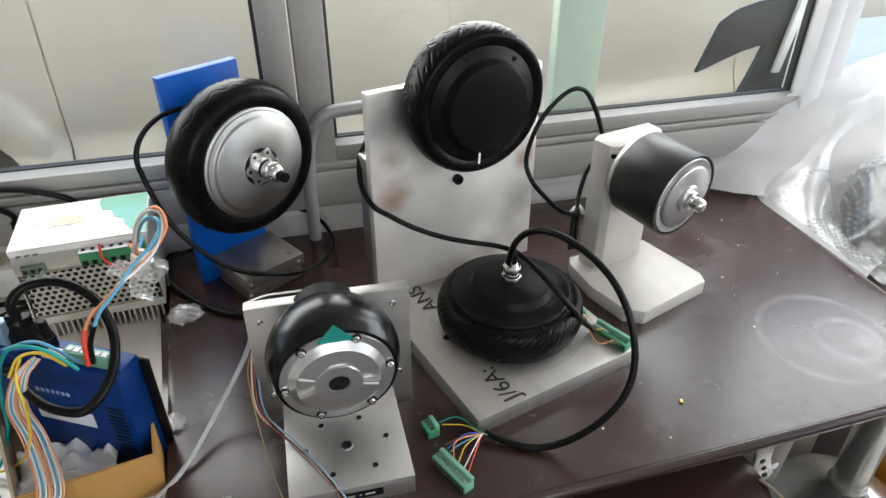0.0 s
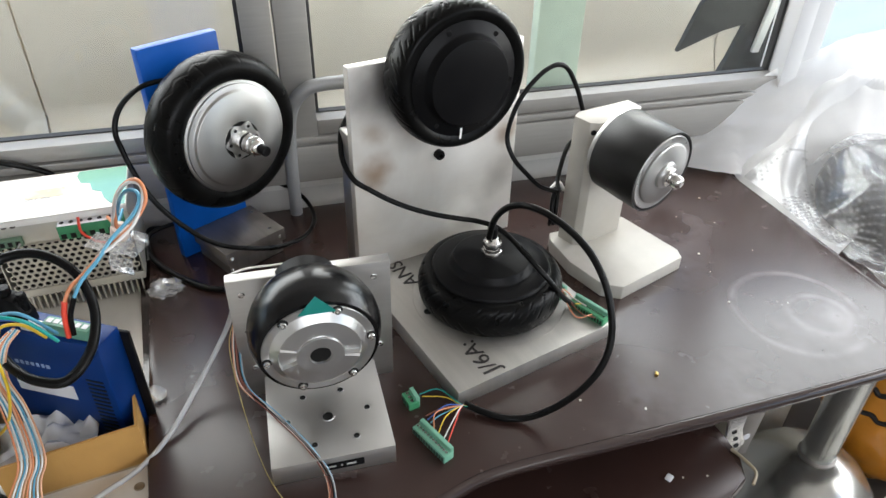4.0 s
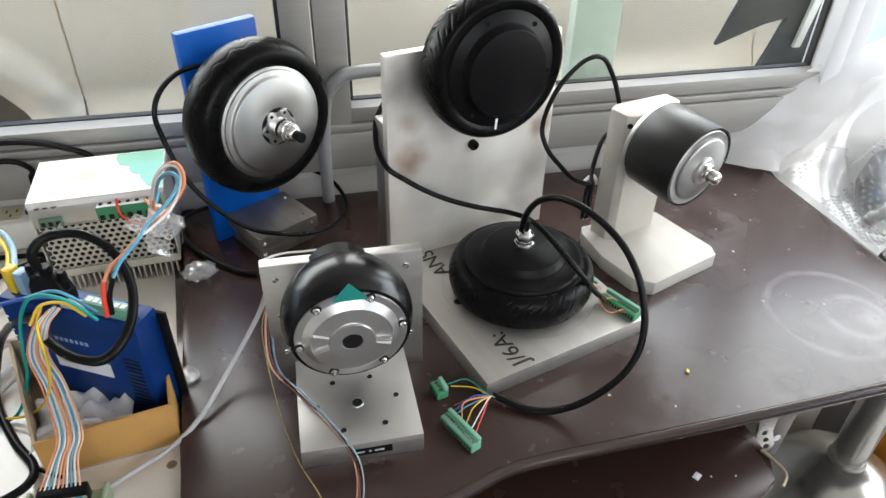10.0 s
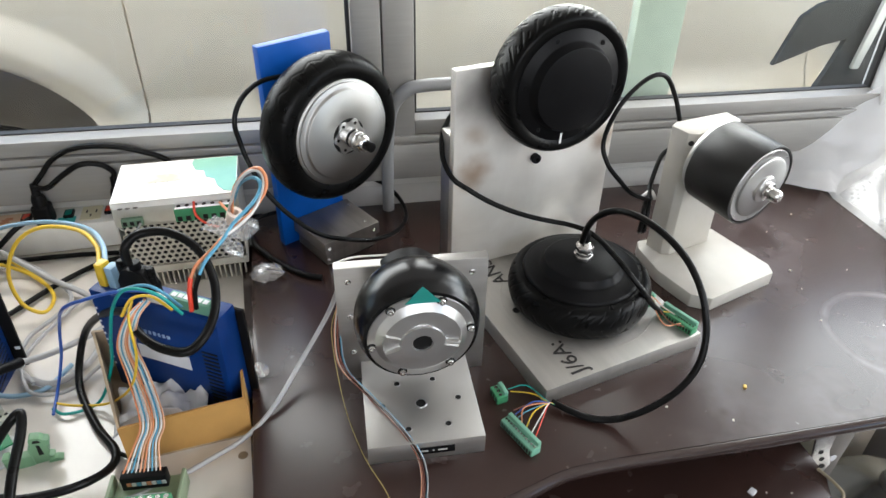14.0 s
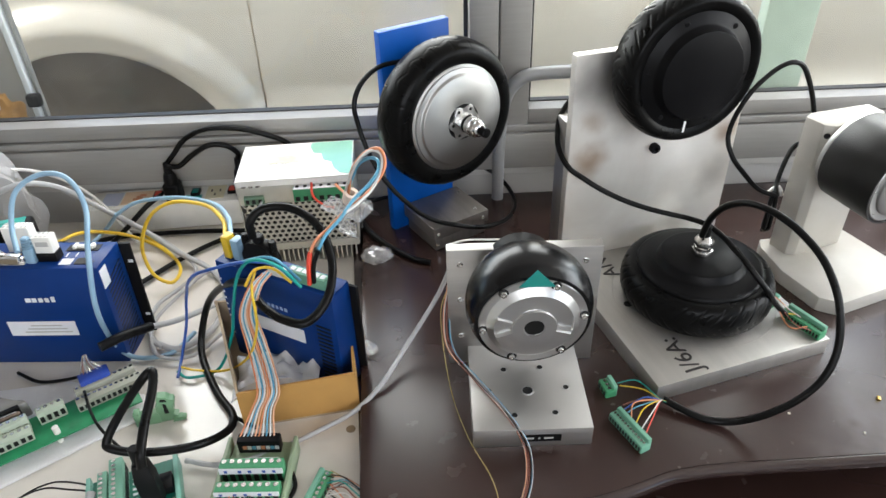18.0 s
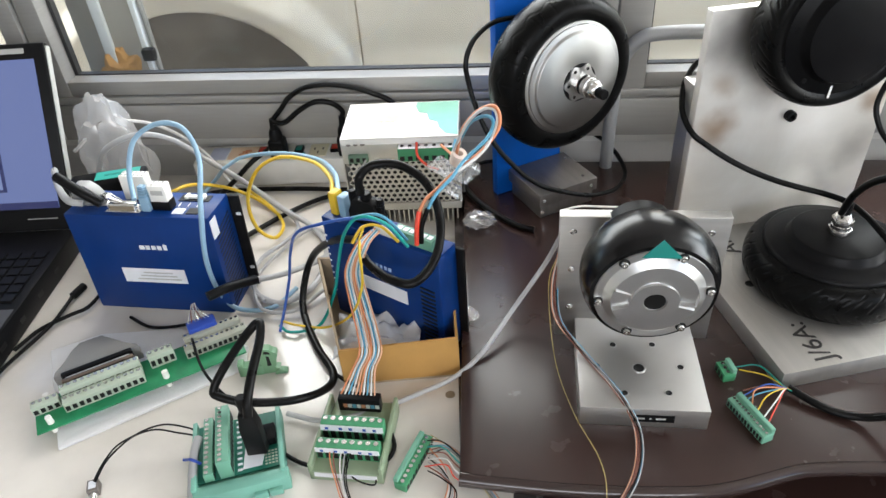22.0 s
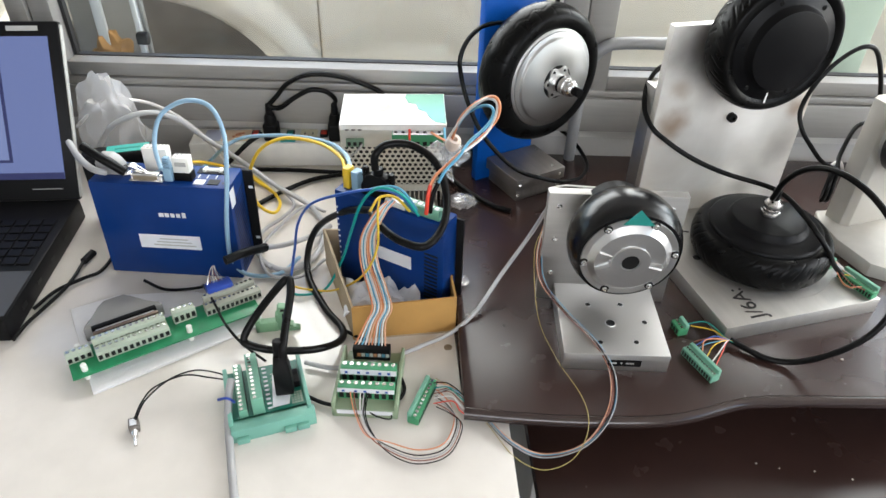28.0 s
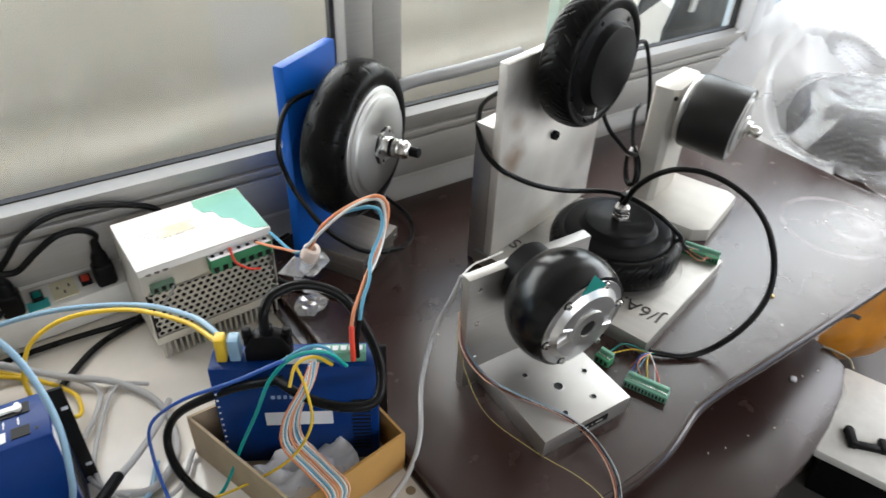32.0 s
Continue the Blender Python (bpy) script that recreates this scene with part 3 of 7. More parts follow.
# ---- desks ----
def front_curve():
    pts = [(-0.137, 0.397), (-0.08, 0.389), (-0.02, 0.383), (0.05, 0.380), (0.10, 0.382), (0.145, 0.392), (0.19, 0.404), (0.25, 0.406), (0.33, 0.403), (0.45, 0.399), (0.58, 0.396), (0.70, 0.394), (0.80, 0.395), (0.845, 0.402)]
    return [(p.x, p.y) for p in spline([(x, y, 0) for x, y in pts], 4)]


desk = thing("dark_desk", "dusty dark brown laminate desk with a wavy moulded front edge", "desk")
outline = front_curve() + [(0.853, 0.42), (0.853, 0.90), (0.84, 0.935), (-0.137, 0.99)]
part("underlay", prism([(x, y + 0.02) if y < 0.45 else (x - 0.02, y) for x, y in outline], 0.7265, 0.7345, 0.0), DESK_EDGE, desk)
part("desktop", prism(outline, 0.7335, 0.75, 0.0025), DESK, desk, "dark brown laminate top with dust, ring stains and painted soft reflections")
edge = [(x, y - 0.0010) for x, y in front_curve()]
part("edge_moulding", tube([(x, y, 0.7415) for x, y in edge[::2]], 0.0082, 10, 3), DESK_EDGE, desk, "glossy red-brown edge moulding")
part("edge_moulding", tube([(0.8535, 0.43, 0.7415), (0.8535, 0.9, 0.7415)], 0.0082, 10, 3), DESK_EDGE, desk)
part("leg", box(0.03, 0.45, 0.70, 0.004, (0.0, 0.72, 0.0265)), GREY, desk, "grey metal side frame")
part("side_bracket", prism([(0.582, 0.7265), (0.624, 0.7265), (0.613, 0.572), (0.588, 0.579)], 0, 0.004, 0.0006), DARK_STEEL, desk, "grey steel bracket", m=pose(0, 0.444, 0, 90))
part("rivet", moved(rod(0.006, 0.0015, bevel=0.0006), pose(0.601, 0.4402, 0.612, 90)), LABEL, desk, "pale rivet")
run = part("runner_end", prism([(0.535, 0.7265), (0.572, 0.7265), (0.574, 0.648), (0.588, 0.617), (0.579, 0.594), (0.560, 0.600), (0.552, 0.64)], 0, 0.003, 0.0006), STEEL, desk, "perforated steel runner end", m=pose(0, 0.432, 0, 90))
for hx, hz in ((0.562, 0.648), (0.569, 0.632), (0.575, 0.616)):
    sheet_hole(run, pose(hx, hz, 0.003), 0.0035)
part("tray_clip", tube([(0.536, 0.404, 0.654), (0.541, 0.388, 0.654), (0.543, 0.366, 0.654), (0.528, 0.352, 0.654)], 0.0021, 6, 4), plain("worn_edge_strip", (0.42, 0.36, 0.26), 0.5, 0.3), desk, "worn brass-coloured edge strip on the tray")
part("tray", prism([(p[0], p[1]) for p in [(-0.05, 0.60), (-0.05, 0.30), (0.10, 0.295), (0.235, 0.296), (0.33, 0.302), (0.40, 0.315), (0.47, 0.336), (0.527, 0.362), (0.543, 0.395), (0.545, 0.60)]], 0.634, 0.652, 0.003), DESK, desk, "dark pull-out keyboard tray")
# added black panel, painting the shaded gap under the desktop
part("gap_shade", box(0.13, 0.012, 0.072, 0.001, (0.525, 0.500, 0.654)), BLACK, desk, "black panel added for the dark gap behind the drawer runner")
part("runner", box(0.012, 0.20, 0.045, 0.001, (0.560, 0.54, 0.662)), STEEL, desk, "perforated steel drawer runner")

white = thing("white_table", "off-white laminate table with worn top", "table")
part("tabletop", prism([(-1.5, -0.05), (-0.085, -0.05), (-0.085, 0.40), (-0.137, 0.41), (-0.137, 0.985), (-1.5, 1.07)], 0.704, 0.729, 0.002), WHITE_TOP, white, "off-white laminate top with pale grime")
part("plugged_hole", lathe([(0, 0.0003), (0.0036, 0.0003), (0.0044, 0.0008), (0.0056, 0.0)], 18), plain("tarnished_brass", (0.26, 0.20, 0.13), 0.5, 0.3), white, "tarnished brass screw cap", m=pose(-0.150, 0.5127, 0.729))
for x, y in ((-0.12, 0.0), (-1.45, 0.0), (-1.45, 1.0), (-0.2, 0.9)):
    part("leg", box(0.04, 0.04, 0.704, 0.003, (x, y, 0)), GREY, white)


# ---- wheel stands on the dark desk ----
def axis_pose(c, yaw, pitch=0.0, roll=0.0):
    """z runs along the axle, out towards the room: yaw 0 is straight to -y, positive turns it to +x; pitch lifts it."""
    return Matrix.Translation(c) @ pose(0, 0, 0, 90 - pitch, 0, yaw) @ pose(0, 0, 0, 0, 0, roll)


def tyre(parent, R, half, inner, pattern, n, label="black rubber tyre", m=None):
    """A tyre with its tread cut into the crown."""
    na, nz, bead = 600, 60, 0.004
    rows = [(inner, -half * 0.75, 9.0), (inner + bead, -half * 0.95, 9.0)]
    for i in range(nz + 1):
        a = -math.pi / 2 + math.pi * i / nz
        rows.append((inner + 0.012 + (R - inner - 0.012) * max(0.0, math.cos(a)) ** 0.75, half * math.sin(a), math.sin(a)))
    rows += [(inner + bead, half * 0.95, 9.0), (inner, half * 0.75, 9.0)]
    th = np.arange(na) * 2 * math.pi / na
    co = np.zeros((len(rows), na, 3))
    for k, (r, z, s) in enumerate(rows):
        cut = np.zeros(na)
        if abs(s) < 0.93:
            u = th * n / (2 * math.pi)
            if pattern == "zigzag":
                tri = 2 * np.abs((u % 1.0) - 0.5)
                for side in (-1, 1):
                    cut = np.maximum(cut, 1 - np.abs(s - side * (0.22 + 0.26 * (tri if side > 0 else 1 - tri))) / 0.05)
                rib = np.abs(((u + (0.0 if s > 0 else 0.5)) % 1.0) - 0.5) * 2 * math.pi * R / n
                if abs(s) > 0.42:
                    cut = np.maximum(cut, 1 - rib / 0.0018)
            else:
                v = u + (0.5 if s < 0 else 0.0) - 0.9 * abs(s) ** 1.4
                rib = np.abs((v % 1.0) - 0.5) * 2 * math.pi * R / n
                if abs(s) > 0.10:
                    cut = np.maximum(cut, 1 - rib / 0.0022)
                v = v + 0.5
                rib = np.abs((v % 1.0) - 0.5) * 2 * math.pi * R / n
                if 0.45 < abs(s) < 0.70:
                    cut = np.maximum(cut, 1 - rib / 0.0018)
        d = (0.0004 if pattern == "zigzag" else 0.0007) * np.clip(cut, 0, 0.5) / 0.5
        co[k, :, 0], co[k, :, 1], co[k, :, 2] = (r - d) * np.cos(th), (r - d) * np.sin(th), z
    me = bpy.data.meshes.new("wheel")
    nr = len(rows)
    faces = [(k * na + i, k * na + (i + 1) % na, (k + 1) * na + (i + 1) % na, (k + 1) * na + i) for k in range(nr - 1) for i in range(na)]
    me.from_pydata(co.reshape(-1, 3).tolist(), [], faces)
    me.materials.append(RUBBER)
    me.shade_smooth()
    ob = new("wheel", me)
    ob.parent = parent
    ob["label"] = label
    if m is not None:
        ob.matrix_basis = m
    return ob


def relief(height, radii, seg=144):
    """A round body whose face height follows a function of radius and angle."""
    bm = bmesh.new()
    rings = [[bm.verts.new((r * math.cos(a), r * math.sin(a), height(r, math.degrees(a)))) for a in (2 * math.pi * i / seg for i in range(seg))] for r in radii]
    for a, b in zip(rings, rings[1:]):
        for i in range(seg):
            j = (i + 1) % seg
            bm.faces.new((a[i], b[i], b[j], a[j]))
    bm.faces.new(rings[0])
    bmesh.ops.recalc_face_normals(bm, faces=bm.faces[:])
    return bm


def silver_hub_wheel():
    """Blue upright plate on stacked steel brackets, with a silver hub motor wheel."""
    yaw = 28.0
    u, n = Vector((math.cos(radians(yaw)), math.sin(radians(yaw)), 0)), Vector((math.sin(radians(yaw)), -math.cos(radians(yaw)), 0))
    tl = Vector((-0.086, 0.886, 0.75))
    st = thing("hub_motor_stand", "silver hub motor wheel on a bright blue upright plate", "wheel stand", Matrix.Translation(tl + u * 0.0555) @ pose(0, 0, 0, 0, 0, yaw), group="wheel motor stands")
    part("plate", box(0.111, 0.015, 0.312, 0.0015, (0, 0.0075, 0)), BLUE_PLATE, st, "bright blue plastic plate")
    # steel bracket blocks bolted to its foot
    for k, (z, h) in enumerate(((0.0, 0.020), (0.0215, 0.020))):
        br = part("bracket", box(0.098 if k else 0.090, 0.088 if k else 0.080, h, 0.0012, (0.012, -0.045, z)), DARK_STEEL, st, "dark brushed steel bracket")
        for sx in (-0.03, 0.05):
            screw(br, pose(sx, -0.089 if k else -0.085, z + h / 2, 90), 0.0028, 0.0015)
    for sx, sy in ((0.052, -0.02), (0.045, -0.075)):
        screw(st, pose(sx, sy, 0.0415), 0.0026, 0.0008)
    w = tyre(st, 0.104, 0.029, 0.070, "zigzag", 22, m=axis_pose((0.0095, -0.057, 0.203), 3, 1))
    part("hub_cover", lathe([(0, 0.0415), (0.026, 0.0408), (0.0615, 0.0372), (0.0628, 0.0362), (0.0640, 0.0338), (0.0650, 0.0330), (0.0690, 0.0318), (0.0704, 0.0312), (0.0712, 0.0296), (0.0740, 0.0286), (0.0750, 0.0270), (0.0752, -0.019), (0, -0.022)], 96), ALU_TURNED, w, "turned aluminium hub cover with a stepped rim")
    part("flange", prism([((0.0226 + 0.0027 * math.cos(6 * a)) * math.cos(a), (0.0226 + 0.0027 * math.cos(6 * a)) * math.sin(a)) for a in (math.pi / 30 * k for k in range(60))], 0.038, 0.0440, 0.0008), ALU_CAST, w, "lobed cast flange with countersunk holes")
    # dark disc under the lobes paints the shade between them
    part("flange_gap_shade", lathe([(0, 0.0418), (0.0246, 0.0418), (0.0250, 0.0408), (0.0250, 0.038), (0, 0.038)], 48), HOLE_SHADE, w, "dark disc painted for the shaded gap round the flange")
    for k in range(6):
        sheet_hole(w, pose(0.0195 * math.cos(1.047 * k), 0.0195 * math.sin(1.047 * k), 0.0440), 0.0020)
    part("nut", moved(hexnut(0.0135, 0.008), pose(0, 0, 0.0432)), STEEL, w)
    part("washer", moved(rod(0.0125, 0.005, bevel=0.0006), pose(0, 0, 0.0505)), BLACK, w)
    part("axle", lathe([(0, 0.0), (0.0090, 0.0), (0.0090, 0.0555), (0.0128, 0.0560), (0.0128, 0.0635), (0.0118, 0.0640), (0, 0.0640)], 24), STEEL, w, "threaded steel axle")
    part("gland", moved(hexnut(0.0128, 0.009), pose(0, 0, 0.0635)), STEEL, w, "bright cable gland")
    part("gland_dome", lathe([(0.0112, 0.0725), (0.0098, 0.0765), (0.007, 0.0785), (0, 0.0785)], 20), STEEL, w)
    part("axle_tip", moved(rod(0.0066, 0.014, bevel=0.001), pose(0, 0, 0.0770)), BLACK, w, "black cable boot")
    part("backplate", rod(0.05, 0.03, (0, 0, -0.05), 40), BLACK, w)


silver_hub_wheel()


def black_cover_wheel(parent, m, R, half, tick):
    """A tyre with a moulded black hub cover."""
    w = tyre(parent, R, half, 0.066, "sweep", 26, m=m)
    h = half
    part("hub_cover", lathe([(0, h + 0.013), (0.0495, h + 0.013), (0.0510, h + 0.0125), (0.0518, h + 0.011), (0.0545, h + 0.002), (0.0565, h + 0.0002), (0.0685, h - 0.001), (0.0705, h - 0.003), (0.0715, h - 0.007), (0.072, 0), (0, -h)], 72), COVER, w, "moulded black plastic hub cover")
    part("lip", lathe([(0.0722, h - 0.006), (0.075, h - 0.0035), (0.0778, h - 0.005), (0.0788, h - 0.009), (0.0722, h - 0.012)], 72, True), RUBBER, w)
    for k in range(6):
        a = radians(-8 + 60 * k)
        screw(w, pose(0.0625 * math.cos(a), 0.0625 * math.sin(a), h - 0.0005), 0.0032, 0.0008, BLACK)
    if tick is not None:
        part("tick", box(0.0028, 0.014, 0.0004, 0, (0, -0.0660, h + 0.0002)), WHITE_INK, w, "white paint mark", m=pose(0, 0, 0, 0, 0, tick))
    return w


def tall_plate_stand():
    """Thick base plate with an upright plate carrying a black wheel."""
    yaw = 11.0
    c = Vector((0.199, 0.495, 0.75))
    st = thing("tall_plate_stand", "black hub wheel on a stained aluminium upright and base", "wheel stand", Matrix.Translation(c) @ pose(0, 0, 0, 0, 0, yaw), group="wheel motor stands")
    base = part("base_plate", box(0.234, 0.285, 0.0235, 0.001, (0.117, 0.1425, 0)), ALU_FLAT, st, "thick machined aluminium base with marker writing", m=pose(0, 0, 0, 0, 0, 2.0))
    up = part("upright_plate", box(0.246, 0.014, 0.294, 0.0012, (0.116, 0.262, 0.0235)), STAINED_REFLECTED, st, "aluminium plate with brown heat stains and painted dark reflections")
    part("gusset", box(0.20, 0.03, 0.225, 0.002, (0.095, 0.286, 0)), ALU, st)
    part("bolt", moved(lathe([(0, 0.003), (0.0035, 0.003), (0.0035, 0.0075), (0.0062, 0.0075), (0.0068, 0.0065), (0.0068, 0.0), (0, 0.0)], 20), pose(0.114, 0.255, 0.180, 90)), BLACK, st, "black socket bolt in the plate")
    black_cover_wheel(st, axis_pose((0.1140, 0.2165, 0.3035), 0, 0), 0.0888, 0.0235, -4)
    part("hub_spacer", moved(rod(0.03, 0.03), pose(0.1126, 0.262, 0.304, 90)), BLACK, st)
    for x, y in ((0.037, 0.14),):
        sheet_hole(st, pose(x, y, 0.0236), 0.005)
    part("ring_mark", lathe([(0.1015, 0.0), (0.102, 0.0003), (0.1028, 0.0003), (0.1033, 0.0)], 72), ALU_FLAT, st, "faint turned ring on the base", m=pose(0.1255, 0.1325, 0.0236))
    lettering("J/6A:", 0.031, MARKER, st, pose(0.0513, 0.038, 0.0241, 0, 0, 93), "writing")
    lettering("ANST", 0.031, MARKER, st, pose(0.046, 0.236, 0.0241, 0, 0, 93), "writing")
    return st


tall_plate_stand()


def lying_wheel():
    """A second black wheel lying flat on the base plate."""
    w = thing("lying_hub_wheel", "black hub motor wheel lying flat with a chrome cable gland", "wheel", pose(0.2965, 0.648, 0.7745, 0, 0, 30), group="wheel motor stands")
    t = tyre(w, 0.0945, 0.024, 0.066, "sweep", 26, m=pose(0, 0, 0.024))
    h = 0.024
    part("hub_cover", lathe([(0, h + 0.0175), (0.0475, h + 0.0175), (0.0490, h + 0.0170), (0.0497, h + 0.0160), (0.0535, h + 0.0080), (0.0550, h + 0.0066), (0.0570, h + 0.0062), (0.0730, h + 0.0050), (0.0755, h + 0.0035), (0.0768, h + 0.0005), (0.077, 0), (0, -h)], 72), COVER, t, "moulded black plastic hub cover")
    for k in range(6):
        a = radians(10 + 60 * k)
        screw(t, pose(0.0695 * math.cos(a), 0.0695 * math.sin(a), h + 0.0035), 0.003, 0.0008, BLACK)
    g = part("gland", moved(hexnut(0.0132, 0.008), pose(0, 0, 0.0655)), STEEL, w, "chrome cable gland")
    part("ring", rod(0.0110, 0.006, (0, 0, 0.0730), bevel=0.001), STEEL, g)
    part("cap", moved(hexnut(0.0120, 0.009), pose(0, 0, 0.0785)), STEEL, g)
    part("dome", lathe([(0.0108, 0.0875), (0.008, 0.0915), (0.005, 0.0930), (0, 0.0930)], 20), STEEL, g)
    part("boot", rod(0.0058, 0.016, (0, 0, 0.0915), bevel=0.001), BLACK, g)


lying_wheel()


def drum_stand():
    """Grey roller on a chamfered upright with a chamfered foot."""
    yaw = 16.0
    st = thing("drum_motor_stand", "black rubber drum motor on a pale aluminium stand", "wheel stand", pose(0.487, 0.627, 0.75, 0, 0, yaw), group="wheel motor stands")
    part("foot", prism([(-0.033, 0.069), (-0.031, 0.006), (-0.012, -0.015), (0.112, -0.013), (0.122, 0.004), (0.119, 0.112), (-0.008, 0.140), (-0.02, 0.125)], 0, 0.022, 0.0015), ALU_PALE, st, "pale aluminium foot with clipped corners")
    part("upright", prism([(-0.004, 0.126), (-0.002, 0.098), (0.008, 0.090), (0.086, 0.090), (0.096, 0.098), (0.097, 0.124), (0.01, 0.133)], 0.022, 0.219, 0.0009), ALU_PALE, st, "pale aluminium upright with chamfered edges")
    sheet_hole(st, pose(0.0025, 0.0938, 0.205, 90, 0, -40), 0.0035)
    d = part("drum", lathe([(0.046, -0.027), (0.055, -0.027), (0.0572, -0.024), (0.0572, 0.046), (0.0565, 0.0485), (0.0545, 0.0485), (0.0538, 0.046)], 64), RUBBER_GREY, st, "black rubber sleeve", m=axis_pose((0.0355, 0.0485, 0.181), 2.6, -4))
    part("back_cover", lathe([(0, -0.036), (0.050, -0.036), (0.0525, -0.033), (0.0525, -0.028), (0.046, -0.025)], 48), ALU_CAST, d)
    part("end_cover", lathe([(0, 0.0535), (0.040, 0.0525), (0.0425, 0.0510), (0.0430, 0.0485), (0.0470, 0.0478), (0.0515, 0.0485), (0.0528, 0.0470), (0.0530, 0.03)], 72), ALU_TURNED, d, "turned aluminium end cover")
    part("boss", lathe([(0, 0.0570), (0.0165, 0.0570), (0.0180, 0.0560), (0.0190, 0.0520), (0, 0.0520)], 40), ALU_CAST, d, "raised boss")
    part("nut", moved(hexnut(0.0128, 0.006), pose(0, 0, 0.0568)), STEEL, d)
    part("axle", lathe([(0, 0.058), (0.0072, 0.058), (0.0072, 0.0630), (0.0078, 0.0636), (0.0072, 0.0642), (0.0078, 0.0648), (0.0072, 0.0654), (0.0072, 0.067), (0.0088, 0.0675), (0.0088, 0.0740), (0.0072, 0.0775), (0.0045, 0.0790), (0, 0.0780)], 28), STEEL, d, "threaded steel axle with a cap nut")
    for k in range(8):
        a = math.pi / 4 * k
        screw(d, pose(0.0490 * math.cos(a), 0.0490 * math.sin(a), 0.0480), 0.0013, 0.0006)
    part("arm", moved(rod(0.02, 0.03), pose(0.0355, 0.100, 0.181, 90)), ALU_PALE, st)


drum_stand()


def ball_stand():
    """Smooth round wheel on a small drilled block and plate."""
    yaw = -4.0
    st = thing("ball_wheel_stand", "round black wheel with cast silver hub on drilled aluminium", "wheel stand", pose(0.048, 0.449, 0.75, 0, 0, yaw), group="wheel motor stands")
    blk = part("block", box(0.127, 0.137, 0.027, 0.001, (0, 0.0685, 0)), ALU, st, "drilled aluminium block")
    for x, y, r in ((0.0, 0.055, 0.0062), (-0.024, 0.088, 0.0036), (0.018, 0.090, 0.0036), (-0.043, 0.056, 0.0036), (0.043, 0.058, 0.0036), (-0.018, 0.020, 0.0036), (0.026, 0.022, 0.0036)):
        part("thread", lathe([(r * 0.86, 0.0), (r * 0.92, 0.0006), (r * 1.12, 0.0006), (r * 1.18, 0.0)], 20), ALU_CAST, blk, m=pose(x, y, 0.0269))
        sheet_hole(blk, pose(x, y, 0.0269), r * 0.86)
    part("label", box(0.040, 0.0006, 0.010, 0, (0.010, -0.0004, 0.0085)), BLACK, st, "black label with unreadable white print")
    for x, w in ((-0.0035, 0.0085), (0.0065, 0.0020), (0.0165, 0.0100)):
        part("print", box(w, 0.0003, 0.0024, 0, (x, -0.0008, 0.0125)), GREY, st)
    pl = part("plate", box(0.172, 0.014, 0.1685, 0.0008, (0.0005, 0.1365, 0)), ALU, st, "aluminium back plate")
    for x, z in ((-0.071, 0.150), (0.068, 0.150), (-0.071, 0.10), (-0.071, 0.045), (0.072, 0.05), (0.070, 0.10)):
        screw(pl, pose(x, 0.1295, z, 90), 0.0036, 0.0012)
    w = part("wheel", lathe([(0.036, -0.042)] + [(0.0660 * math.sqrt(1 - ((z - 0.012) / 0.062) ** 2), z) for z in (-0.042 + 0.082 * i / 24 for i in range(25))] + [(0.050, 0.041)], 72), RUBBER_SMOOTH, st, "smooth glossy black tyre", m=axis_pose((-0.0025, 0.080, 0.1452), 2, -3))

    def face(r, a):
        """Cast cover: flat rim, conical shoulder, a plateau with three radial pockets, and a bored boss."""
        if r > 0.0475:
            return 0.0420 if r < 0.0550 else 0.040
        if r > 0.0400:
            return 0.0420 + 0.0060 * (0.0475 - r) / 0.0075
        z = 0.0480 + 0.0008 * (0.040 - r) / 0.017
        if 0.0235 < r < 0.0392:
            for c in (186, 2):
                if abs((a - c + 180) % 360 - 180) < 13:
                    z = 0.0445
            for c in (162, 342):
                if abs((a - c + 180) % 360 - 180) < 2.6:
                    z = 0.0500
        if r < 0.0225:
            z = 0.0512 if r > 0.0108 else 0.0495
        return z

    hub = part("hub", relief(face, (0.0004, 0.0105, 0.0109, 0.0222, 0.0226, 0.0234, 0.0237, 0.030, 0.0388, 0.0391, 0.0400, 0.0436, 0.0474, 0.0478, 0.052, 0.0548, 0.0552, 0.0556)), ALU_CAST, w, "cast silver hub with pockets and a bored centre", smooth=25)
    part("rim", lathe([(0.0556, 0.0400), (0.0556, 0.030), (0.030, 0.030)], 72), ALU_CAST, hub)
    part("bore", rod(0.0100, 0.0008, (0, 0, 0.0490)), HOLE_SHADE, hub)
    for k in range(6):
        a = radians(7 + 60 * k)
        part("screw_seat", moved(rod(0.0052, 0.0006, (0, 0, 0), 18), pose(0.0512 * math.cos(a), 0.0512 * math.sin(a), 0.0419)), HOLE_SHADE, hub)
        screw(hub, pose(0.0512 * math.cos(a), 0.0512 * math.sin(a), 0.0424), 0.0034, 0.0036, STEEL)
    part("tape", prism([(-0.017, -0.003), (0.019, -0.004), (0.001, 0.0145)], 0, 0.0005), TEAL, w, "green-blue triangle of tape", m=pose(0, 0.0525, 0.0436, -14))
    part("motor", rod(0.036, 0.03, (0, 0, -0.06), 40), BLACK, w)


ball_stand()


# ---- things on the white table ----
TOP = 0.729


def rot(x, y, z, yaw):
    return pose(x, y, z, 0, 0, yaw)


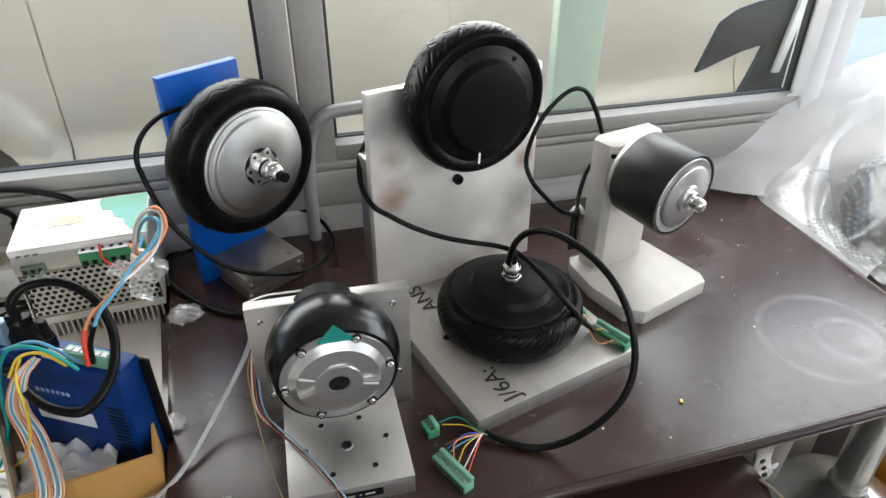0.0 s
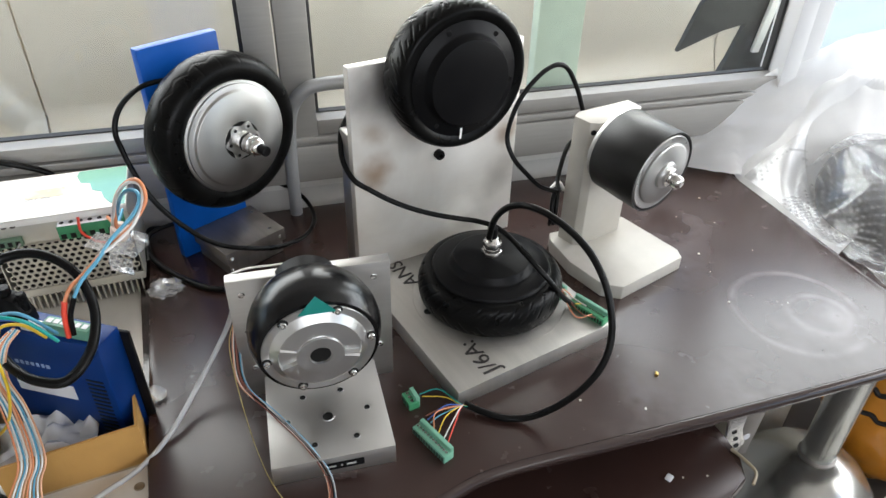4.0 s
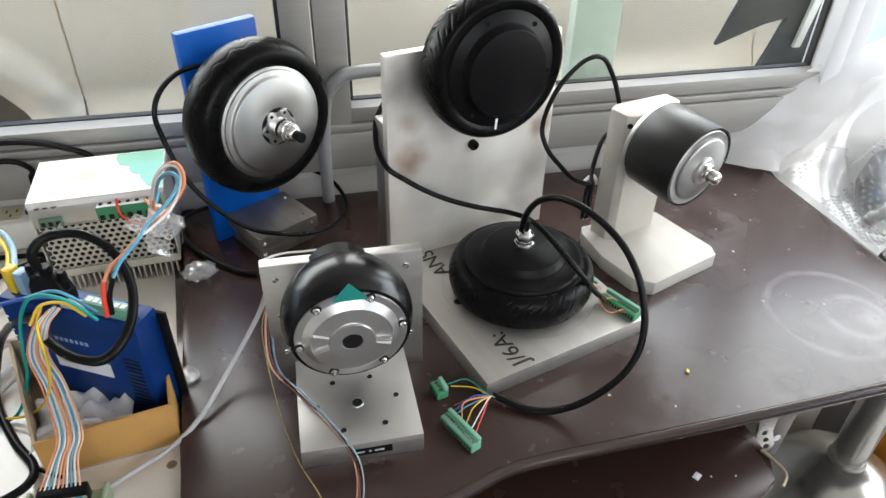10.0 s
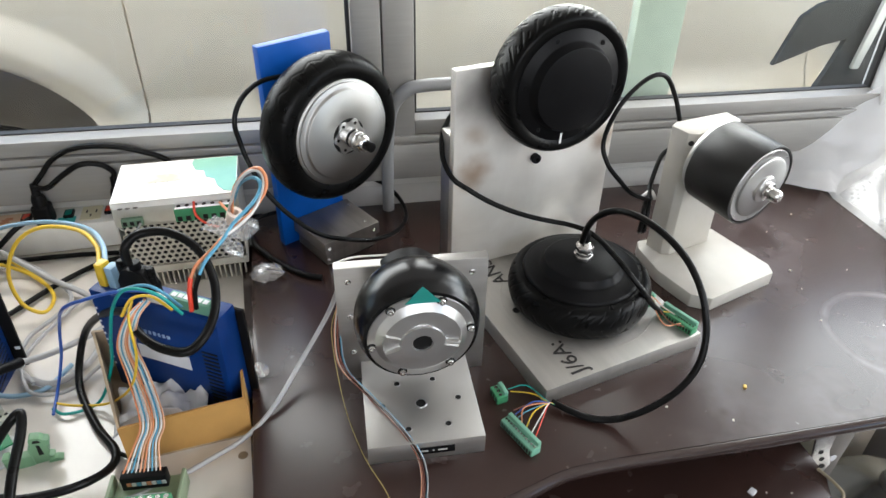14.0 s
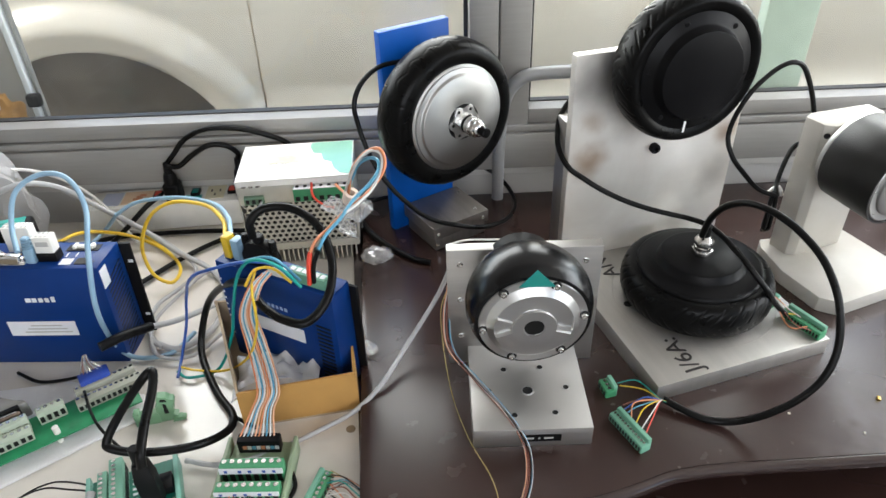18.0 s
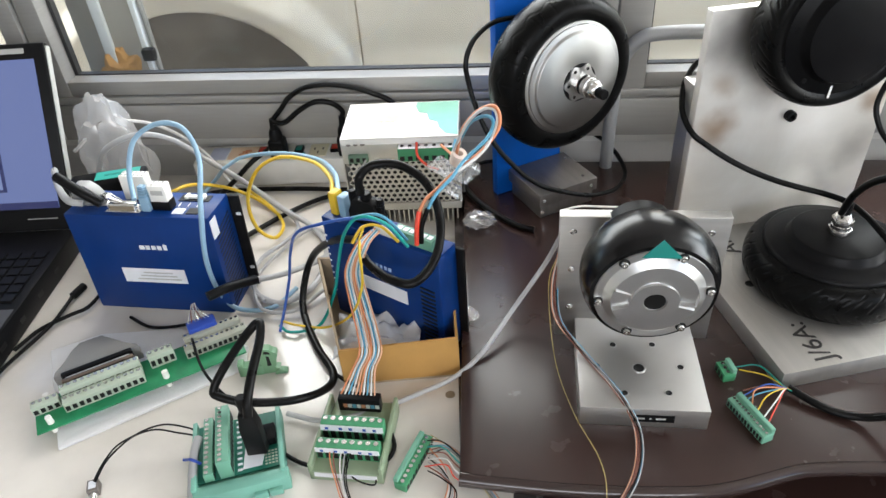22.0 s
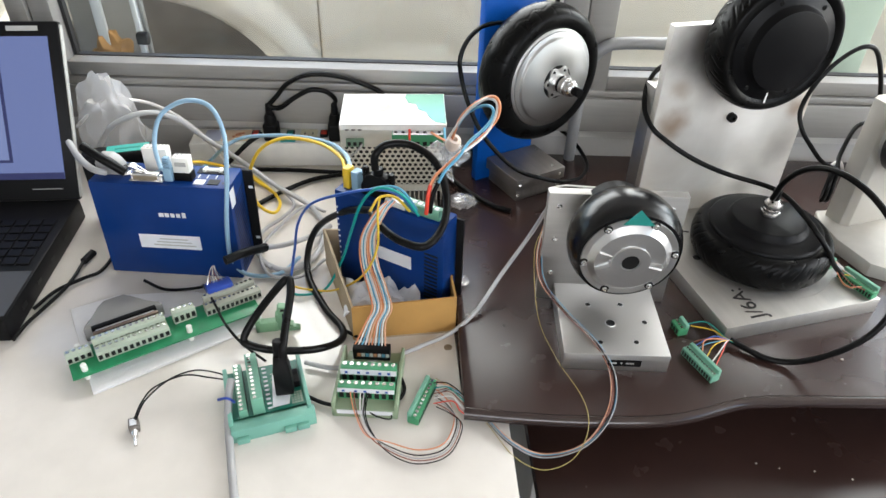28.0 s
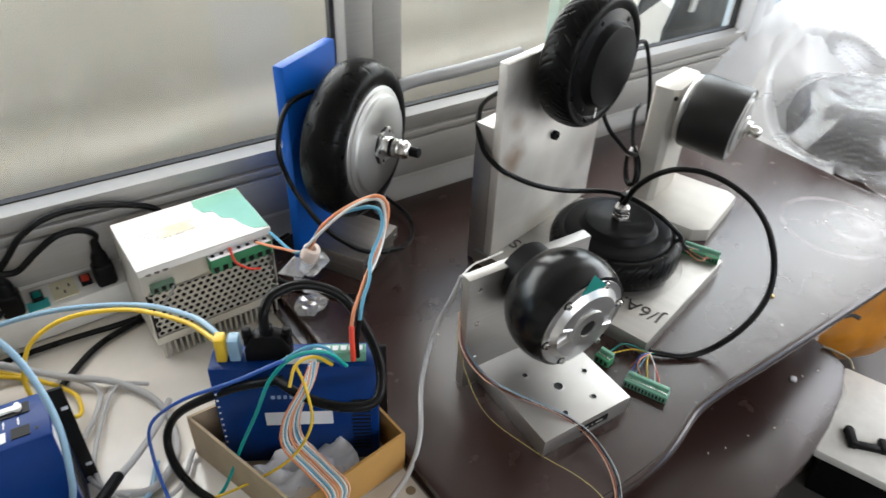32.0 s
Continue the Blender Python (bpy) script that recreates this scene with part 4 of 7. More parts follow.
def power_supply():
    p = thing("power_supply", "zinc power supply with a white lid, perforated front and green terminals", "power supply", rot(-0.2235, 0.9085, TOP, 0))
    W, D, H = 0.167, 0.112, 0.144
    hw, hd = W / 2, D / 2
    part("case", join(box(W - 0.004, 0.0015, H - 0.03, 0, (0, hd - 0.001, 0.024)), box(0.0015, D, H - 0.03, 0, (-hw + 0.001, 0, 0.024)), box(0.0015, D, H - 0.03, 0, (hw - 0.001, 0, 0.024)), box(W - 0.004, D - 0.01, 0.0015, 0, (0, 0, 0.026))), PSU_METAL, p)
    # near-black filler standing in for the shaded inside of the case
    part("inside", box(W - 0.012, D - 0.016, 0.085, 0, (0, 0.002, 0.03)), HOLE_SHADE, p, "dark box painted for the shade behind the grille")
    lid = part("lid", join(box(W, D, 0.0022, 0.0008, (0, 0, H - 0.0022)), box(W, 0.002, 0.010, 0.0006, (0, -hd + 0.001, H - 0.010))), PSU_TOP, p, "white sheet lid with smudged print")
    part("sticker", prism([(0.018, 0.040), (0.024, 0.020), (0.036, 0.016), (0.040, -0.004), (0.052, -0.012), (0.056, -0.030), (0.066, -0.048), (0.0825, -0.053), (0.0825, 0.053), (0.020, 0.053)], H, H + 0.0006), TAPE_GREEN, lid, "torn glossy green sticker")
    part("label", box(0.046, 0.022, 0.0006, 0, (-0.018, 0.004, H)), plain("yellowed_label", (0.66, 0.56, 0.40), 0.35, second=(0.78, 0.74, 0.66), second_scale=60, second_amount=0.8), lid, "small yellowed label")
    for k in range(9):
        part("smudge", prism([(0, 0), (0.006 + 0.001 * (k % 3), 0.0012), (0.0075, 0.0032), (0.0015, 0.0022)], H, H + 0.0004), GREY, lid, m=pose(-0.042 + 0.0065 * (k % 5), -0.012 + 0.006 * (k // 5) + 0.002 * (k % 2), 0, 0, 0, 25 * (k % 3)))
    for k in range(3):
        part("ledge_screw", rod(0.0032, 0.0012, (-0.072 + 0.010 * k, -hd + 0.0, 0), 12), DARK_STEEL, p, m=pose(0, 0, 0.1345))
    for k in range(5):
        part("print", box(0.022 - 0.003 * (k % 3), 0.0012, 0.0003, 0, (-0.052, 0.012 - 0.005 * k, H)), GREY, lid)
    # front: upper ledge with terminals, then a hexagon grille, then comb fins
    part("ledge", box(W - 0.002, 0.003, 0.030, 0.0004, (0, -hd + 0.0025, 0.104)), PSU_METAL, p)
    part("foot_rail", box(W - 0.002, 0.003, 0.012, 0.0004, (0, -hd + 0.0025, 0.022)), PSU_METAL, p)
    bm = bmesh.new()
    step, r, t = 0.0091, 0.0042, 0.0012
    nx, nz = 17, 9
    for j in range(nz):      # web between hexagonal holes: a ring of six bars round each hole
        for i in range(nx):
            cx, cz = -hw + 0.009 + (i + 0.5 * (j % 2)) * step, 0.040 + j * step * 0.866
            if cx > hw - 0.006:
                continue
            ring = []
            for rr in (r * 0.82, step * 0.58):
                for yy in (0, t):
                    ring.append([bm.verts.new((cx + rr * math.sin(math.pi / 3 * k), -hd + 0.001 + yy, cz + rr * math.cos(math.pi / 3 * k))) for k in range(6)])
            for k in range(6):
                q = (k + 1) % 6
                bm.faces.new((ring[0][k], ring[2][k], ring[2][q], ring[0][q]))
                bm.faces.new((ring[0][q], ring[1][q], ring[1][k], ring[0][k]))
    part("grille", bm, PSU_METAL, p, "hexagon-perforated front grille", smooth=0)
    for i in range(22):
        part("fin", box(0.0022, 0.006, 0.024, 0.0003, (-hw + 0.006 + i * 0.00735, -hd + 0.002, 0.0)), PSU_METAL, p)
    part("terminal_block", box(0.080, 0.016, 0.020, 0.0008, (0.038, -hd - 0.004, 0.112)), TERM_DARK, p, "green screw terminal block")
    part("terminal_top", box(0.078, 0.0145, 0.0006, 0, (0.038, -hd - 0.004, 0.132)), LABEL, p, "white top of the terminal block")
    for i in range(7):
        part("terminal_mouth", box(0.0065, 0.001, 0.007, 0, (0.038 - 0.034 + i * 0.0113, -hd - 0.0121, 0.1135)), HOLE_SHADE, p)
        sheet_hole(p, pose(0.038 - 0.034 + i * 0.0113, -hd - 0.004, 0.1327), 0.0026)
    part("small_terminal", box(0.028, 0.009, 0.012, 0.0006, (-0.060, -hd - 0.0015, 0.108)), plain("grey_green_plug", (0.13, 0.22, 0.15), 0.5), p, "small grey-green plug terminal")
    for i in range(3):
        part("terminal_mouth", box(0.005, 0.001, 0.006, 0, (-0.069 + i * 0.009, -hd - 0.0071, 0.111)), HOLE_SHADE, p)


power_supply()


def power_strip():
    s = thing("power_strip", "white power strip with switches, an orange label and teal socket", "power strip", rot(-0.425, 1.000, TOP, 0.5))
    part("body", box(0.35, 0.060, 0.047, 0.004, (0.015, 0, 0)), WHITE_PLASTIC, s)
    part("end_label", box(0.050, 0.040, 0.0006, 0, (-0.080, 0, 0.047)), plain("cream_orange_label", (0.80, 0.60, 0.42), 0.5), s, "orange and white printed label")
    part("end_panel", box(0.030, 0.040, 0.0006, 0, (-0.122, 0, 0.0470)), plain("blue_white_label", (0.50, 0.54, 0.68), 0.45), s, "pale blue printed panel")
    for k in range(5):
        part("ray", box(0.016 if k % 2 else 0.010, 0.0026, 0.0004, 0, (-0.082 + 0.002 * k, -0.008 + 0.004 * k, 0.0477)), W_ORANGE, s, m=None)
    for x, mat in ((-0.047, W_RED), (0.014, TEAL), (0.074, W_RED)):
        sw = part("switch", box(0.014, 0.020, 0.006, 0.001, (x, 0, 0.047)), BLACK, s)
        part("rocker", box(0.010, 0.015, 0.004, 0.001, (x, 0, 0.050)), mat, sw)
    so = part("socket", box(0.030, 0.040, 0.001, 0, (0.046, 0, 0.047)), plain("ivory_socket", (0.75, 0.70, 0.50), 0.5), s)
    for dx, dy in ((-0.007, 0.004), (0.007, 0.004), (0, -0.008)):
        part("slot", box(0.002, 0.007, 0.0006, 0, (0.046 + dx, dy, 0.048)), HOLE_SHADE, so)
    part("teal_patch", box(0.026, 0.020, 0.001, 0, (0.012, -0.016, 0.0471)), plain("teal_plastic", (0.05, 0.42, 0.42), 0.4), s)


power_strip()

def mains_plug(m, label):
    """A moulded plug standing in the strip, its cable leaving upwards."""
    plug = thing("power_plug", label, "plug", m, group="plugs in the strip")
    part("body", moved(box(0.032, 0.030, 0.034, 0.006, seg=3), pose(0, 0, 0)), BLACK, plug)
    part("grip", lathe([(0, 0.030), (0.0135, 0.030), (0.0125, 0.044), (0.0095, 0.050), (0, 0.050)], 20), BLACK, plug)
    part("relief", lathe([(0, 0.050), (0.0080, 0.050), (0.0062, 0.068), (0, 0.068)], 16), BLACK, plug)


mains_plug(rot(-0.440, 0.984, 0.7765, -4) @ Matrix.Diagonal((0.82, 0.82, 1, 1)), "black moulded mains plug in the white strip")
mains_plug(rot(-0.328, 0.984, 0.7765, 2) @ Matrix.Diagonal((0.82, 0.82, 1, 1)), "black moulded mains plug beside the power supply")


def large_drive():
    """Upright blue servo drive with connectors on top."""
    yaw = -6.0
    d = thing("servo_drive_large", "blue upright servo drive with cable plugs on its top", "servo drive", rot(-0.532, 0.666, TOP, yaw) @ pose(0, 0, 0, -2.5))
    W, D, H = 0.190, 0.060, 0.147
    part("case", box(W, D, H, 0.0018, (0, D / 2, 0)), DRIVE_BLUE, d, "blue painted sheet case")
    part("heatsink", box(W + 0.022, 0.004, H - 0.006, 0.0008, (0.002, D + 0.0022, 0.002)), BLACK, d, "black mounting plate with slots")
    for z in (0.03, 0.115):
        part("slot", box(0.006, 0.0008, 0.004, 0, (W / 2 + 0.0085, D - 0.0001, z)), LABEL, d)
    lab = part("label", box(0.086, 0.0006, 0.022, 0, (0.000, -0.0004, 0.046)), LABEL, d, "white type label with unreadable print")
    for k in range(3):
        part("print", box(0.06 - 0.01 * k, 0.0003, 0.0018, 0, (0.006, -0.0009, 0.051 + 0.005 * k)), GREY, lab)
    # mark in plain shapes
    for k, w in enumerate((0.007, 0.0055, 0.0055, 0.0055, 0.005)):
        part("mark", box(w, 0.0004, 0.008 if k == 4 else 0.006, 0, (-0.004 + k * 0.0078, -0.0003, 0.098)), LABEL, d, "pale logo mark" if k == 0 else "")
    for i in range(18):
        part("vent", box(0.0008, 0.042, 0.0020, 0), HOLE_SHADE, d, m=pose(W / 2 + 0.0001, 0.030, 0.012 + i * 0.0064, 14))
    # top connectors
    top = H
    hd = part("dsub_hood", prism([(-0.019, 0), (0.019, 0), (0.019, 0.010), (0.013, 0.020), (0.004, 0.027), (-0.012, 0.027), (-0.019, 0.016)], -0.008, 0.008, 0.0025), W_GREY, d, "grey D-sub hood", m=pose(-0.070, 0.026, top + 0.003, 90))
    part("flange", box(0.046, 0.014, 0.003, 0.0006, (-0.070, 0.026, top)), STEEL, d, "plated D-sub flange")
    ds = part("dsub", box(0.036, 0.011, 0.011, 0.002, (-0.018, 0.013, top + 0.001)), STEEL, d, "bare metal D-sub plug")
    part("dsub_flange", box(0.046, 0.013, 0.002, 0.0005, (-0.018, 0.013, top)), STEEL, d)
    part("band", box(0.032, 0.0006, 0.006, 0, (-0.018, 0.0072, top + 0.003)), plain("tarnished_band", (0.30, 0.25, 0.18), 0.4, 0.6), ds)
    for x in (-0.038, 0.002):
        part("jackscrew", rod(0.0030, 0.008, (x, 0.013, top), 10, 0.0006), STEEL, ds)
    for k in range(9):
        part("braid", tube([(-0.045 + 0.002 * math.sin(k * 2.3), 0.017 + 0.0025 * math.cos(k * 2.3), top + 0.019), (-0.034, 0.014 + 0.004 * math.cos(k * 2.3), top + 0.018 + 0.003 * math.sin(k)), (-0.022 + 0.0018 * (k - 4), 0.013, top + 0.011)], 0.0009, 5, 3), STEEL, d, "loose braided shield strands" if k == 0 else "")
    for x, y, w, zb, hh in ((-0.014, 0.045, 0.034, 0.0, 0.034), (0.030, 0.022, 0.022, 0.012, 0.022)):
        pl = part("plug_white", box(w, 0.015, hh, 0.0012, (x, y, top + zb)), WHITE_PLASTIC, d, "white two-row plug")
        n = int(w / 0.0056)
        for r in range(2):
            for k in range(n):
                part("cell", box(0.0032, 0.0032, 0.0005, 0, (x + (k - (n - 1) / 2) * 0.0055, y - 0.0035 + 0.007 * r, top + zb + hh)), GREY, pl)
    part("plug_base", box(0.024, 0.015, 0.012, 0.001, (0.030, 0.022, top)), BLACK, d, "black plug base")
    part("window", box(0.015, 0.0006, 0.006, 0, (0.030, 0.0142, top + 0.022)), GREY, d)
    boot = part("net_plug", box(0.012, 0.012, 0.020, 0.002, (0.0115, 0.016, top)), W_BLUE, d, "pale blue network plug with ribbed boot")
    for k in range(4):
        part("rib", box(0.0105 - 0.001 * k, 0.0105 - 0.001 * k, 0.0028, 0.0006, (0.0115, 0.016, top + 0.0205 + 0.0036 * k)), W_BLUE, boot)
    so = part("socket", box(0.040, 0.014, 0.001, 0, (0.060, 0.045, top)), BLACK, d, "open socket with a white header")
    part("header", box(0.028, 0.006, 0.003, 0.0005, (0.060, 0.046, top + 0.0008)), WHITE_PLASTIC, so)
    for x in (0.0495, 0.0705):
        part("latch", box(0.004, 0.010, 0.004, 0.0005, (x, 0.046, top + 0.0008)), WHITE_PLASTIC, so)
    part("jack", box(0.015, 0.013, 0.0010, 0, (0.071, 0.015, top)), BLACK, d)
    part("jack", box(0.014, 0.012, 0.0010, 0, (0.052, 0.014, top)), LABEL, d)
    part("lamp_hole", rod(0.0018, 0.0006, (0.084, 0.014, top), 10), HOLE_SHADE, d)
    for k in range(3):
        part("print", box(0.0012, 0.009, 0.0003, 0, (0.046 + 0.012 * k, 0.030, top)), LABEL, d)
    part("side_label", box(0.0005, 0.016, 0.026, 0, (W / 2 + 0.0003, 0.010, top - 0.032)), LABEL, d, "pale sticker on the side")


large_drive()


def small_drive():
    """Blue drive standing in the cardboard box."""
    yaw = -32.0
    d = thing("servo_drive_small", "blue servo drive standing in a cardboard box among wires", "servo drive", rot(-0.230, 0.612, TOP + 0.004, yaw))
    W, D, H = 0.166, 0.034, 0.148
    part("case", box(W, D, H, 0.0016, (0.004, D / 2, 0)), DRIVE_BLUE, d, "blue painted sheet case")
    part("heatsink", box(W + 0.010, 0.004, H - 0.010, 0.0006, (0.008, D + 0.0022, 0.002)), BLACK, d, "black heat sink plate")
    part("label", box(0.070, 0.0006, 0.020, 0, (0.004, -0.0004, 0.062)), LABEL, d, "white type label")
    for k, w in enumerate((0.0055, 0.005, 0.005, 0.005, 0.0045, 0.005, 0.006)):
        part("mark", box(w * 0.7, 0.0004, 0.0050, 0, (-0.020 + k * 0.0062, -0.0003, 0.103)), plain("pale_blue_ink", (0.30, 0.40, 0.60), 0.5), d)
    for i in range(14):
        part("vent", box(0.020, 0.001, 0.0026, 0.0002, (W / 2 - 0.014, -0.0002, 0.018 + i * 0.006)), HOLE_SHADE, d)
    for i in range(10):
        part("hole", box(0.0022, 0.0008, 0.0022, 0, (-W / 2 + 0.007, -0.0003, 0.035 + i * 0.0095)), LABEL, d)
    top = H
    part("net_plug", box(0.010, 0.014, 0.030, 0.0015, (-0.066, 0.016, top)), W_YELLOW, d, "yellow network plug")
    part("net_plug", box(0.011, 0.014, 0.028, 0.0015, (-0.053, 0.017, top)), W_BLUE, d, "pale blue network plug")
    hood = part("dsub_hood", prism([(-0.023, 0), (0.023, 0), (0.023, 0.014), (0.015, 0.030), (0.007, 0.033), (-0.007, 0.033), (-0.015, 0.030), (-0.023, 0.014)], -0.008, 0.008, 0.0018), BLACK, d, "black D-sub hood with thumb screws", m=pose(-0.020, 0.018, top, 90))
    part("collar", rod(0.0066, 0.010, (0, 0, 0), 16, 0.001), BLACK, hood, m=pose(0, 0.031, 0, -90))
    for x in (-0.0195, 0.0195):
        ts = part("thumbscrew", rod(0.0044, 0.022, (0, 0, 0), 14, 0.0012), BLACK, hood, m=pose(x, 0.016, 0, -90))
        for k in range(3):
            part("ridge", lathe([(0.0044, 0.0), (0.0050, 0.0005), (0.0050, 0.0013), (0.0044, 0.0018)], 14), BLACK, ts, m=pose(0, 0, 0.010 + 0.0034 * k))
    pl = part("plug", box(0.052, 0.012, 0.014, 0.0008, (0.050, 0.012, top)), TERM, d, "green multi-way plug")
    for i in range(6):
        part("mouth", box(0.0055, 0.006, 0.0008, 0, (0.030 + i * 0.008, 0.012, top + 0.014)), LABEL, pl)
    part("chip", box(0.030, 0.010, 0.008, 0.0006, (0.012, 0.010, top)), WHITE_PLASTIC, d)


small_drive()


def carton():
    c = thing("cardboard_box", "open brown cardboard box with a blue drive and white plastic inside", "box", pose(0, 0, TOP))
    q = [(-0.272, 0.528), (-0.139, 0.541), (-0.150, 0.688), (-0.322, 0.688)]
    hgt = (0.056, 0.060, 0.062, 0.064)
    n = 4
    for i in range(n):
        a, b = Vector((*q[i], 0)), Vector((*q[(i + 1) % n], 0))
        d = (b - a).normalized()
        inn = Vector((-d.y, d.x, 0)) * 0.003
        bm = bmesh.new()
        lo = [bm.verts.new(v) for v in (a, b, b + inn, a + inn)]
        hi = [bm.verts.new(v) for v in (a + Vector((0, 0, hgt[i])), b + Vector((0, 0, hgt[(i + 1) % n])), b + inn + Vector((0, 0, hgt[(i + 1) % n])), a + inn + Vector((0, 0, hgt[i])))]
        bm.faces.new(lo[::-1])
        bm.faces.new(hi)
        for k in range(4):
            j = (k + 1) % 4
            bm.faces.new((lo[k], lo[j], hi[j], hi[k]))
        part("wall", bm, CARD if i < 2 else CARD_IN, c, smooth=0)
    part("bottom", prism([(x * 0.985 - 0.003, y * 0.998 + 0.001) for x, y in q], 0, 0.003), CARD_IN, c)
    bm = bmesh.new()
    bmesh.ops.create_grid(bm, x_segments=14, y_segments=12, size=0.5)
    for v in bm.verts:
        x, y = v.co.x, v.co.y
        v.co = Vector((-0.235 + x * 0.10, 0.578 + y * 0.075, 0.030 + 0.030 * noise.noise(Vector((x * 4.5, y * 4.5, 3))) + 0.012 * noise.noise(Vector((x * 13, y * 13, 7)))))
    bmesh.ops.solidify(bm, geom=bm.faces[:], thickness=0.0015)
    part("plastic_sheet", bm, material("milky_plastic", (0.78, 0.79, 0.82), 0.25, vary=0.06, scale=20), c, "crumpled milky plastic wrapping", smooth=80)


carton()


def laptop():
    l = thing("laptop", "open black laptop showing a blue plotting window", "laptop", rot(-0.705, 0.533, TOP, 1.9))
    part("base", box(0.37, 0.280, 0.035, 0.004, (-0.185, 0.140, 0)), BLACK, l, "black keyboard base")
    part("palm_rest", box(0.362, 0.09, 0.0008, 0, (-0.185, 0.055, 0.035)), plain("dark_grey_plastic", (0.05, 0.05, 0.052), 0.5), l)
    part("touchpad", box(0.09, 0.05, 0.0006, 0.0002, (-0.20, 0.053, 0.0356)), BLACK, l)
    for r in range(6):
        for k in range(17):
            part("key", key_cap(), BLACK, l, m=pose(-0.022 - k * 0.0198, 0.122 + r * 0.0185, 0.035))
    hinge = pose(0, 0.276, 0.035) @ pose(0, 0, 0, -25)
    sc = part("screen", box(0.37, 0.014, 0.268, 0.004, (-0.185, 0.007, 0)), BLACK, l, "black lid with a bezel", m=hinge)
    dsp = part("display", box(0.336, 0.001, 0.212, 0, (-0.185, -0.0008, 0.034)), SCREEN, sc, "lit display with a pale desktop")
    part("window", box(0.19, 0.0006, 0.160, 0, (-0.185, -0.0018, 0.060)), SCREEN_DARK, dsp, "dark framed plot window")
    part("window_page", box(0.180, 0.0006, 0.148, 0, (-0.185, -0.0024, 0.064)), SCREEN_PALE, dsp)
    part("taskbar", box(0.336, 0.0006, 0.010, 0, (-0.185, -0.0018, 0.034)), SCREEN_DARK, dsp)
    for k in range(5):
        part("print", box(0.05, 0.0004, 0.0022, 0, (-0.135, -0.003, 0.088 + 0.009 * k)), SCREEN_DARK, dsp)
    part("badge", box(0.045, 0.0006, 0.007, 0, (-0.052, -0.0006, 0.254)), GREY, sc, "grey type badge")
    part("edge_trim", box(0.0016, 0.010, 0.258, 0.0005, (0.0004, 0.008, 0.005)), GREY, sc, "pale grey edge of the lid")
    for k in range(4):
        part("port", box(0.0008, 0.014 - 0.002 * (k % 2), 0.007, 0, (0.0002, 0.05 + 0.05 * k, 0.014)), HOLE_SHADE, l)
    part("badge", box(0.045, 0.0006, 0.0012, 0, (-0.045, -0.0006, 0.018)), GREY, sc)


def glow(name, colour, strength):
    m = bpy.data.materials.new(name)
    m.use_nodes = True
    b = m.node_tree.nodes["Principled BSDF"]
    b.inputs["Base Color"].default_value = (0.02, 0.02, 0.03, 1)
    b.inputs["Roughness"].default_value = 0.25
    b.inputs["Emission Color"].default_value = (*colour, 1)
    b.inputs["Emission Strength"].default_value = strength
    return m


SCREEN = glow("display_blue", (0.18, 0.24, 0.52), 0.20)
SCREEN_PALE = glow("display_page", (0.24, 0.31, 0.60), 0.20)
SCREEN_DARK = glow("display_frame", (0.02, 0.03, 0.15), 0.17)


def key_cap():
    return box(0.0172, 0.0152, 0.0028, 0.0006, seg=1)


laptop()


def terminal_row(parent, n, pitch, depth, h, mat, m, name="terminal_strip"):
    """A strip of screw terminals, each way a body with a screw and a mouth."""
    t = part(name, box(n * pitch, depth, h, 0.0005), mat, parent, m=m)
    for i in range(n):
        x = (i - (n - 1) / 2) * pitch
        part("screw", rod(pitch * 0.32, 0.0008, (x, depth * 0.15, h), 10), STEEL, t)
        part("mouth", box(pitch * 0.62, 0.0008, h * 0.45, 0, (x, -depth / 2 - 0.0002, h * 0.2)), HOLE_SHADE, t)
    return t


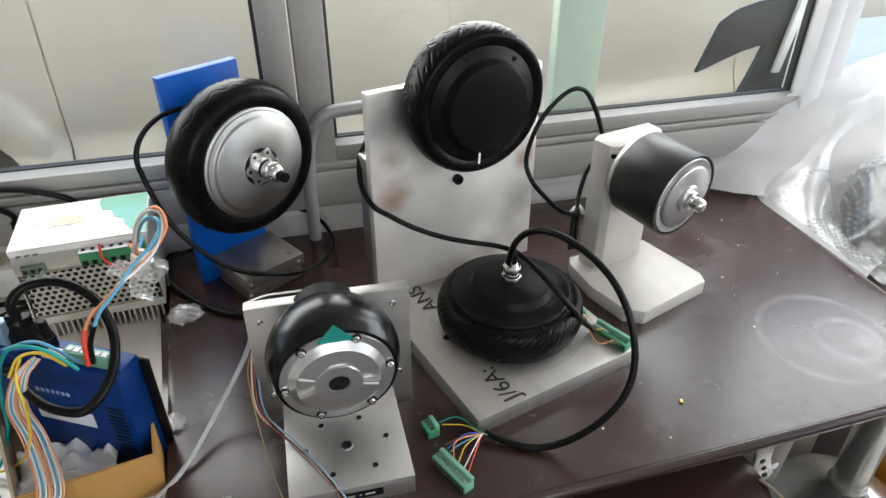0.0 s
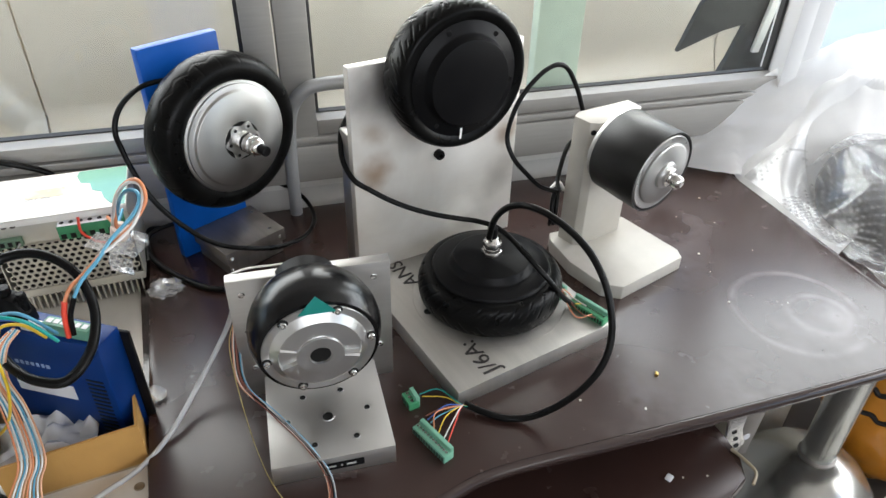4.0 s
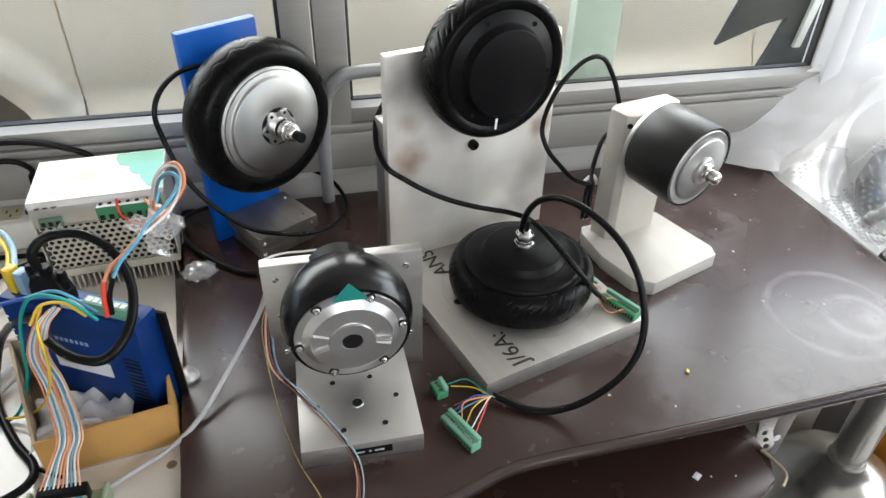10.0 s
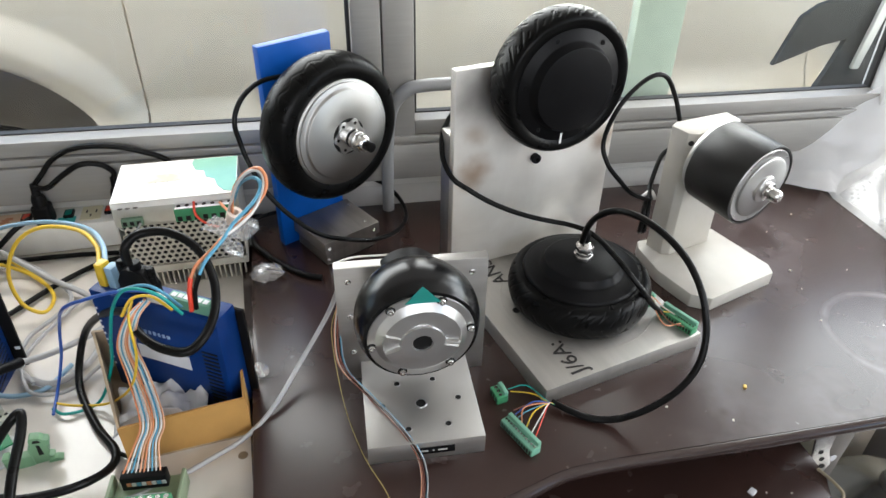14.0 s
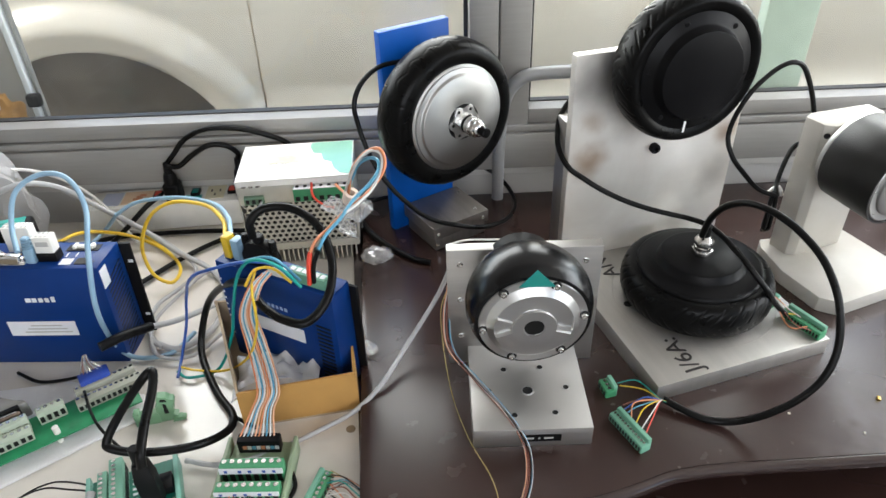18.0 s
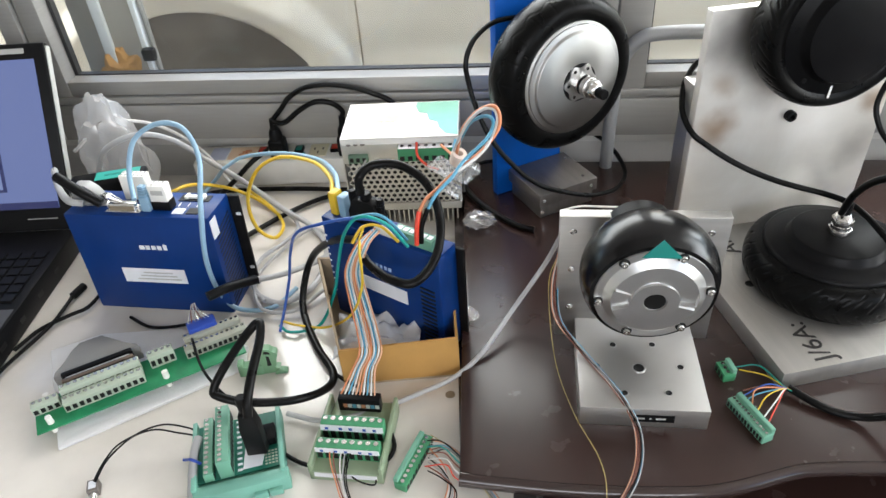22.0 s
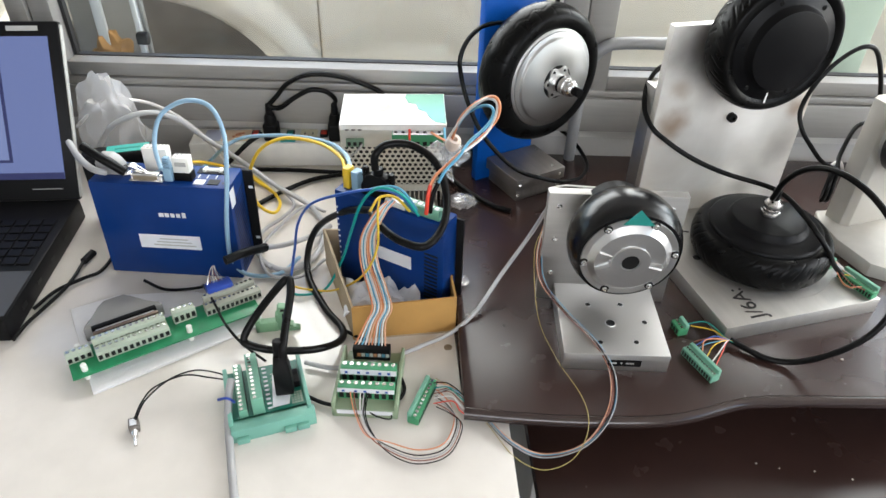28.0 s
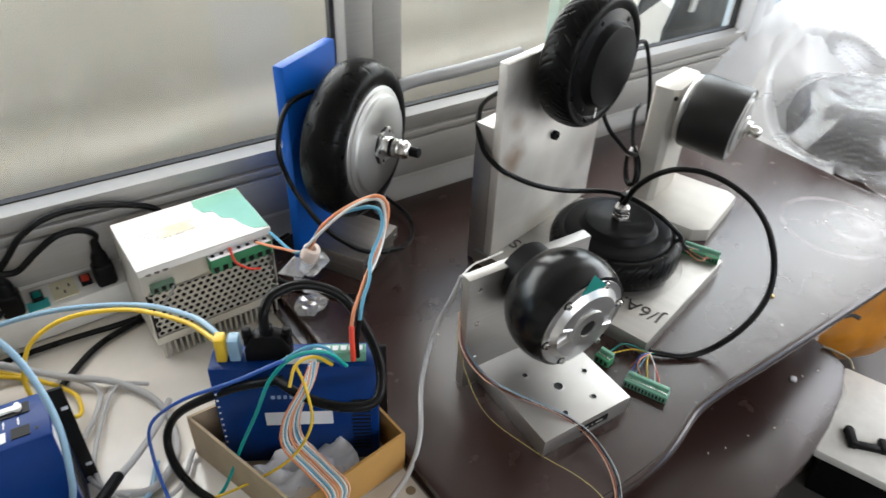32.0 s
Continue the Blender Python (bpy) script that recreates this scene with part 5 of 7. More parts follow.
def long_board():
    """Long green breakout board on white foam paper."""
    b = thing("breakout_board_long", "long green circuit board with grey terminals and a D-sub plug", "circuit board", rot(-0.507, 0.538, TOP + 0.004, 30.8))
    part("board", box(0.232, 0.052, 0.0018, 0.0003, (-0.004, -0.006, 0.012)), PCB, b, "bright green circuit board")
    for x, y in ((-0.105, -0.022), (0.02, -0.022), (0.10, 0.01), (-0.105, 0.015)):
        part("standoff", rod(0.0035, 0.024, (x, y, 0), 10, 0.0006), WHITE_PLASTIC, b, "white plastic standoff")
    terminal_row(b, 12, 0.0072, 0.014, 0.014, TERM_GREY, pose(-0.045, -0.010, 0.0138))
    terminal_row(b, 12, 0.0072, 0.010, 0.020, TERM_GREY, pose(-0.045, 0.004, 0.0138))
    terminal_row(b, 4, 0.0072, 0.012, 0.013, TERM_GREY, pose(-0.106, 0.002, 0.0138))
    terminal_row(b, 4, 0.0072, 0.012, 0.018, TERM_GREY, pose(0.022, 0.006, 0.0138))
    terminal_row(b, 12, 0.0062, 0.014, 0.013, TERM_AGED, pose(0.085, 0.0, 0.0138))
    terminal_row(b, 11, 0.0062, 0.010, 0.018, TERM_AGED, pose(0.085, 0.013, 0.0138))
    part("dsub", box(0.078, 0.005, 0.022, 0.001, (-0.045, 0.0135, 0.013)), plain("brown_tinned_shell", (0.20, 0.15, 0.12), 0.35, 0.8), b, "tarnished D-sub shell")
    part("dsub_face", box(0.070, 0.005, 0.018, 0.001, (-0.045, 0.0187, 0.014)), LABEL, b)
    part("dsub_shell", box(0.078, 0.006, 0.022, 0.001, (-0.045, 0.0244, 0.013)), BLACK, b)
    part("dsub_gap", box(0.060, 0.003, 0.012, 0, (-0.045, 0.0105, 0.0215)), BLACK, b)
    part("dsub_hood", prism([(-0.094, 0.028), (0.004, 0.028), (0.000, 0.036), (-0.016, 0.044), (-0.028, 0.064), (-0.034, 0.074), (-0.062, 0.074), (-0.066, 0.062), (-0.076, 0.046), (-0.090, 0.038)], 0.010, 0.032, 0.003), plain("mid_grey_plastic", (0.24, 0.235, 0.225), 0.5), b, "grey plastic D-sub hood")
    part("dsub_blue", box(0.034, 0.018, 0.022, 0.002, (0.076, 0.022, 0.016)), BLUE_CONN, b, "blue D-sub plug with bare wires")
    for i in range(7):
        part("strand", tube([(0.062 + i * 0.0042, 0.026, 0.037), (0.068 + 0.0018 * i, 0.030 + 0.003 * math.sin(2.1 * i), 0.050), (0.0735 + 0.0006 * i, 0.030, 0.062)], 0.0006, 5, 3), (STEEL, W_BROWN, W_GREY)[i % 3], b, "bare twisted strand" if i == 0 else "")


long_board()
solo("foam_sheet", prism([(-0.655, 0.590), (-0.572, 0.441), (-0.395, 0.556), (-0.402, 0.592), (-0.50, 0.625), (-0.60, 0.618)], 0, 0.004, 0.0012), material("white_foam", (0.74, 0.74, 0.74), 0.6, vary=0.03, scale=60, bump=0.2, bump_scale=400), "white foam sheet under the long circuit board", "foam sheet", pose(0, 0, TOP))


def teal_module():
    """Breakout board in a teal tray, with a tall terminal strip and a black plug."""
    b = thing("breakout_board_teal", "teal circuit board in a green tray with black plug", "circuit board", rot(-0.363, 0.418, TOP, 16.5) @ pose(0, 0.010, 0) @ Matrix.Diagonal((0.95, 0.82, 1, 1)))
    sea = plain("sea_green_tray", (0.16, 0.38, 0.30), 0.5)
    part("tray", box(0.092, 0.106, 0.012, 0.001, (0, 0, 0)), sea, b, "sea-green rail tray")
    for x in (-0.0455, 0.0455):
        part("rim", box(0.005, 0.104, 0.024, 0.0008, (x, 0.002, 0)), sea, b)
    part("tray_foot", box(0.098, 0.016, 0.020, 0.001, (0.002, -0.052, 0)), sea, b)
    for x in (-0.035, 0.02, 0.035):
        part("claw", box(0.014, 0.006, 0.008, 0.0008, (x, -0.0625, 0.001)), sea, b)
    part("board", box(0.086, 0.088, 0.0016, 0, (0, 0.008, 0.0145)), PCB_TEAL, b)
    terminal_row(b, 12, 0.0074, 0.014, 0.026, TERM, pose(-0.012, 0.008, 0.016, 0, 0, 90))
    terminal_row(b, 12, 0.0074, 0.010, 0.012, TERM, pose(-0.030, 0.008, 0.016, 0, 0, 90))
    part("label", prism([(0.004, -0.030), (0.024, -0.030), (0.028, -0.010), (0.027, 0.030), (0.018, 0.040), (0.010, 0.030)], 0.0161, 0.0166), LABEL, b, "white printed patch on the board")
    for r in range(5):
        for k in range(4):
            part("pad", box(0.0024, 0.0022, 0.0004, 0, (0.0285 + 0.0036 * k, -0.030 + 0.0046 * r, 0.0161)), TERM_GREY, b)
    for k in range(9):
        part("trace", box(0.010, 0.0007, 0.0003, 0), TERM_GREY, b, m=pose(0.012, -0.026 + 0.0075 * k, 0.0162, 0, 0, 22))
    for i in range(10):
        part("solder_row", box(0.005, 0.003, 0.0006, 0, (0.001, -0.030 + i * 0.0085, 0.0163)), LABEL, b)
    part("socket", box(0.018, 0.026, 0.010, 0.001, (0.032, 0.010, 0.016)), BLACK, b)
    pl = part("plug", prism([(-0.011, 0), (0.011, 0), (0.010, 0.040), (0.007, 0.062), (-0.007, 0.062), (-0.010, 0.040)], -0.008, 0.008, 0.002), BLACK, b, "black D-sub plug with a moulded hood", m=pose(0.022, -0.010, 0.020, 90, 0, -10))
    part("relief", moved(rod(0.0062, 0.022, (0, 0, 0.060), 12, 0.001), pose(0, 0, 0, -90)), BLACK, pl)


teal_module()


def olive_module():
    """Small terminal module with a ribbon header."""
    b = thing("terminal_module", "olive-green terminal module with white marker strips and a ribbon header", "terminal block", rot(-0.247, 0.449, TOP, -5))
    part("tray", prism([(-0.038, -0.048), (0.036, -0.048), (0.034, 0.044), (-0.032, 0.044)], 0, 0.014, 0.001), OLIVE, b)
    for x in (-0.036, 0.036):
        part("rim", box(0.004, 0.092, 0.024, 0.0008, (x, -0.002, 0)), OLIVE, b)
    for y, h in ((-0.002, 0.026), (-0.026, 0.020)):
        t = terminal_row(b, 8, 0.0082, 0.012, h, TERM_DARK, pose(0, y, 0.012))
        part("marker_strip", box(0.066, 0.0010, h * 0.30, 0, (0, -0.0066, h * 0.66)), LABEL, t, "white marker strip")
        for k in range(5):
            part("print", box(0.0035, 0.0004, h * 0.14, 0, (-0.026 + 0.0125 * k + 0.002 * (k % 2), -0.0074, h * 0.74)), W_DBLUE, t)
    part("marker_strip", box(0.064, 0.0010, 0.0055, 0, (0, -0.0486, 0.007)), LABEL, b)
    part("label", box(0.036, 0.014, 0.0006, 0, (0.002, 0.016, 0.0142)), LABEL, b)
    hd = part("header", box(0.046, 0.012, 0.020, 0.001, (-0.002, 0.036, 0.012)), BLACK, b, "black ribbon header")
    for i in range(8):
        part("contact", box(0.0042, 0.0008, 0.005, 0, (-0.017 + i * 0.005, 0.0297, 0.020)), (W_ORANGE, W_WHITE, W_SKY, W_WHITE)[i % 4], hd)


olive_module()


def plug_terminal(name, label, m, n, pitch, mat):
    """A pluggable multi-way terminal."""
    t = thing(name, label, "connector", m)
    part("body", box(n * pitch + 0.002, 0.013, 0.011, 0.0008), mat, t)
    part("comb", box(n * pitch, 0.005, 0.016, 0.0006, (0, 0.0052, 0)), TERM, t)
    for i in range(n):
        x = (i - (n - 1) / 2) * pitch
        part("screw", rod(pitch * 0.34, 0.0012, (x, -0.001, 0.011), 10), STEEL, t)
        part("mouth", box(pitch * 0.55, 0.0008, 0.006, 0, (x, -0.0067, 0.002)), HOLE_SHADE, t)
    return t


plug_terminal("plug_connector", "green twelve-way plug connector with loose wires on white table", rot(-0.184, 0.420, TOP, 68), 10, 0.0062, TERM_DARK)
plug_terminal("plug_connector", "green many-way plug connector lying on the dark desk", rot(0.1545, 0.453, 0.75, -68), 12, 0.0043, TERM)
plug_terminal("plug_connector", "small green two-way plug lying on the dark desk", rot(0.1485, 0.517, 0.75, -80), 3, 0.0062, TERM_DARK)
plug_terminal("plug_connector", "green plug connector lying on the aluminium base plate", rot(0.405, 0.572, 0.7738, -66), 12, 0.0043, TERM_DARK)
plug_terminal("plug_connector", "small green plug lying on the aluminium base plate", rot(0.385, 0.618, 0.7738, -66), 3, 0.0050, TERM_DARK)

CLIP_GREEN = plain("clip_green", (0.19, 0.36, 0.21), 0.45)
clip = thing("rail_clip", "green plastic rail clip lying on white table", "rail clip", rot(-0.374, 0.552, TOP, 8) @ Matrix.Diagonal((0.82, 0.82, 0.90, 1)))
part("body", join(box(0.034, 0.013, 0.017, 0.0008, (-0.015, 0.0, 0.0)), box(0.008, 0.013, 0.022, 0.0008, (-0.028, 0.0, 0.0))), CLIP_GREEN, clip)
part("hook", prism([(0.000, 0.0), (0.020, 0.0), (0.026, 0.003), (0.027, 0.007), (0.021, 0.008), (0.019, 0.011), (0.023, 0.015), (0.023, 0.026), (0.027, 0.029), (0.027, 0.035), (0.021, 0.037), (0.018, 0.042), (0.007, 0.044), (0.004, 0.040), (0.005, 0.030), (0.000, 0.028)], -0.006, 0.006, 0.0006), CLIP_GREEN, clip, m=pose(0, 0.001, 0, 90))
part("foot", prism([(0.018, 0.0), (0.036, 0.0), (0.037, 0.003), (0.030, 0.006), (0.020, 0.005)], -0.005, 0.005, 0.0005), CLIP_GREEN, clip, m=pose(0, -0.004, 0, 90))
part("slot", prism([(0.010, 0.014), (0.016, 0.014), (0.015, 0.030), (0.011, 0.032)], -0.0064, 0.0064), HOLE_SHADE, clip, m=pose(0, 0.001, 0, 90))
part("slot", prism([(0.008, 0.036), (0.018, 0.034), (0.016, 0.039), (0.010, 0.040)], -0.0064, 0.0064), HOLE_SHADE, clip, m=pose(0, 0.001, 0, 90))

tog = thing("toggle_switch", "small steel toggle switch with two thin wires", "switch", rot(-0.509, 0.392, TOP, -70))
part("body", box(0.014, 0.011, 0.011, 0.0008), DARK_STEEL, tog)
part("face", box(0.009, 0.007, 0.0006, 0, (0, 0, 0.011)), LABEL, tog)
part("bush", moved(rod(0.0036, 0.010), pose(0.007, 0, 0.0055, 0, 90)), STEEL, tog)
part("lever", moved(lathe([(0, 0), (0.0014, 0), (0.002, 0.014), (0, 0.015)], 10), pose(0.016, 0, 0.0055, 0, 90)), STEEL, tog)


# ---- cables and wires ----
cable("motor_cable", [(0.30, 0.80, 1.035), (0.255, 0.815, 1.03), (0.225, 0.815, 1.00), (0.165, 0.807, 0.99), (0.143, 0.793, 0.974), (0.136, 0.780, 0.956), (0.135, 0.762, 0.938), (0.143, 0.739, 0.924), (0.162, 0.733, 0.910), (0.179, 0.725, 0.900), (0.199, 0.718, 0.890), (0.221, 0.712, 0.881), (0.246, 0.708, 0.872), (0.270, 0.703, 0.866), (0.293, 0.694, 0.863), (0.308, 0.672, 0.866), (0.317, 0.645, 0.866), (0.325, 0.618, 0.860), (0.336, 0.598, 0.848), (0.352, 0.583, 0.828), (0.370, 0.583, 0.803), (0.386, 0.582, 0.787)], 0.0036, CABLE_BLACK, "black motor cable draped across the upright plate")
cable("motor_cable", [(0.288, 0.641, 0.872), (0.287, 0.628, 0.905), (0.289, 0.606, 0.935), (0.297, 0.582, 0.954), (0.308, 0.556, 0.961), (0.320, 0.534, 0.958), (0.331, 0.516, 0.950), (0.340, 0.498, 0.939), (0.346, 0.482, 0.925), (0.350, 0.468, 0.908), (0.351, 0.456, 0.889), (0.350, 0.446, 0.869), (0.344, 0.437, 0.848), (0.333, 0.432, 0.828), (0.318, 0.431, 0.809), (0.301, 0.434, 0.791), (0.284, 0.441, 0.773), (0.264, 0.451, 0.758), (0.241, 0.461, 0.7545), (0.222, 0.475, 0.756), (0.205, 0.491, 0.758)], 0.004, CABLE_BLACK, "black motor cable looping from the lying wheel to its plugs")
cable("motor_cable", [(-0.046, 0.895, 1.020), (-0.082, 0.877, 1.022), (-0.103, 0.859, 1.017), (-0.118, 0.841, 1.005), (-0.125, 0.831, 0.985), (-0.122, 0.826, 0.961), (-0.116, 0.819, 0.938), (-0.107, 0.809, 0.916), (-0.096, 0.803, 0.894), (-0.082, 0.800, 0.873), (-0.065, 0.796, 0.854), (-0.046, 0.793, 0.836), (-0.022, 0.794, 0.820), (0.004, 0.797, 0.810), (0.031, 0.808, 0.797), (0.060, 0.831, 0.783), (0.090, 0.868, 0.769), (0.110, 0.916, 0.763), (0.108, 0.966, 0.764), (0.090, 0.985, 0.780), (0.070, 0.975, 0.800)], 0.0034, CABLE_BLACK, "black motor cable curled round the blue plate")
cable("power_cable", [(0.066,1.016,0.8), (0.093,1.039,0.76), (0.124,1.017,0.756)], 0.0036, CABLE_BLACK, "short black cable end beside the blue plate")
cable("power_cable", [(-0.118,0.949,0.77), (-0.136,0.949,0.765), (-0.134,0.895,0.76), (-0.104,0.848,0.754), (-0.065,0.804,0.754), (-0.037,0.789,0.754)], 0.0042, CABLE_BLACK, "black mains cable lying on the dark desk")
cable("power_cable", [(-0.072,0.965,0.765), (-0.107,0.943,0.775), (-0.134,0.928,0.77), (-0.137,0.883,0.758)], 0.0032, CABLE_BLACK, "black cable behind the power supply")
cable("motor_cable", [(0.508, 0.79, 0.872), (0.497, 0.788, 0.916), (0.483, 0.785, 0.955), (0.467, 0.785, 0.994), (0.442, 0.78, 1.027), (0.411, 0.775, 1.025), (0.377, 0.77, 0.992), (0.360, 0.765, 0.946), (0.364, 0.752, 0.918), (0.383, 0.742, 0.893), (0.404, 0.737, 0.872), (0.436, 0.744, 0.855), (0.444, 0.758, 0.852), (0.448, 0.768, 0.841), (0.449, 0.770, 0.824), (0.444, 0.764, 0.809), (0.436, 0.752, 0.801), (0.427, 0.738, 0.804), (0.421, 0.728, 0.815), (0.420, 0.726, 0.832), (0.423, 0.732, 0.847), (0.431, 0.744, 0.855), (0.440, 0.758, 0.852), (0.447, 0.768, 0.841), (0.449, 0.770, 0.824), (0.447, 0.764, 0.809), (0.440, 0.752, 0.801), (0.433, 0.738, 0.804), (0.428, 0.728, 0.815), (0.427, 0.726, 0.832), (0.430, 0.732, 0.847), (0.436, 0.744, 0.855), (0.446, 0.765, 0.868), (0.470, 0.790, 0.900), (0.494, 0.800, 0.905)], 0.0034, CABLE_BLACK, "black motor cable looping behind the drum stand")
cable("cable_tie", [(0.428,0.755,0.851), (0.443,0.757,0.861), (0.453,0.757,0.847)], 0.003, W_WHITE, "white twist of tape on a cable")
cable("clear_hose", [(-0.01,0.62,0.893), (-0.021,0.62,0.869), (-0.038,0.628,0.82), (-0.076,0.601,0.775), (-0.112,0.551,0.757), (-0.145,0.524,0.745), (-0.181,0.509,0.738), (-0.217,0.491,0.737), (-0.258,0.472,0.742), (-0.293,0.473,0.736), (-0.329,0.483,0.736)], 0.003, HOSE, "translucent white hose lying over both tables")
cable("motor_wire", [(-0.022,0.6,0.863), (-0.03,0.585,0.824), (-0.028,0.55,0.806), (-0.002,0.524,0.782), (0.026,0.468,0.78), (0.039,0.432,0.765), (0.029,0.388,0.752), (-0.005,0.355,0.735), (-0.051,0.354,0.72), (-0.089,0.367,0.732), (-0.121,0.41,0.737), (-0.149,0.436,0.74), (-0.168,0.443,0.742)], 0.0006, W_BROWN, "thin motor wire looping over the desk edge")
cable("motor_wire", [(-0.025,0.6,0.863), (-0.033,0.585,0.823), (-0.031,0.55,0.804), (-0.006,0.523,0.782), (0.023,0.467,0.78), (0.036,0.431,0.765), (0.025,0.386,0.753), (-0.007,0.353,0.736), (-0.051,0.352,0.721), (-0.089,0.364,0.733), (-0.121,0.407,0.738), (-0.149,0.434,0.741), (-0.168,0.437,0.742)], 0.0006, W_WHITE, "thin motor wire looping over the desk edge")
cable("motor_wire", [(-0.02,0.6,0.863), (-0.027,0.585,0.822), (-0.025,0.55,0.803), (0.0,0.522,0.782), (0.028,0.466,0.78), (0.042,0.43,0.765), (0.03,0.384,0.754), (-0.005,0.352,0.737), (-0.052,0.35,0.722), (-0.089,0.362,0.734), (-0.121,0.405,0.739), (-0.149,0.432,0.742), (-0.168,0.434,0.742)], 0.0006, W_SKY, "thin motor wire looping over the desk edge")
cable("motor_wire", [(-0.024,0.6,0.863), (-0.031,0.585,0.82), (-0.029,0.55,0.802), (-0.005,0.52,0.782), (0.023,0.465,0.78), (0.037,0.428,0.765), (0.026,0.384,0.754), (-0.007,0.351,0.736), (-0.052,0.349,0.721), (-0.089,0.361,0.733), (-0.121,0.403,0.738), (-0.149,0.431,0.741), (-0.168,0.429,0.742)], 0.0006, W_BROWN, "thin motor wire looping over the desk edge")
cable("motor_wire", [(-0.019,0.6,0.863), (-0.026,0.585,0.819), (-0.024,0.55,0.801), (0.0,0.519,0.782), (0.028,0.464,0.78), (0.042,0.427,0.765), (0.03,0.381,0.755), (-0.005,0.349,0.738), (-0.052,0.346,0.723), (-0.09,0.359,0.735), (-0.121,0.401,0.74), (-0.149,0.429,0.743), (-0.168,0.425,0.742)], 0.0006, W_GREY, "thin motor wire looping over the desk edge")
cable("motor_wire", [(-0.021,0.6,0.863), (-0.028,0.585,0.818), (-0.026,0.55,0.8), (-0.002,0.518,0.782), (0.026,0.463,0.78), (0.04,0.426,0.765), (0.028,0.381,0.754), (-0.006,0.349,0.737), (-0.052,0.346,0.722), (-0.09,0.358,0.734), (-0.121,0.4,0.739), (-0.149,0.429,0.742), (-0.168,0.422,0.742)], 0.0006, CABLE_BLACK, "thin motor wire looping over the desk edge")
cable("motor_wire", [(-0.026,0.6,0.863), (-0.034,0.585,0.824), (-0.032,0.55,0.805), (-0.006,0.524,0.782), (0.022,0.468,0.78), (0.036,0.431,0.765), (0.025,0.386,0.754), (-0.007,0.353,0.737), (-0.051,0.352,0.722), (-0.089,0.365,0.734), (-0.121,0.407,0.739), (-0.149,0.434,0.742), (-0.168,0.441,0.742)], 0.0006, W_PEACH, "thin motor wire looping over the desk edge")
cable("motor_wire", [(-0.026,0.6,0.858), (-0.037,0.585,0.824), (-0.032,0.539,0.757), (-0.02,0.467,0.754), (-0.002,0.412,0.754), (0.001,0.377,0.754), (-0.005,0.355,0.742), (-0.023,0.338,0.727), (-0.054,0.333,0.719), (-0.085,0.345,0.728), (-0.112,0.385,0.736), (-0.140,0.425,0.741), (-0.168,0.447,0.743)], 0.0005, W_STRAW, "thin yellow wire hanging over the desk edge")
cable("motor_wire", [(-0.026,0.6,0.915), (-0.004,0.61,0.913), (0.022,0.615,0.908), (0.049,0.62,0.903)], 0.0012, W_WHITE, "thin wires behind the back plate")
cable("plug_wire", [(0.162,0.515,0.76), (0.186,0.504,0.762), (0.202,0.488,0.76), (0.218,0.485,0.757)], 0.0007, W_YELLOW, "thin coloured wire to a green plug")
cable("plug_wire", [(0.16,0.519,0.76), (0.182,0.514,0.766), (0.202,0.488,0.76), (0.218,0.485,0.757)], 0.0007, W_TEAL, "thin coloured wire to a green plug")
cable("plug_wire", [(0.169,0.444,0.76), (0.185,0.466,0.762), (0.202,0.488,0.76), (0.218,0.485,0.757)], 0.0007, W_RED, "thin coloured wire to a green plug")
cable("plug_wire", [(0.157,0.486,0.76), (0.176,0.486,0.766), (0.202,0.488,0.76), (0.218,0.485,0.757)], 0.0007, W_BROWN, "thin coloured wire to a green plug")
cable("plug_wire", [(0.159,0.475,0.76), (0.172,0.479,0.764), (0.202,0.488,0.76), (0.218,0.485,0.757)], 0.0007, W_SKY, "thin coloured wire to a green plug")
cable("plug_wire", [(0.163,0.459,0.76), (0.177,0.474,0.766), (0.202,0.488,0.76), (0.218,0.485,0.757)], 0.0007, W_YELLOW, "thin coloured wire to a green plug")
cable("plug_wire", [(0.166,0.45,0.76), (0.184,0.468,0.766), (0.202,0.488,0.76), (0.218,0.485,0.757)], 0.0007, W_WHITE, "thin coloured wire to a green plug")
cable("plug_wire", [(0.157,0.48,0.76), (0.18,0.487,0.768), (0.202,0.488,0.76), (0.218,0.485,0.757)], 0.0007, W_DBLUE, "thin coloured wire to a green plug")
cable("plug_wire", [(0.16,0.466,0.76), (0.168,0.481,0.768), (0.202,0.488,0.76), (0.218,0.485,0.757)], 0.0007, W_ORANGE, "thin coloured wire to a green plug")
cable("plug_wire", [(0.399,0.581,0.786), (0.382,0.584,0.79), (0.379,0.607,0.797)], 0.0007, W_YELLOW, "thin coloured wire to a green plug")
cable("plug_wire", [(0.401,0.558,0.786), (0.376,0.558,0.79), (0.379,0.607,0.797)], 0.0007, W_ORANGE, "thin coloured wire to a green plug")
cable("plug_wire", [(0.402,0.575,0.786), (0.39,0.592,0.79), (0.379,0.607,0.797)], 0.0007, W_WHITE, "thin coloured wire to a green plug")
cable("plug_wire", [(0.402,0.551,0.786), (0.385,0.563,0.79), (0.379,0.607,0.797)], 0.0007, W_BROWN, "thin coloured wire to a green plug")
cable("plug_wire", [(0.394,0.59,0.786), (0.389,0.604,0.79), (0.379,0.607,0.797)], 0.0007, W_ORANGE, "thin coloured wire to a green plug")
cable("power_cable", [(-0.44,0.984,0.842), (-0.423,0.983,0.86), (-0.403,0.983,0.882), (-0.37,0.984,0.897), (-0.325,0.985,0.896), (-0.28,0.985,0.883), (-0.239,0.982,0.858), (-0.23,0.975,0.8), (-0.2,0.972,0.76)], 0.0042, CABLE_BLACK, "black mains cable arching behind the power supply")
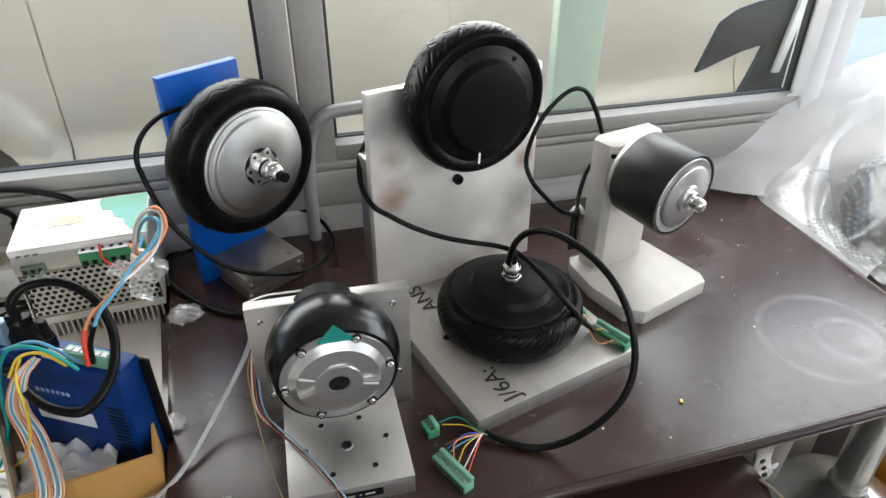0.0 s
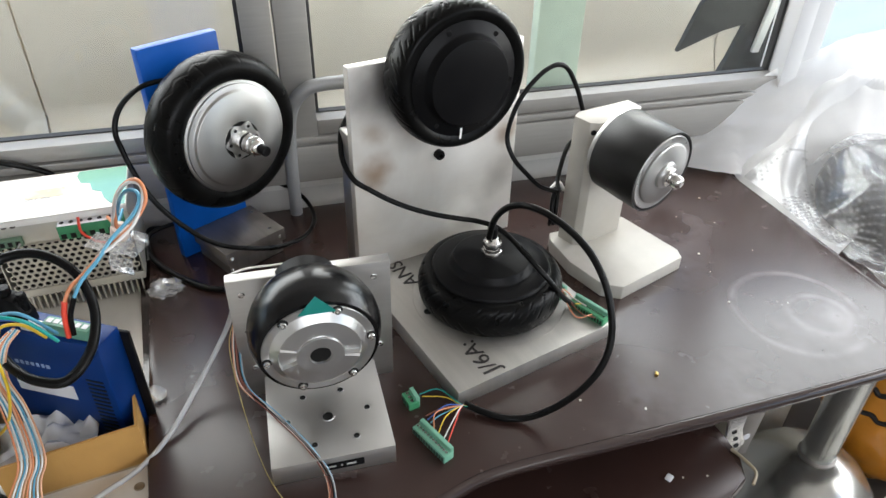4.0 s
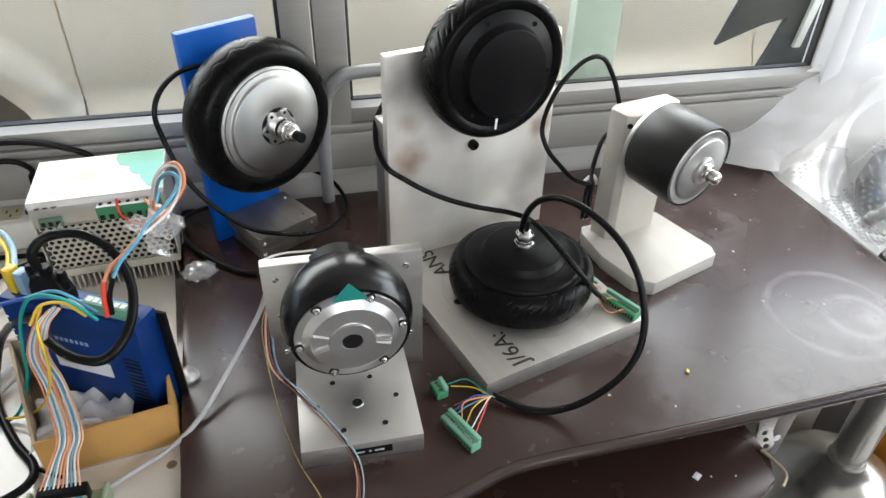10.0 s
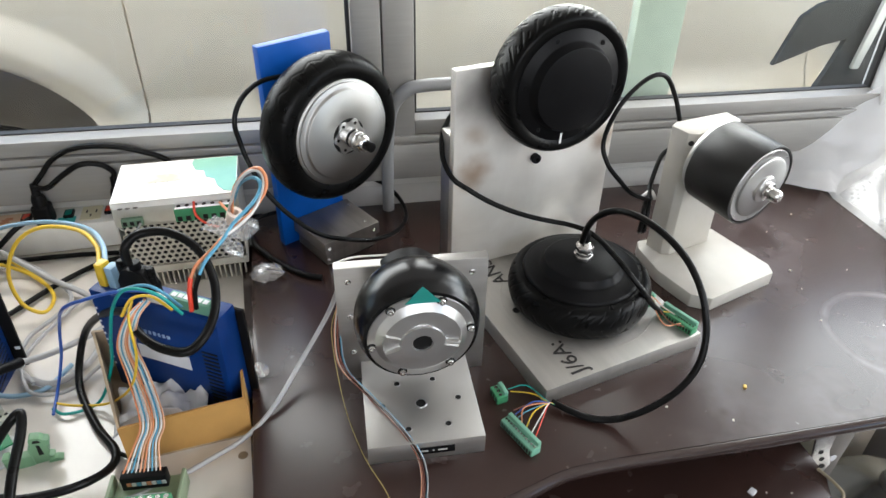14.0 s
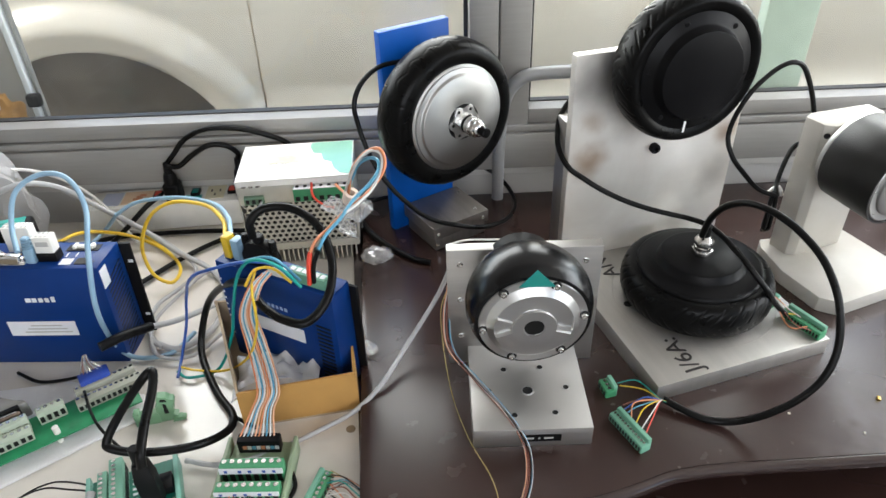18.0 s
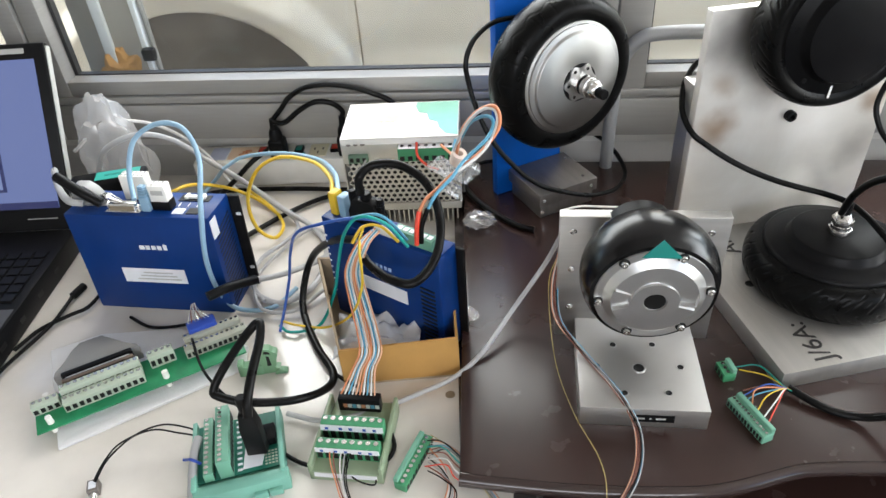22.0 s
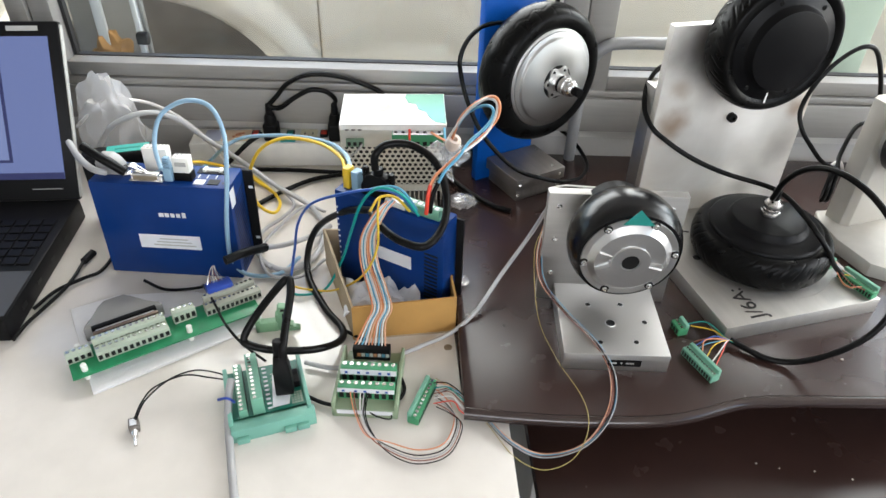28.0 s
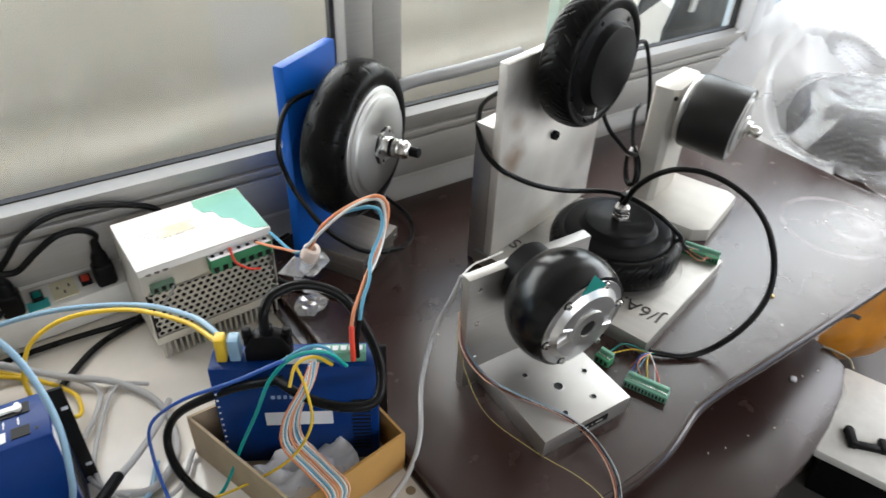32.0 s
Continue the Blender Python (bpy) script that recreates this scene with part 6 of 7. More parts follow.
cable("power_cable", [(-0.438,0.978,0.842), (-0.419,0.976,0.841), (-0.394,0.975,0.859), (-0.366,0.975,0.874), (-0.34,0.977,0.871), (-0.325,0.98,0.856), (-0.328,0.984,0.842)], 0.0042, CABLE_BLACK, "black mains cable running between two plugs")
cable("power_cable", [(-0.285,0.948,0.735), (-0.319,0.94,0.735), (-0.402,0.948,0.735), (-0.486,0.95,0.735), (-0.55,0.945,0.735), (-0.59,0.92,0.735)], 0.004, CABLE_BLACK, "black mains cable in front of the power strip")
cable("power_cable", [(-0.29,0.938,0.734), (-0.324,0.931,0.735), (-0.367,0.916,0.735), (-0.406,0.885,0.735), (-0.435,0.854,0.735), (-0.455,0.83,0.735), (-0.475,0.805,0.736)], 0.004, CABLE_BLACK, "black cable lying on the white table")
cable("power_cable", [(-0.452,0.962,0.8), (-0.475,0.945,0.79), (-0.51,0.925,0.762), (-0.55,0.9,0.737), (-0.6,0.87,0.735)], 0.0042, CABLE_BLACK, "black mains cable leaving the strip")
cable("network_cable", [(-0.518,0.665,0.905), (-0.532,0.7,0.923), (-0.521,0.715,0.956), (-0.489,0.72,0.974), (-0.455,0.71,0.972), (-0.437,0.69,0.944), (-0.428,0.64,0.911), (-0.437,0.628,0.841), (-0.45,0.66,0.76), (-0.429,0.656,0.736), (-0.386,0.659,0.735), (-0.362,0.697,0.735)], 0.0031, W_BLUE, "pale blue network cable looping over the blue drive")
cable("network_cable", [(-0.508,0.911,0.8), (-0.474,0.918,0.815), (-0.401,0.879,0.84), (-0.327,0.796,0.875), (-0.288,0.717,0.9), (-0.274,0.664,0.905)], 0.0031, W_BLUE, "pale blue network cable reaching the small drive")
cable("network_cable", [(-0.508,0.911,0.8), (-0.539,0.929,0.765), (-0.563,0.907,0.75), (-0.602,0.887,0.74)], 0.0031, W_BLUE, "pale blue network cable behind the large drive")
cable("network_cable", [(-0.281,0.664,0.905), (-0.295,0.718,0.895), (-0.335,0.792,0.875), (-0.392,0.832,0.86), (-0.434,0.846,0.83), (-0.452,0.832,0.79), (-0.441,0.812,0.755), (-0.415,0.804,0.742), (-0.413,0.846,0.738), (-0.449,0.9,0.737), (-0.491,0.944,0.737)], 0.0027, W_YELLOW, "yellow network cable curled in a loop")
cable("network_cable", [(-0.640,0.760,0.735), (-0.625,0.785,0.760), (-0.595,0.820,0.790), (-0.564,0.852,0.8), (-0.544,0.882,0.79), (-0.511,0.916,0.76), (-0.466,0.912,0.738), (-0.421,0.866,0.736)], 0.0027, W_YELLOW, "yellow network cable behind the large drive")
cable("data_cable", [(-0.71,0.911,0.8), (-0.66,0.874,0.86), (-0.608,0.877,0.88), (-0.57,0.898,0.86), (-0.53,0.916,0.81), (-0.478,0.906,0.775), (-0.419,0.87,0.75), (-0.365,0.834,0.738), (-0.334,0.775,0.736), (-0.338,0.703,0.736), (-0.375,0.666,0.736), (-0.414,0.683,0.736)], 0.0042, W_GREY, "thick grey data cable curved across the white table")
cable("data_cable", [(-0.744,0.927,0.83), (-0.702,0.948,0.86), (-0.652,0.964,0.86), (-0.61,0.985,0.83), (-0.562,0.975,0.795), (-0.530,0.955,0.760), (-0.500,0.930,0.735)], 0.0028, W_WHITE, "pale cable arching behind the large drive")
cable("data_cable", [(-0.526,0.953,0.745), (-0.48,0.942,0.74), (-0.423,0.886,0.74), (-0.388,0.837,0.738), (-0.401,0.798,0.737), (-0.426,0.76,0.737), (-0.426,0.709,0.737), (-0.399,0.669,0.737)], 0.003, W_GREY, "grey cable looped on the white table")
cable("data_cable", [(-0.335,0.812,0.738), (-0.369,0.83,0.737), (-0.402,0.775,0.737), (-0.421,0.715,0.738), (-0.401,0.656,0.737), (-0.356,0.649,0.737), (-0.324,0.688,0.737)], 0.0026, W_GREY, "grey cable looped on the white table")
cable("data_cable", [(-0.445,0.617,0.792), (-0.425,0.636,0.79), (-0.402,0.669,0.775)], 0.0062, BLACK, "black shrink sleeve on a stripped cable")
cable("data_cable", [(-0.403,0.666,0.776), (-0.377,0.699,0.758), (-0.342,0.745,0.742), (-0.323,0.773,0.738)], 0.004, W_GREY, "grey cable with black shrink sleeve")
cable("data_cable", [(-0.691,0.792,0.875), (-0.65,0.729,0.885), (-0.616,0.69,0.89), (-0.6,0.691,0.885)], 0.0045, W_GREY, "grey cable entering a D-sub hood")
cable("data_cable", [(-0.627,0.702,0.918), (-0.597,0.688,0.905), (-0.573,0.685,0.888)], 0.0062, BLACK, "black sleeved plug on the large drive")
cable("signal_wire", [(-0.187,0.571,0.895), (-0.207,0.571,0.925), (-0.235,0.578,0.93), (-0.257,0.591,0.9), (-0.273,0.602,0.85), (-0.29,0.62,0.79), (-0.317,0.621,0.737), (-0.352,0.612,0.735), (-0.369,0.624,0.735)], 0.0019, W_TEAL, "teal wire from the small drive to the table")
cable("signal_wire", [(-0.189,0.574,0.895), (-0.211,0.579,0.92), (-0.242,0.583,0.925), (-0.285,0.603,0.905), (-0.329,0.65,0.86), (-0.357,0.692,0.8), (-0.365,0.685,0.76), (-0.367,0.645,0.74), (-0.366,0.613,0.736)], 0.0019, W_DBLUE, "dark blue wire from the small drive to the table")
cable("signal_wire", [(-0.198,0.58,0.895), (-0.215,0.581,0.915), (-0.234,0.581,0.915), (-0.246,0.573,0.9)], 0.0017, W_YELLOW, "yellow wire on the small drive")
cable("signal_wire", [(-0.234,0.581,0.913), (-0.236,0.559,0.905), (-0.238,0.552,0.86), (-0.261,0.571,0.8), (-0.304,0.609,0.745), (-0.345,0.622,0.737), (-0.366,0.63,0.737)], 0.0015, W_YELLOW, "thin yellow wire falling to the table")
cable("signal_wire", [(-0.189,0.583,0.895), (-0.205,0.577,0.925), (-0.221,0.582,0.93), (-0.245,0.584,0.925)], 0.0017, W_SKY, "blue wire on the small drive")
cable("drive_cable", [(-0.241,0.63,0.925), (-0.24,0.63,0.945), (-0.225,0.639,0.955), (-0.194,0.636,0.955), (-0.165,0.618,0.94), (-0.153,0.594,0.91), (-0.158,0.557,0.89), (-0.179,0.530,0.880), (-0.205,0.537,0.880), (-0.226,0.556,0.882), (-0.240,0.578,0.885), (-0.246,0.599,0.884)], 0.005, CABLE_BLACK, "thick black drive cable arching over the small drive")
cable("drive_cable", [(-0.244,0.599,0.885), (-0.285,0.647,0.85), (-0.329,0.699,0.79), (-0.347,0.696,0.752), (-0.343,0.649,0.737), (-0.314,0.585,0.735), (-0.288,0.544,0.736), (-0.288,0.514,0.742), (-0.313,0.482,0.76), (-0.356,0.466,0.775), (-0.388,0.466,0.785), (-0.393,0.472,0.792), (-0.377,0.487,0.815), (-0.348,0.497,0.85), (-0.338,0.502,0.855), (-0.334,0.481,0.85), (-0.335,0.445,0.84), (-0.337,0.424,0.826), (-0.338,0.417,0.812)], 0.0048, CABLE_BLACK, "thick black drive cable looping to the teal board")
cable("supply_wire", [(-0.164,0.845,0.863), (-0.151,0.8,0.877), (-0.14,0.747,0.902), (-0.13,0.72,0.95), (-0.114,0.69,0.986), (-0.096,0.665,1.007), (-0.088,0.655,1.003), (-0.089,0.65,0.988), (-0.102,0.64,0.973), (-0.117,0.628,0.965), (-0.129,0.62,0.96), (-0.142,0.61,0.954), (-0.154,0.6,0.947), (-0.166,0.59,0.941), (-0.173,0.583,0.931)], 0.002, W_ORANGE, "orange supply wire looping from the power supply")
cable("supply_wire", [(-0.173,0.583,0.931), (-0.176,0.578,0.918), (-0.178,0.574,0.895)], 0.0027, W_RED, "red shrink sleeve on a supply wire")
cable("supply_wire", [(-0.144,0.845,0.87), (-0.144,0.76,0.893), (-0.124,0.72,0.954), (-0.107,0.68,0.987), (-0.096,0.662,0.994), (-0.095,0.652,0.988), (-0.104,0.64,0.979), (-0.125,0.625,0.966), (-0.138,0.607,0.957), (-0.15,0.597,0.949), (-0.157,0.59,0.944), (-0.164,0.583,0.934)], 0.002, W_SKY, "blue supply wire looping from the power supply")
cable("supply_wire", [(-0.164,0.583,0.934), (-0.171,0.578,0.917), (-0.173,0.574,0.897)], 0.0026, CABLE_BLACK, "black shrink sleeve on a supply wire")
cable("supply_wire", [(-0.143,0.745,0.908), (-0.123,0.7,0.969), (-0.104,0.672,1.0), (-0.091,0.66,1.002), (-0.092,0.65,0.987), (-0.104,0.637,0.971), (-0.121,0.622,0.963), (-0.135,0.612,0.959)], 0.0018, W_WHITE, "white supply wire looping from the power supply")
cable("supply_wire", [(-0.198,0.845,0.869), (-0.197,0.835,0.853), (-0.184,0.83,0.84), (-0.169,0.83,0.833)], 0.0018, W_RED, "red supply wire at the green terminals")
cable("supply_wire", [(-0.272,0.845,0.843), (-0.278,0.84,0.836), (-0.29,0.84,0.825)], 0.0016, W_GREY, "grey wire at the small terminal")
cable("laptop_cable", [(-0.671, 0.697, 0.737), (-0.673, 0.684, 0.735), (-0.675, 0.637, 0.735), (-0.688, 0.591, 0.735), (-0.698, 0.560, 0.735), (-0.702, 0.530, 0.735)], 0.0026, CABLE_BLACK, "thin black cable beside the laptop")
cable("laptop_cable", [(-0.702, 0.590, 0.734), (-0.687, 0.627, 0.734), (-0.659, 0.654, 0.734), (-0.642, 0.668, 0.734), (-0.636, 0.700, 0.734), (-0.638, 0.740, 0.734)], 0.0026, CABLE_BLACK, "thin black cable beside the laptop")
cable("signal_wire", [(-0.573,0.646,0.735), (-0.541,0.628,0.734), (-0.509,0.625,0.736), (-0.477,0.63,0.738)], 0.0022, CABLE_BLACK, "black wire beside the large drive")
cable("signal_wire", [(-0.484,0.623,0.745), (-0.453,0.564,0.765), (-0.431,0.527,0.76), (-0.408,0.507,0.745), (-0.378,0.487,0.735)], 0.0018, CABLE_BLACK, "thin black wire crossing the long board")
cable("signal_wire", [(-0.311,0.577,0.737), (-0.292,0.548,0.735), (-0.277,0.535,0.735), (-0.257,0.52,0.737)], 0.0024, CABLE_BLACK, "thin black wire by the cardboard box")
cable("switch_wire", [(-0.508,0.395,0.742), (-0.507,0.419,0.742), (-0.497,0.439,0.745), (-0.465,0.45,0.752), (-0.435,0.446,0.752), (-0.417,0.444,0.75)], 0.001, CABLE_BLACK, "thin black wire to the toggle switch")
cable("switch_wire", [(-0.506,0.394,0.742), (-0.502,0.42,0.745), (-0.479,0.441,0.755), (-0.452,0.452,0.758), (-0.426,0.451,0.754), (-0.415,0.448,0.75)], 0.001, CABLE_BLACK, "thin black wire to the toggle switch")
cable("data_cable", [(-0.404,0.43,0.765), (-0.404,0.411,0.76), (-0.401,0.383,0.745), (-0.394,0.352,0.736), (-0.383,0.311,0.735), (-0.369,0.26,0.735), (-0.353,0.204,0.735)], 0.0044, W_GREY, "thick grey cable running off the table")
cable("cable_tie", [(-0.417,0.412,0.752), (-0.404,0.405,0.762), (-0.397,0.406,0.754)], 0.0016, BLUE_CONN, "blue plastic cable tie on a cable")
cable("signal_wire", [(-0.323,0.432,0.734), (-0.295,0.418,0.734), (-0.255,0.412,0.734), (-0.219,0.418,0.734), (-0.206,0.436,0.736), (-0.213,0.46,0.74)], 0.0024, CABLE_BLACK, "black wire curving round the terminal module")
cable("signal_wire", [(-0.267,0.434,0.748), (-0.267,0.413,0.755), (-0.261,0.396,0.74), (-0.248,0.371,0.736), (-0.222,0.36,0.737), (-0.19,0.35,0.736), (-0.162,0.358,0.736), (-0.149,0.388,0.737), (-0.154,0.411,0.742), (-0.168,0.429,0.744)], 0.0007, W_ORANGE, "thin wire between terminal module and plug")
cable("signal_wire", [(-0.255,0.434,0.748), (-0.256,0.412,0.755), (-0.255,0.396,0.74), (-0.243,0.371,0.736), (-0.221,0.357,0.737), (-0.191,0.347,0.736), (-0.161,0.355,0.736), (-0.148,0.386,0.737), (-0.154,0.408,0.742), (-0.168,0.423,0.744)], 0.0007, W_WHITE, "thin wire between terminal module and plug")
cable("signal_wire", [(-0.248,0.434,0.748), (-0.249,0.412,0.755), (-0.252,0.396,0.74), (-0.241,0.371,0.736), (-0.221,0.354,0.737), (-0.191,0.343,0.736), (-0.16,0.352,0.736), (-0.146,0.385,0.737), (-0.154,0.404,0.742), (-0.169,0.418,0.744)], 0.0007, CABLE_BLACK, "thin wire between terminal module and plug")
cable("signal_wire", [(-0.251,0.434,0.748), (-0.252,0.412,0.755), (-0.253,0.396,0.74), (-0.242,0.371,0.736), (-0.221,0.351,0.737), (-0.191,0.339,0.736), (-0.159,0.349,0.736), (-0.144,0.383,0.737), (-0.154,0.401,0.742), (-0.169,0.413,0.744)], 0.0007, W_GREY, "thin wire between terminal module and plug")
cable("signal_wire", [(-0.263,0.434,0.748), (-0.263,0.412,0.755), (-0.259,0.396,0.74), (-0.246,0.371,0.736), (-0.221,0.348,0.737), (-0.191,0.336,0.736), (-0.158,0.346,0.736), (-0.142,0.382,0.737), (-0.154,0.398,0.742), (-0.169,0.408,0.744)], 0.0007, W_BROWN, "thin wire between terminal module and plug")
cable("signal_wire", [(-0.245,0.434,0.748), (-0.247,0.412,0.755), (-0.25,0.396,0.74), (-0.24,0.371,0.736), (-0.221,0.345,0.737), (-0.191,0.332,0.736), (-0.157,0.343,0.736), (-0.14,0.38,0.737), (-0.154,0.395,0.742), (-0.169,0.403,0.744)], 0.0007, CABLE_BLACK, "thin wire between terminal module and plug")
cable("signal_wire", [(-0.171,0.439,0.744), (-0.156,0.432,0.752), (-0.14,0.42,0.748), (-0.126,0.406,0.738)], 0.0007, CABLE_BLACK, "thin wire at the twelve-way plug")
cable("signal_wire", [(-0.171,0.431,0.744), (-0.155,0.425,0.752), (-0.141,0.413,0.748), (-0.126,0.401,0.738)], 0.0007, W_TEAL, "thin wire at the twelve-way plug")
cable("signal_wire", [(-0.171,0.423,0.744), (-0.153,0.418,0.752), (-0.141,0.407,0.748), (-0.126,0.397,0.738)], 0.0007, W_BROWN, "thin wire at the twelve-way plug")
cable("signal_wire", [(-0.171,0.416,0.744), (-0.151,0.411,0.752), (-0.141,0.4,0.748), (-0.126,0.393,0.738)], 0.0007, W_WHITE, "thin wire at the twelve-way plug")
cable("signal_wire", [(-0.172,0.408,0.744), (-0.15,0.404,0.752), (-0.142,0.393,0.748), (-0.127,0.389,0.738)], 0.0007, W_RED, "thin wire at the twelve-way plug")
cable("signal_wire", [(-0.256,0.427,0.748), (-0.245,0.4,0.74), (-0.222,0.392,0.737), (-0.222,0.406,0.737)], 0.0009, CABLE_BLACK, "thin black wire at the terminal module")
ribbon = thing("ribbon_cable", "rainbow ribbon cable from the drive to the terminal module", "cable")
wire("conductor", [(-0.225,0.573,0.915), (-0.24,0.562,0.905), (-0.258,0.569,0.865), (-0.261,0.575,0.82), (-0.251,0.545,0.803), (-0.245,0.517,0.795), (-0.254,0.507,0.778), (-0.2669,0.4873,0.759)], 0.0011, W_ORANGE, ribbon)
wire("conductor", [(-0.224,0.574,0.915), (-0.239,0.562,0.905), (-0.256,0.569,0.865), (-0.258,0.575,0.82), (-0.248,0.545,0.803), (-0.242,0.517,0.795), (-0.251,0.507,0.778), (-0.2627,0.4869,0.759)], 0.0011, W_WHITE, ribbon)
wire("conductor", [(-0.223,0.575,0.915), (-0.237,0.562,0.905), (-0.254,0.569,0.865), (-0.256,0.575,0.82), (-0.246,0.545,0.803), (-0.239,0.517,0.795), (-0.248,0.507,0.778), (-0.2585,0.4865,0.759)], 0.0011, W_SKY, ribbon)
wire("conductor", [(-0.222,0.576,0.915), (-0.236,0.562,0.905), (-0.252,0.569,0.865), (-0.254,0.575,0.82), (-0.243,0.545,0.803), (-0.237,0.517,0.795), (-0.246,0.507,0.778), (-0.2543,0.4861,0.759)], 0.0011, W_WHITE, ribbon)
wire("conductor", [(-0.221,0.578,0.915), (-0.234,0.562,0.905), (-0.25,0.569,0.865), (-0.251,0.575,0.82), (-0.241,0.545,0.803), (-0.234,0.517,0.795), (-0.243,0.507,0.778), (-0.2501,0.4857,0.759)], 0.0011, W_PEACH, ribbon)
wire("conductor", [(-0.22,0.578,0.915), (-0.233,0.562,0.905), (-0.248,0.569,0.865), (-0.249,0.575,0.82), (-0.238,0.545,0.803), (-0.232,0.517,0.795), (-0.24,0.507,0.778), (-0.2459,0.4853,0.759)], 0.0011, W_ORANGE, ribbon)
wire("conductor", [(-0.219,0.576,0.915), (-0.231,0.562,0.905), (-0.246,0.569,0.865), (-0.246,0.575,0.82), (-0.235,0.545,0.803), (-0.229,0.517,0.795), (-0.238,0.507,0.778), (-0.2417,0.4849,0.759)], 0.0011, W_WHITE, ribbon)
wire("conductor", [(-0.218,0.575,0.915), (-0.23,0.562,0.905), (-0.244,0.569,0.865), (-0.244,0.575,0.82), (-0.233,0.545,0.803), (-0.227,0.517,0.795), (-0.235,0.507,0.778), (-0.2375,0.4845,0.759)], 0.0011, W_SKY, ribbon)
wire("conductor", [(-0.216,0.574,0.915), (-0.228,0.562,0.905), (-0.242,0.569,0.865), (-0.241,0.575,0.82), (-0.23,0.545,0.803), (-0.224,0.517,0.795), (-0.232,0.507,0.778), (-0.2333,0.4841,0.759)], 0.0011, W_WHITE, ribbon)
wire("conductor", [(-0.215,0.573,0.915), (-0.227,0.562,0.905), (-0.24,0.569,0.865), (-0.239,0.575,0.82), (-0.228,0.545,0.803), (-0.221,0.517,0.795), (-0.229,0.507,0.778), (-0.2291,0.4837,0.759)], 0.0011, W_PEACH, ribbon)


# ---- round the desks ----
solo("bent_tube", tube([(0.088, 0.962, 0.75), (0.090, 0.962, 0.86), (0.097, 0.960, 0.925), (0.118, 0.957, 0.957), (0.150, 0.955, 0.966), (0.24, 0.948, 0.968), (0.345, 0.941, 0.974)], 0.010, 12, 6), material("grey_steel_tube", (0.27, 0.275, 0.28), 0.5, 0.3, vary=0.06, scale=20), "bent grey steel tube standing behind the wheel stands", "tube", smooth=80)

side = thing("side_table", "dark side table on a polished steel pedestal, heaped with bubble wrap", "table")
part("tabletop", box(0.80, 0.62, 0.02, 0.002, (1.27, 0.63, 0.70)), DESK, side)
PEDESTAL = pose(1.005, 0.582, 0)
part("pillar", rod(0.0320, 0.470, (0, 0, 0.230), 40), PEDESTAL_STEEL, side, "polished steel tube pillar", m=PEDESTAL)
part("collar", lathe([(0.0320, 0.238), (0.0352, 0.238), (0.0356, 0.244), (0.0320, 0.247)], 40), DARK_STEEL, side, "steel collar", m=PEDESTAL)
part("foot", lathe([(0.030, 0.242), (0.048, 0.238), (0.075, 0.224), (0.105, 0.198), (0.140, 0.148), (0.165, 0.090), (0.180, 0.030), (0.184, 0.0), (0.030, 0.0)], 64, True), PEDESTAL_STEEL, side, "polished steel bell-shaped foot", m=PEDESTAL)
# cylinder added for an unidentified cream area behind the pedestal
solo("cream_cylinder", lathe([(0.02, 0.0), (0.080, 0.0), (0.082, 0.003), (0.082, 0.437), (0.080, 0.44), (0.02, 0.44)], 40, True), material("cream_surface", (0.66, 0.62, 0.52), 0.7, vary=0.05, scale=12), "cream cylinder added for a pale area behind the desk", "paper roll", pose(1.10, 0.835, 0))


WHEEL_AT = (1.065, 0.685)


def wrap_height(x, y):
    """The heap of film, rising from the desk's edge to the window corner."""
    k1, k2 = max(0.0, min(1.0, (x - 0.86) / 0.22)), max(0.0, min(1.0, (y - 0.62) / 0.30))
    h = 0.732 + 0.03 * k1 + 0.15 * k2 * k1 ** 0.7
    h += 0.022 * noise.noise(Vector((x * 6, y * 6, 1.3))) * (0.25 + k1)
    h += 0.012 * (1 - abs(noise.noise(Vector((x * 9 + y * 4, y * 7, 4.1))))) ** 3 + 0.004 * noise.noise(Vector((x * 30, y * 30, 2)))
    d = math.hypot(x - WHEEL_AT[0], y - WHEEL_AT[1])
    if d < 0.19:
        f = max(0.0, min(1.0, (d - 0.13) / 0.06))
        h = min(h, 0.728 + (h - 0.728) * f)
    return max(0.7215, h)


def sheet_from(grid):
    bm = bmesh.new()
    vs = [[bm.verts.new(p) for p in row] for row in grid]
    for a, b in zip(vs, vs[1:]):
        for j in range(len(a) - 1):
            bm.faces.new((a[j], b[j], b[j + 1], a[j + 1]))
    return bm


heap = []
for i in range(91):
    heap.append([])
    for j in range(81):
        x, y = 0.862 + 0.75 * i / 90 + 0.012 * noise.noise(Vector((0.5, j * 0.09, 2))), 0.66 + 0.27 * j / 80 - 0.05 * (i < 12) * (12 - i) / 12
        heap[-1].append((x, y, wrap_height(x, y)))
solo("plastic_film", sheet_from(heap), FILM, "heap of milky plastic film beside the desk", "plastic film", smooth=80)

roll = thing("wrapped_wheel", "dark grey wheel packed in plastic", "packed part", pose(WHEEL_AT[0], WHEEL_AT[1], 0.7225, 4, -5))
part("body", lathe([(0, 0.100), (0.07, 0.099), (0.112, 0.092), (0.130, 0.072), (0.136, 0.040), (0.125, 0.004), (0, 0.0)], 48), material("dark_grey_rubber", (0.035, 0.036, 0.038), 0.5, vary=0.2, scale=30), roll)


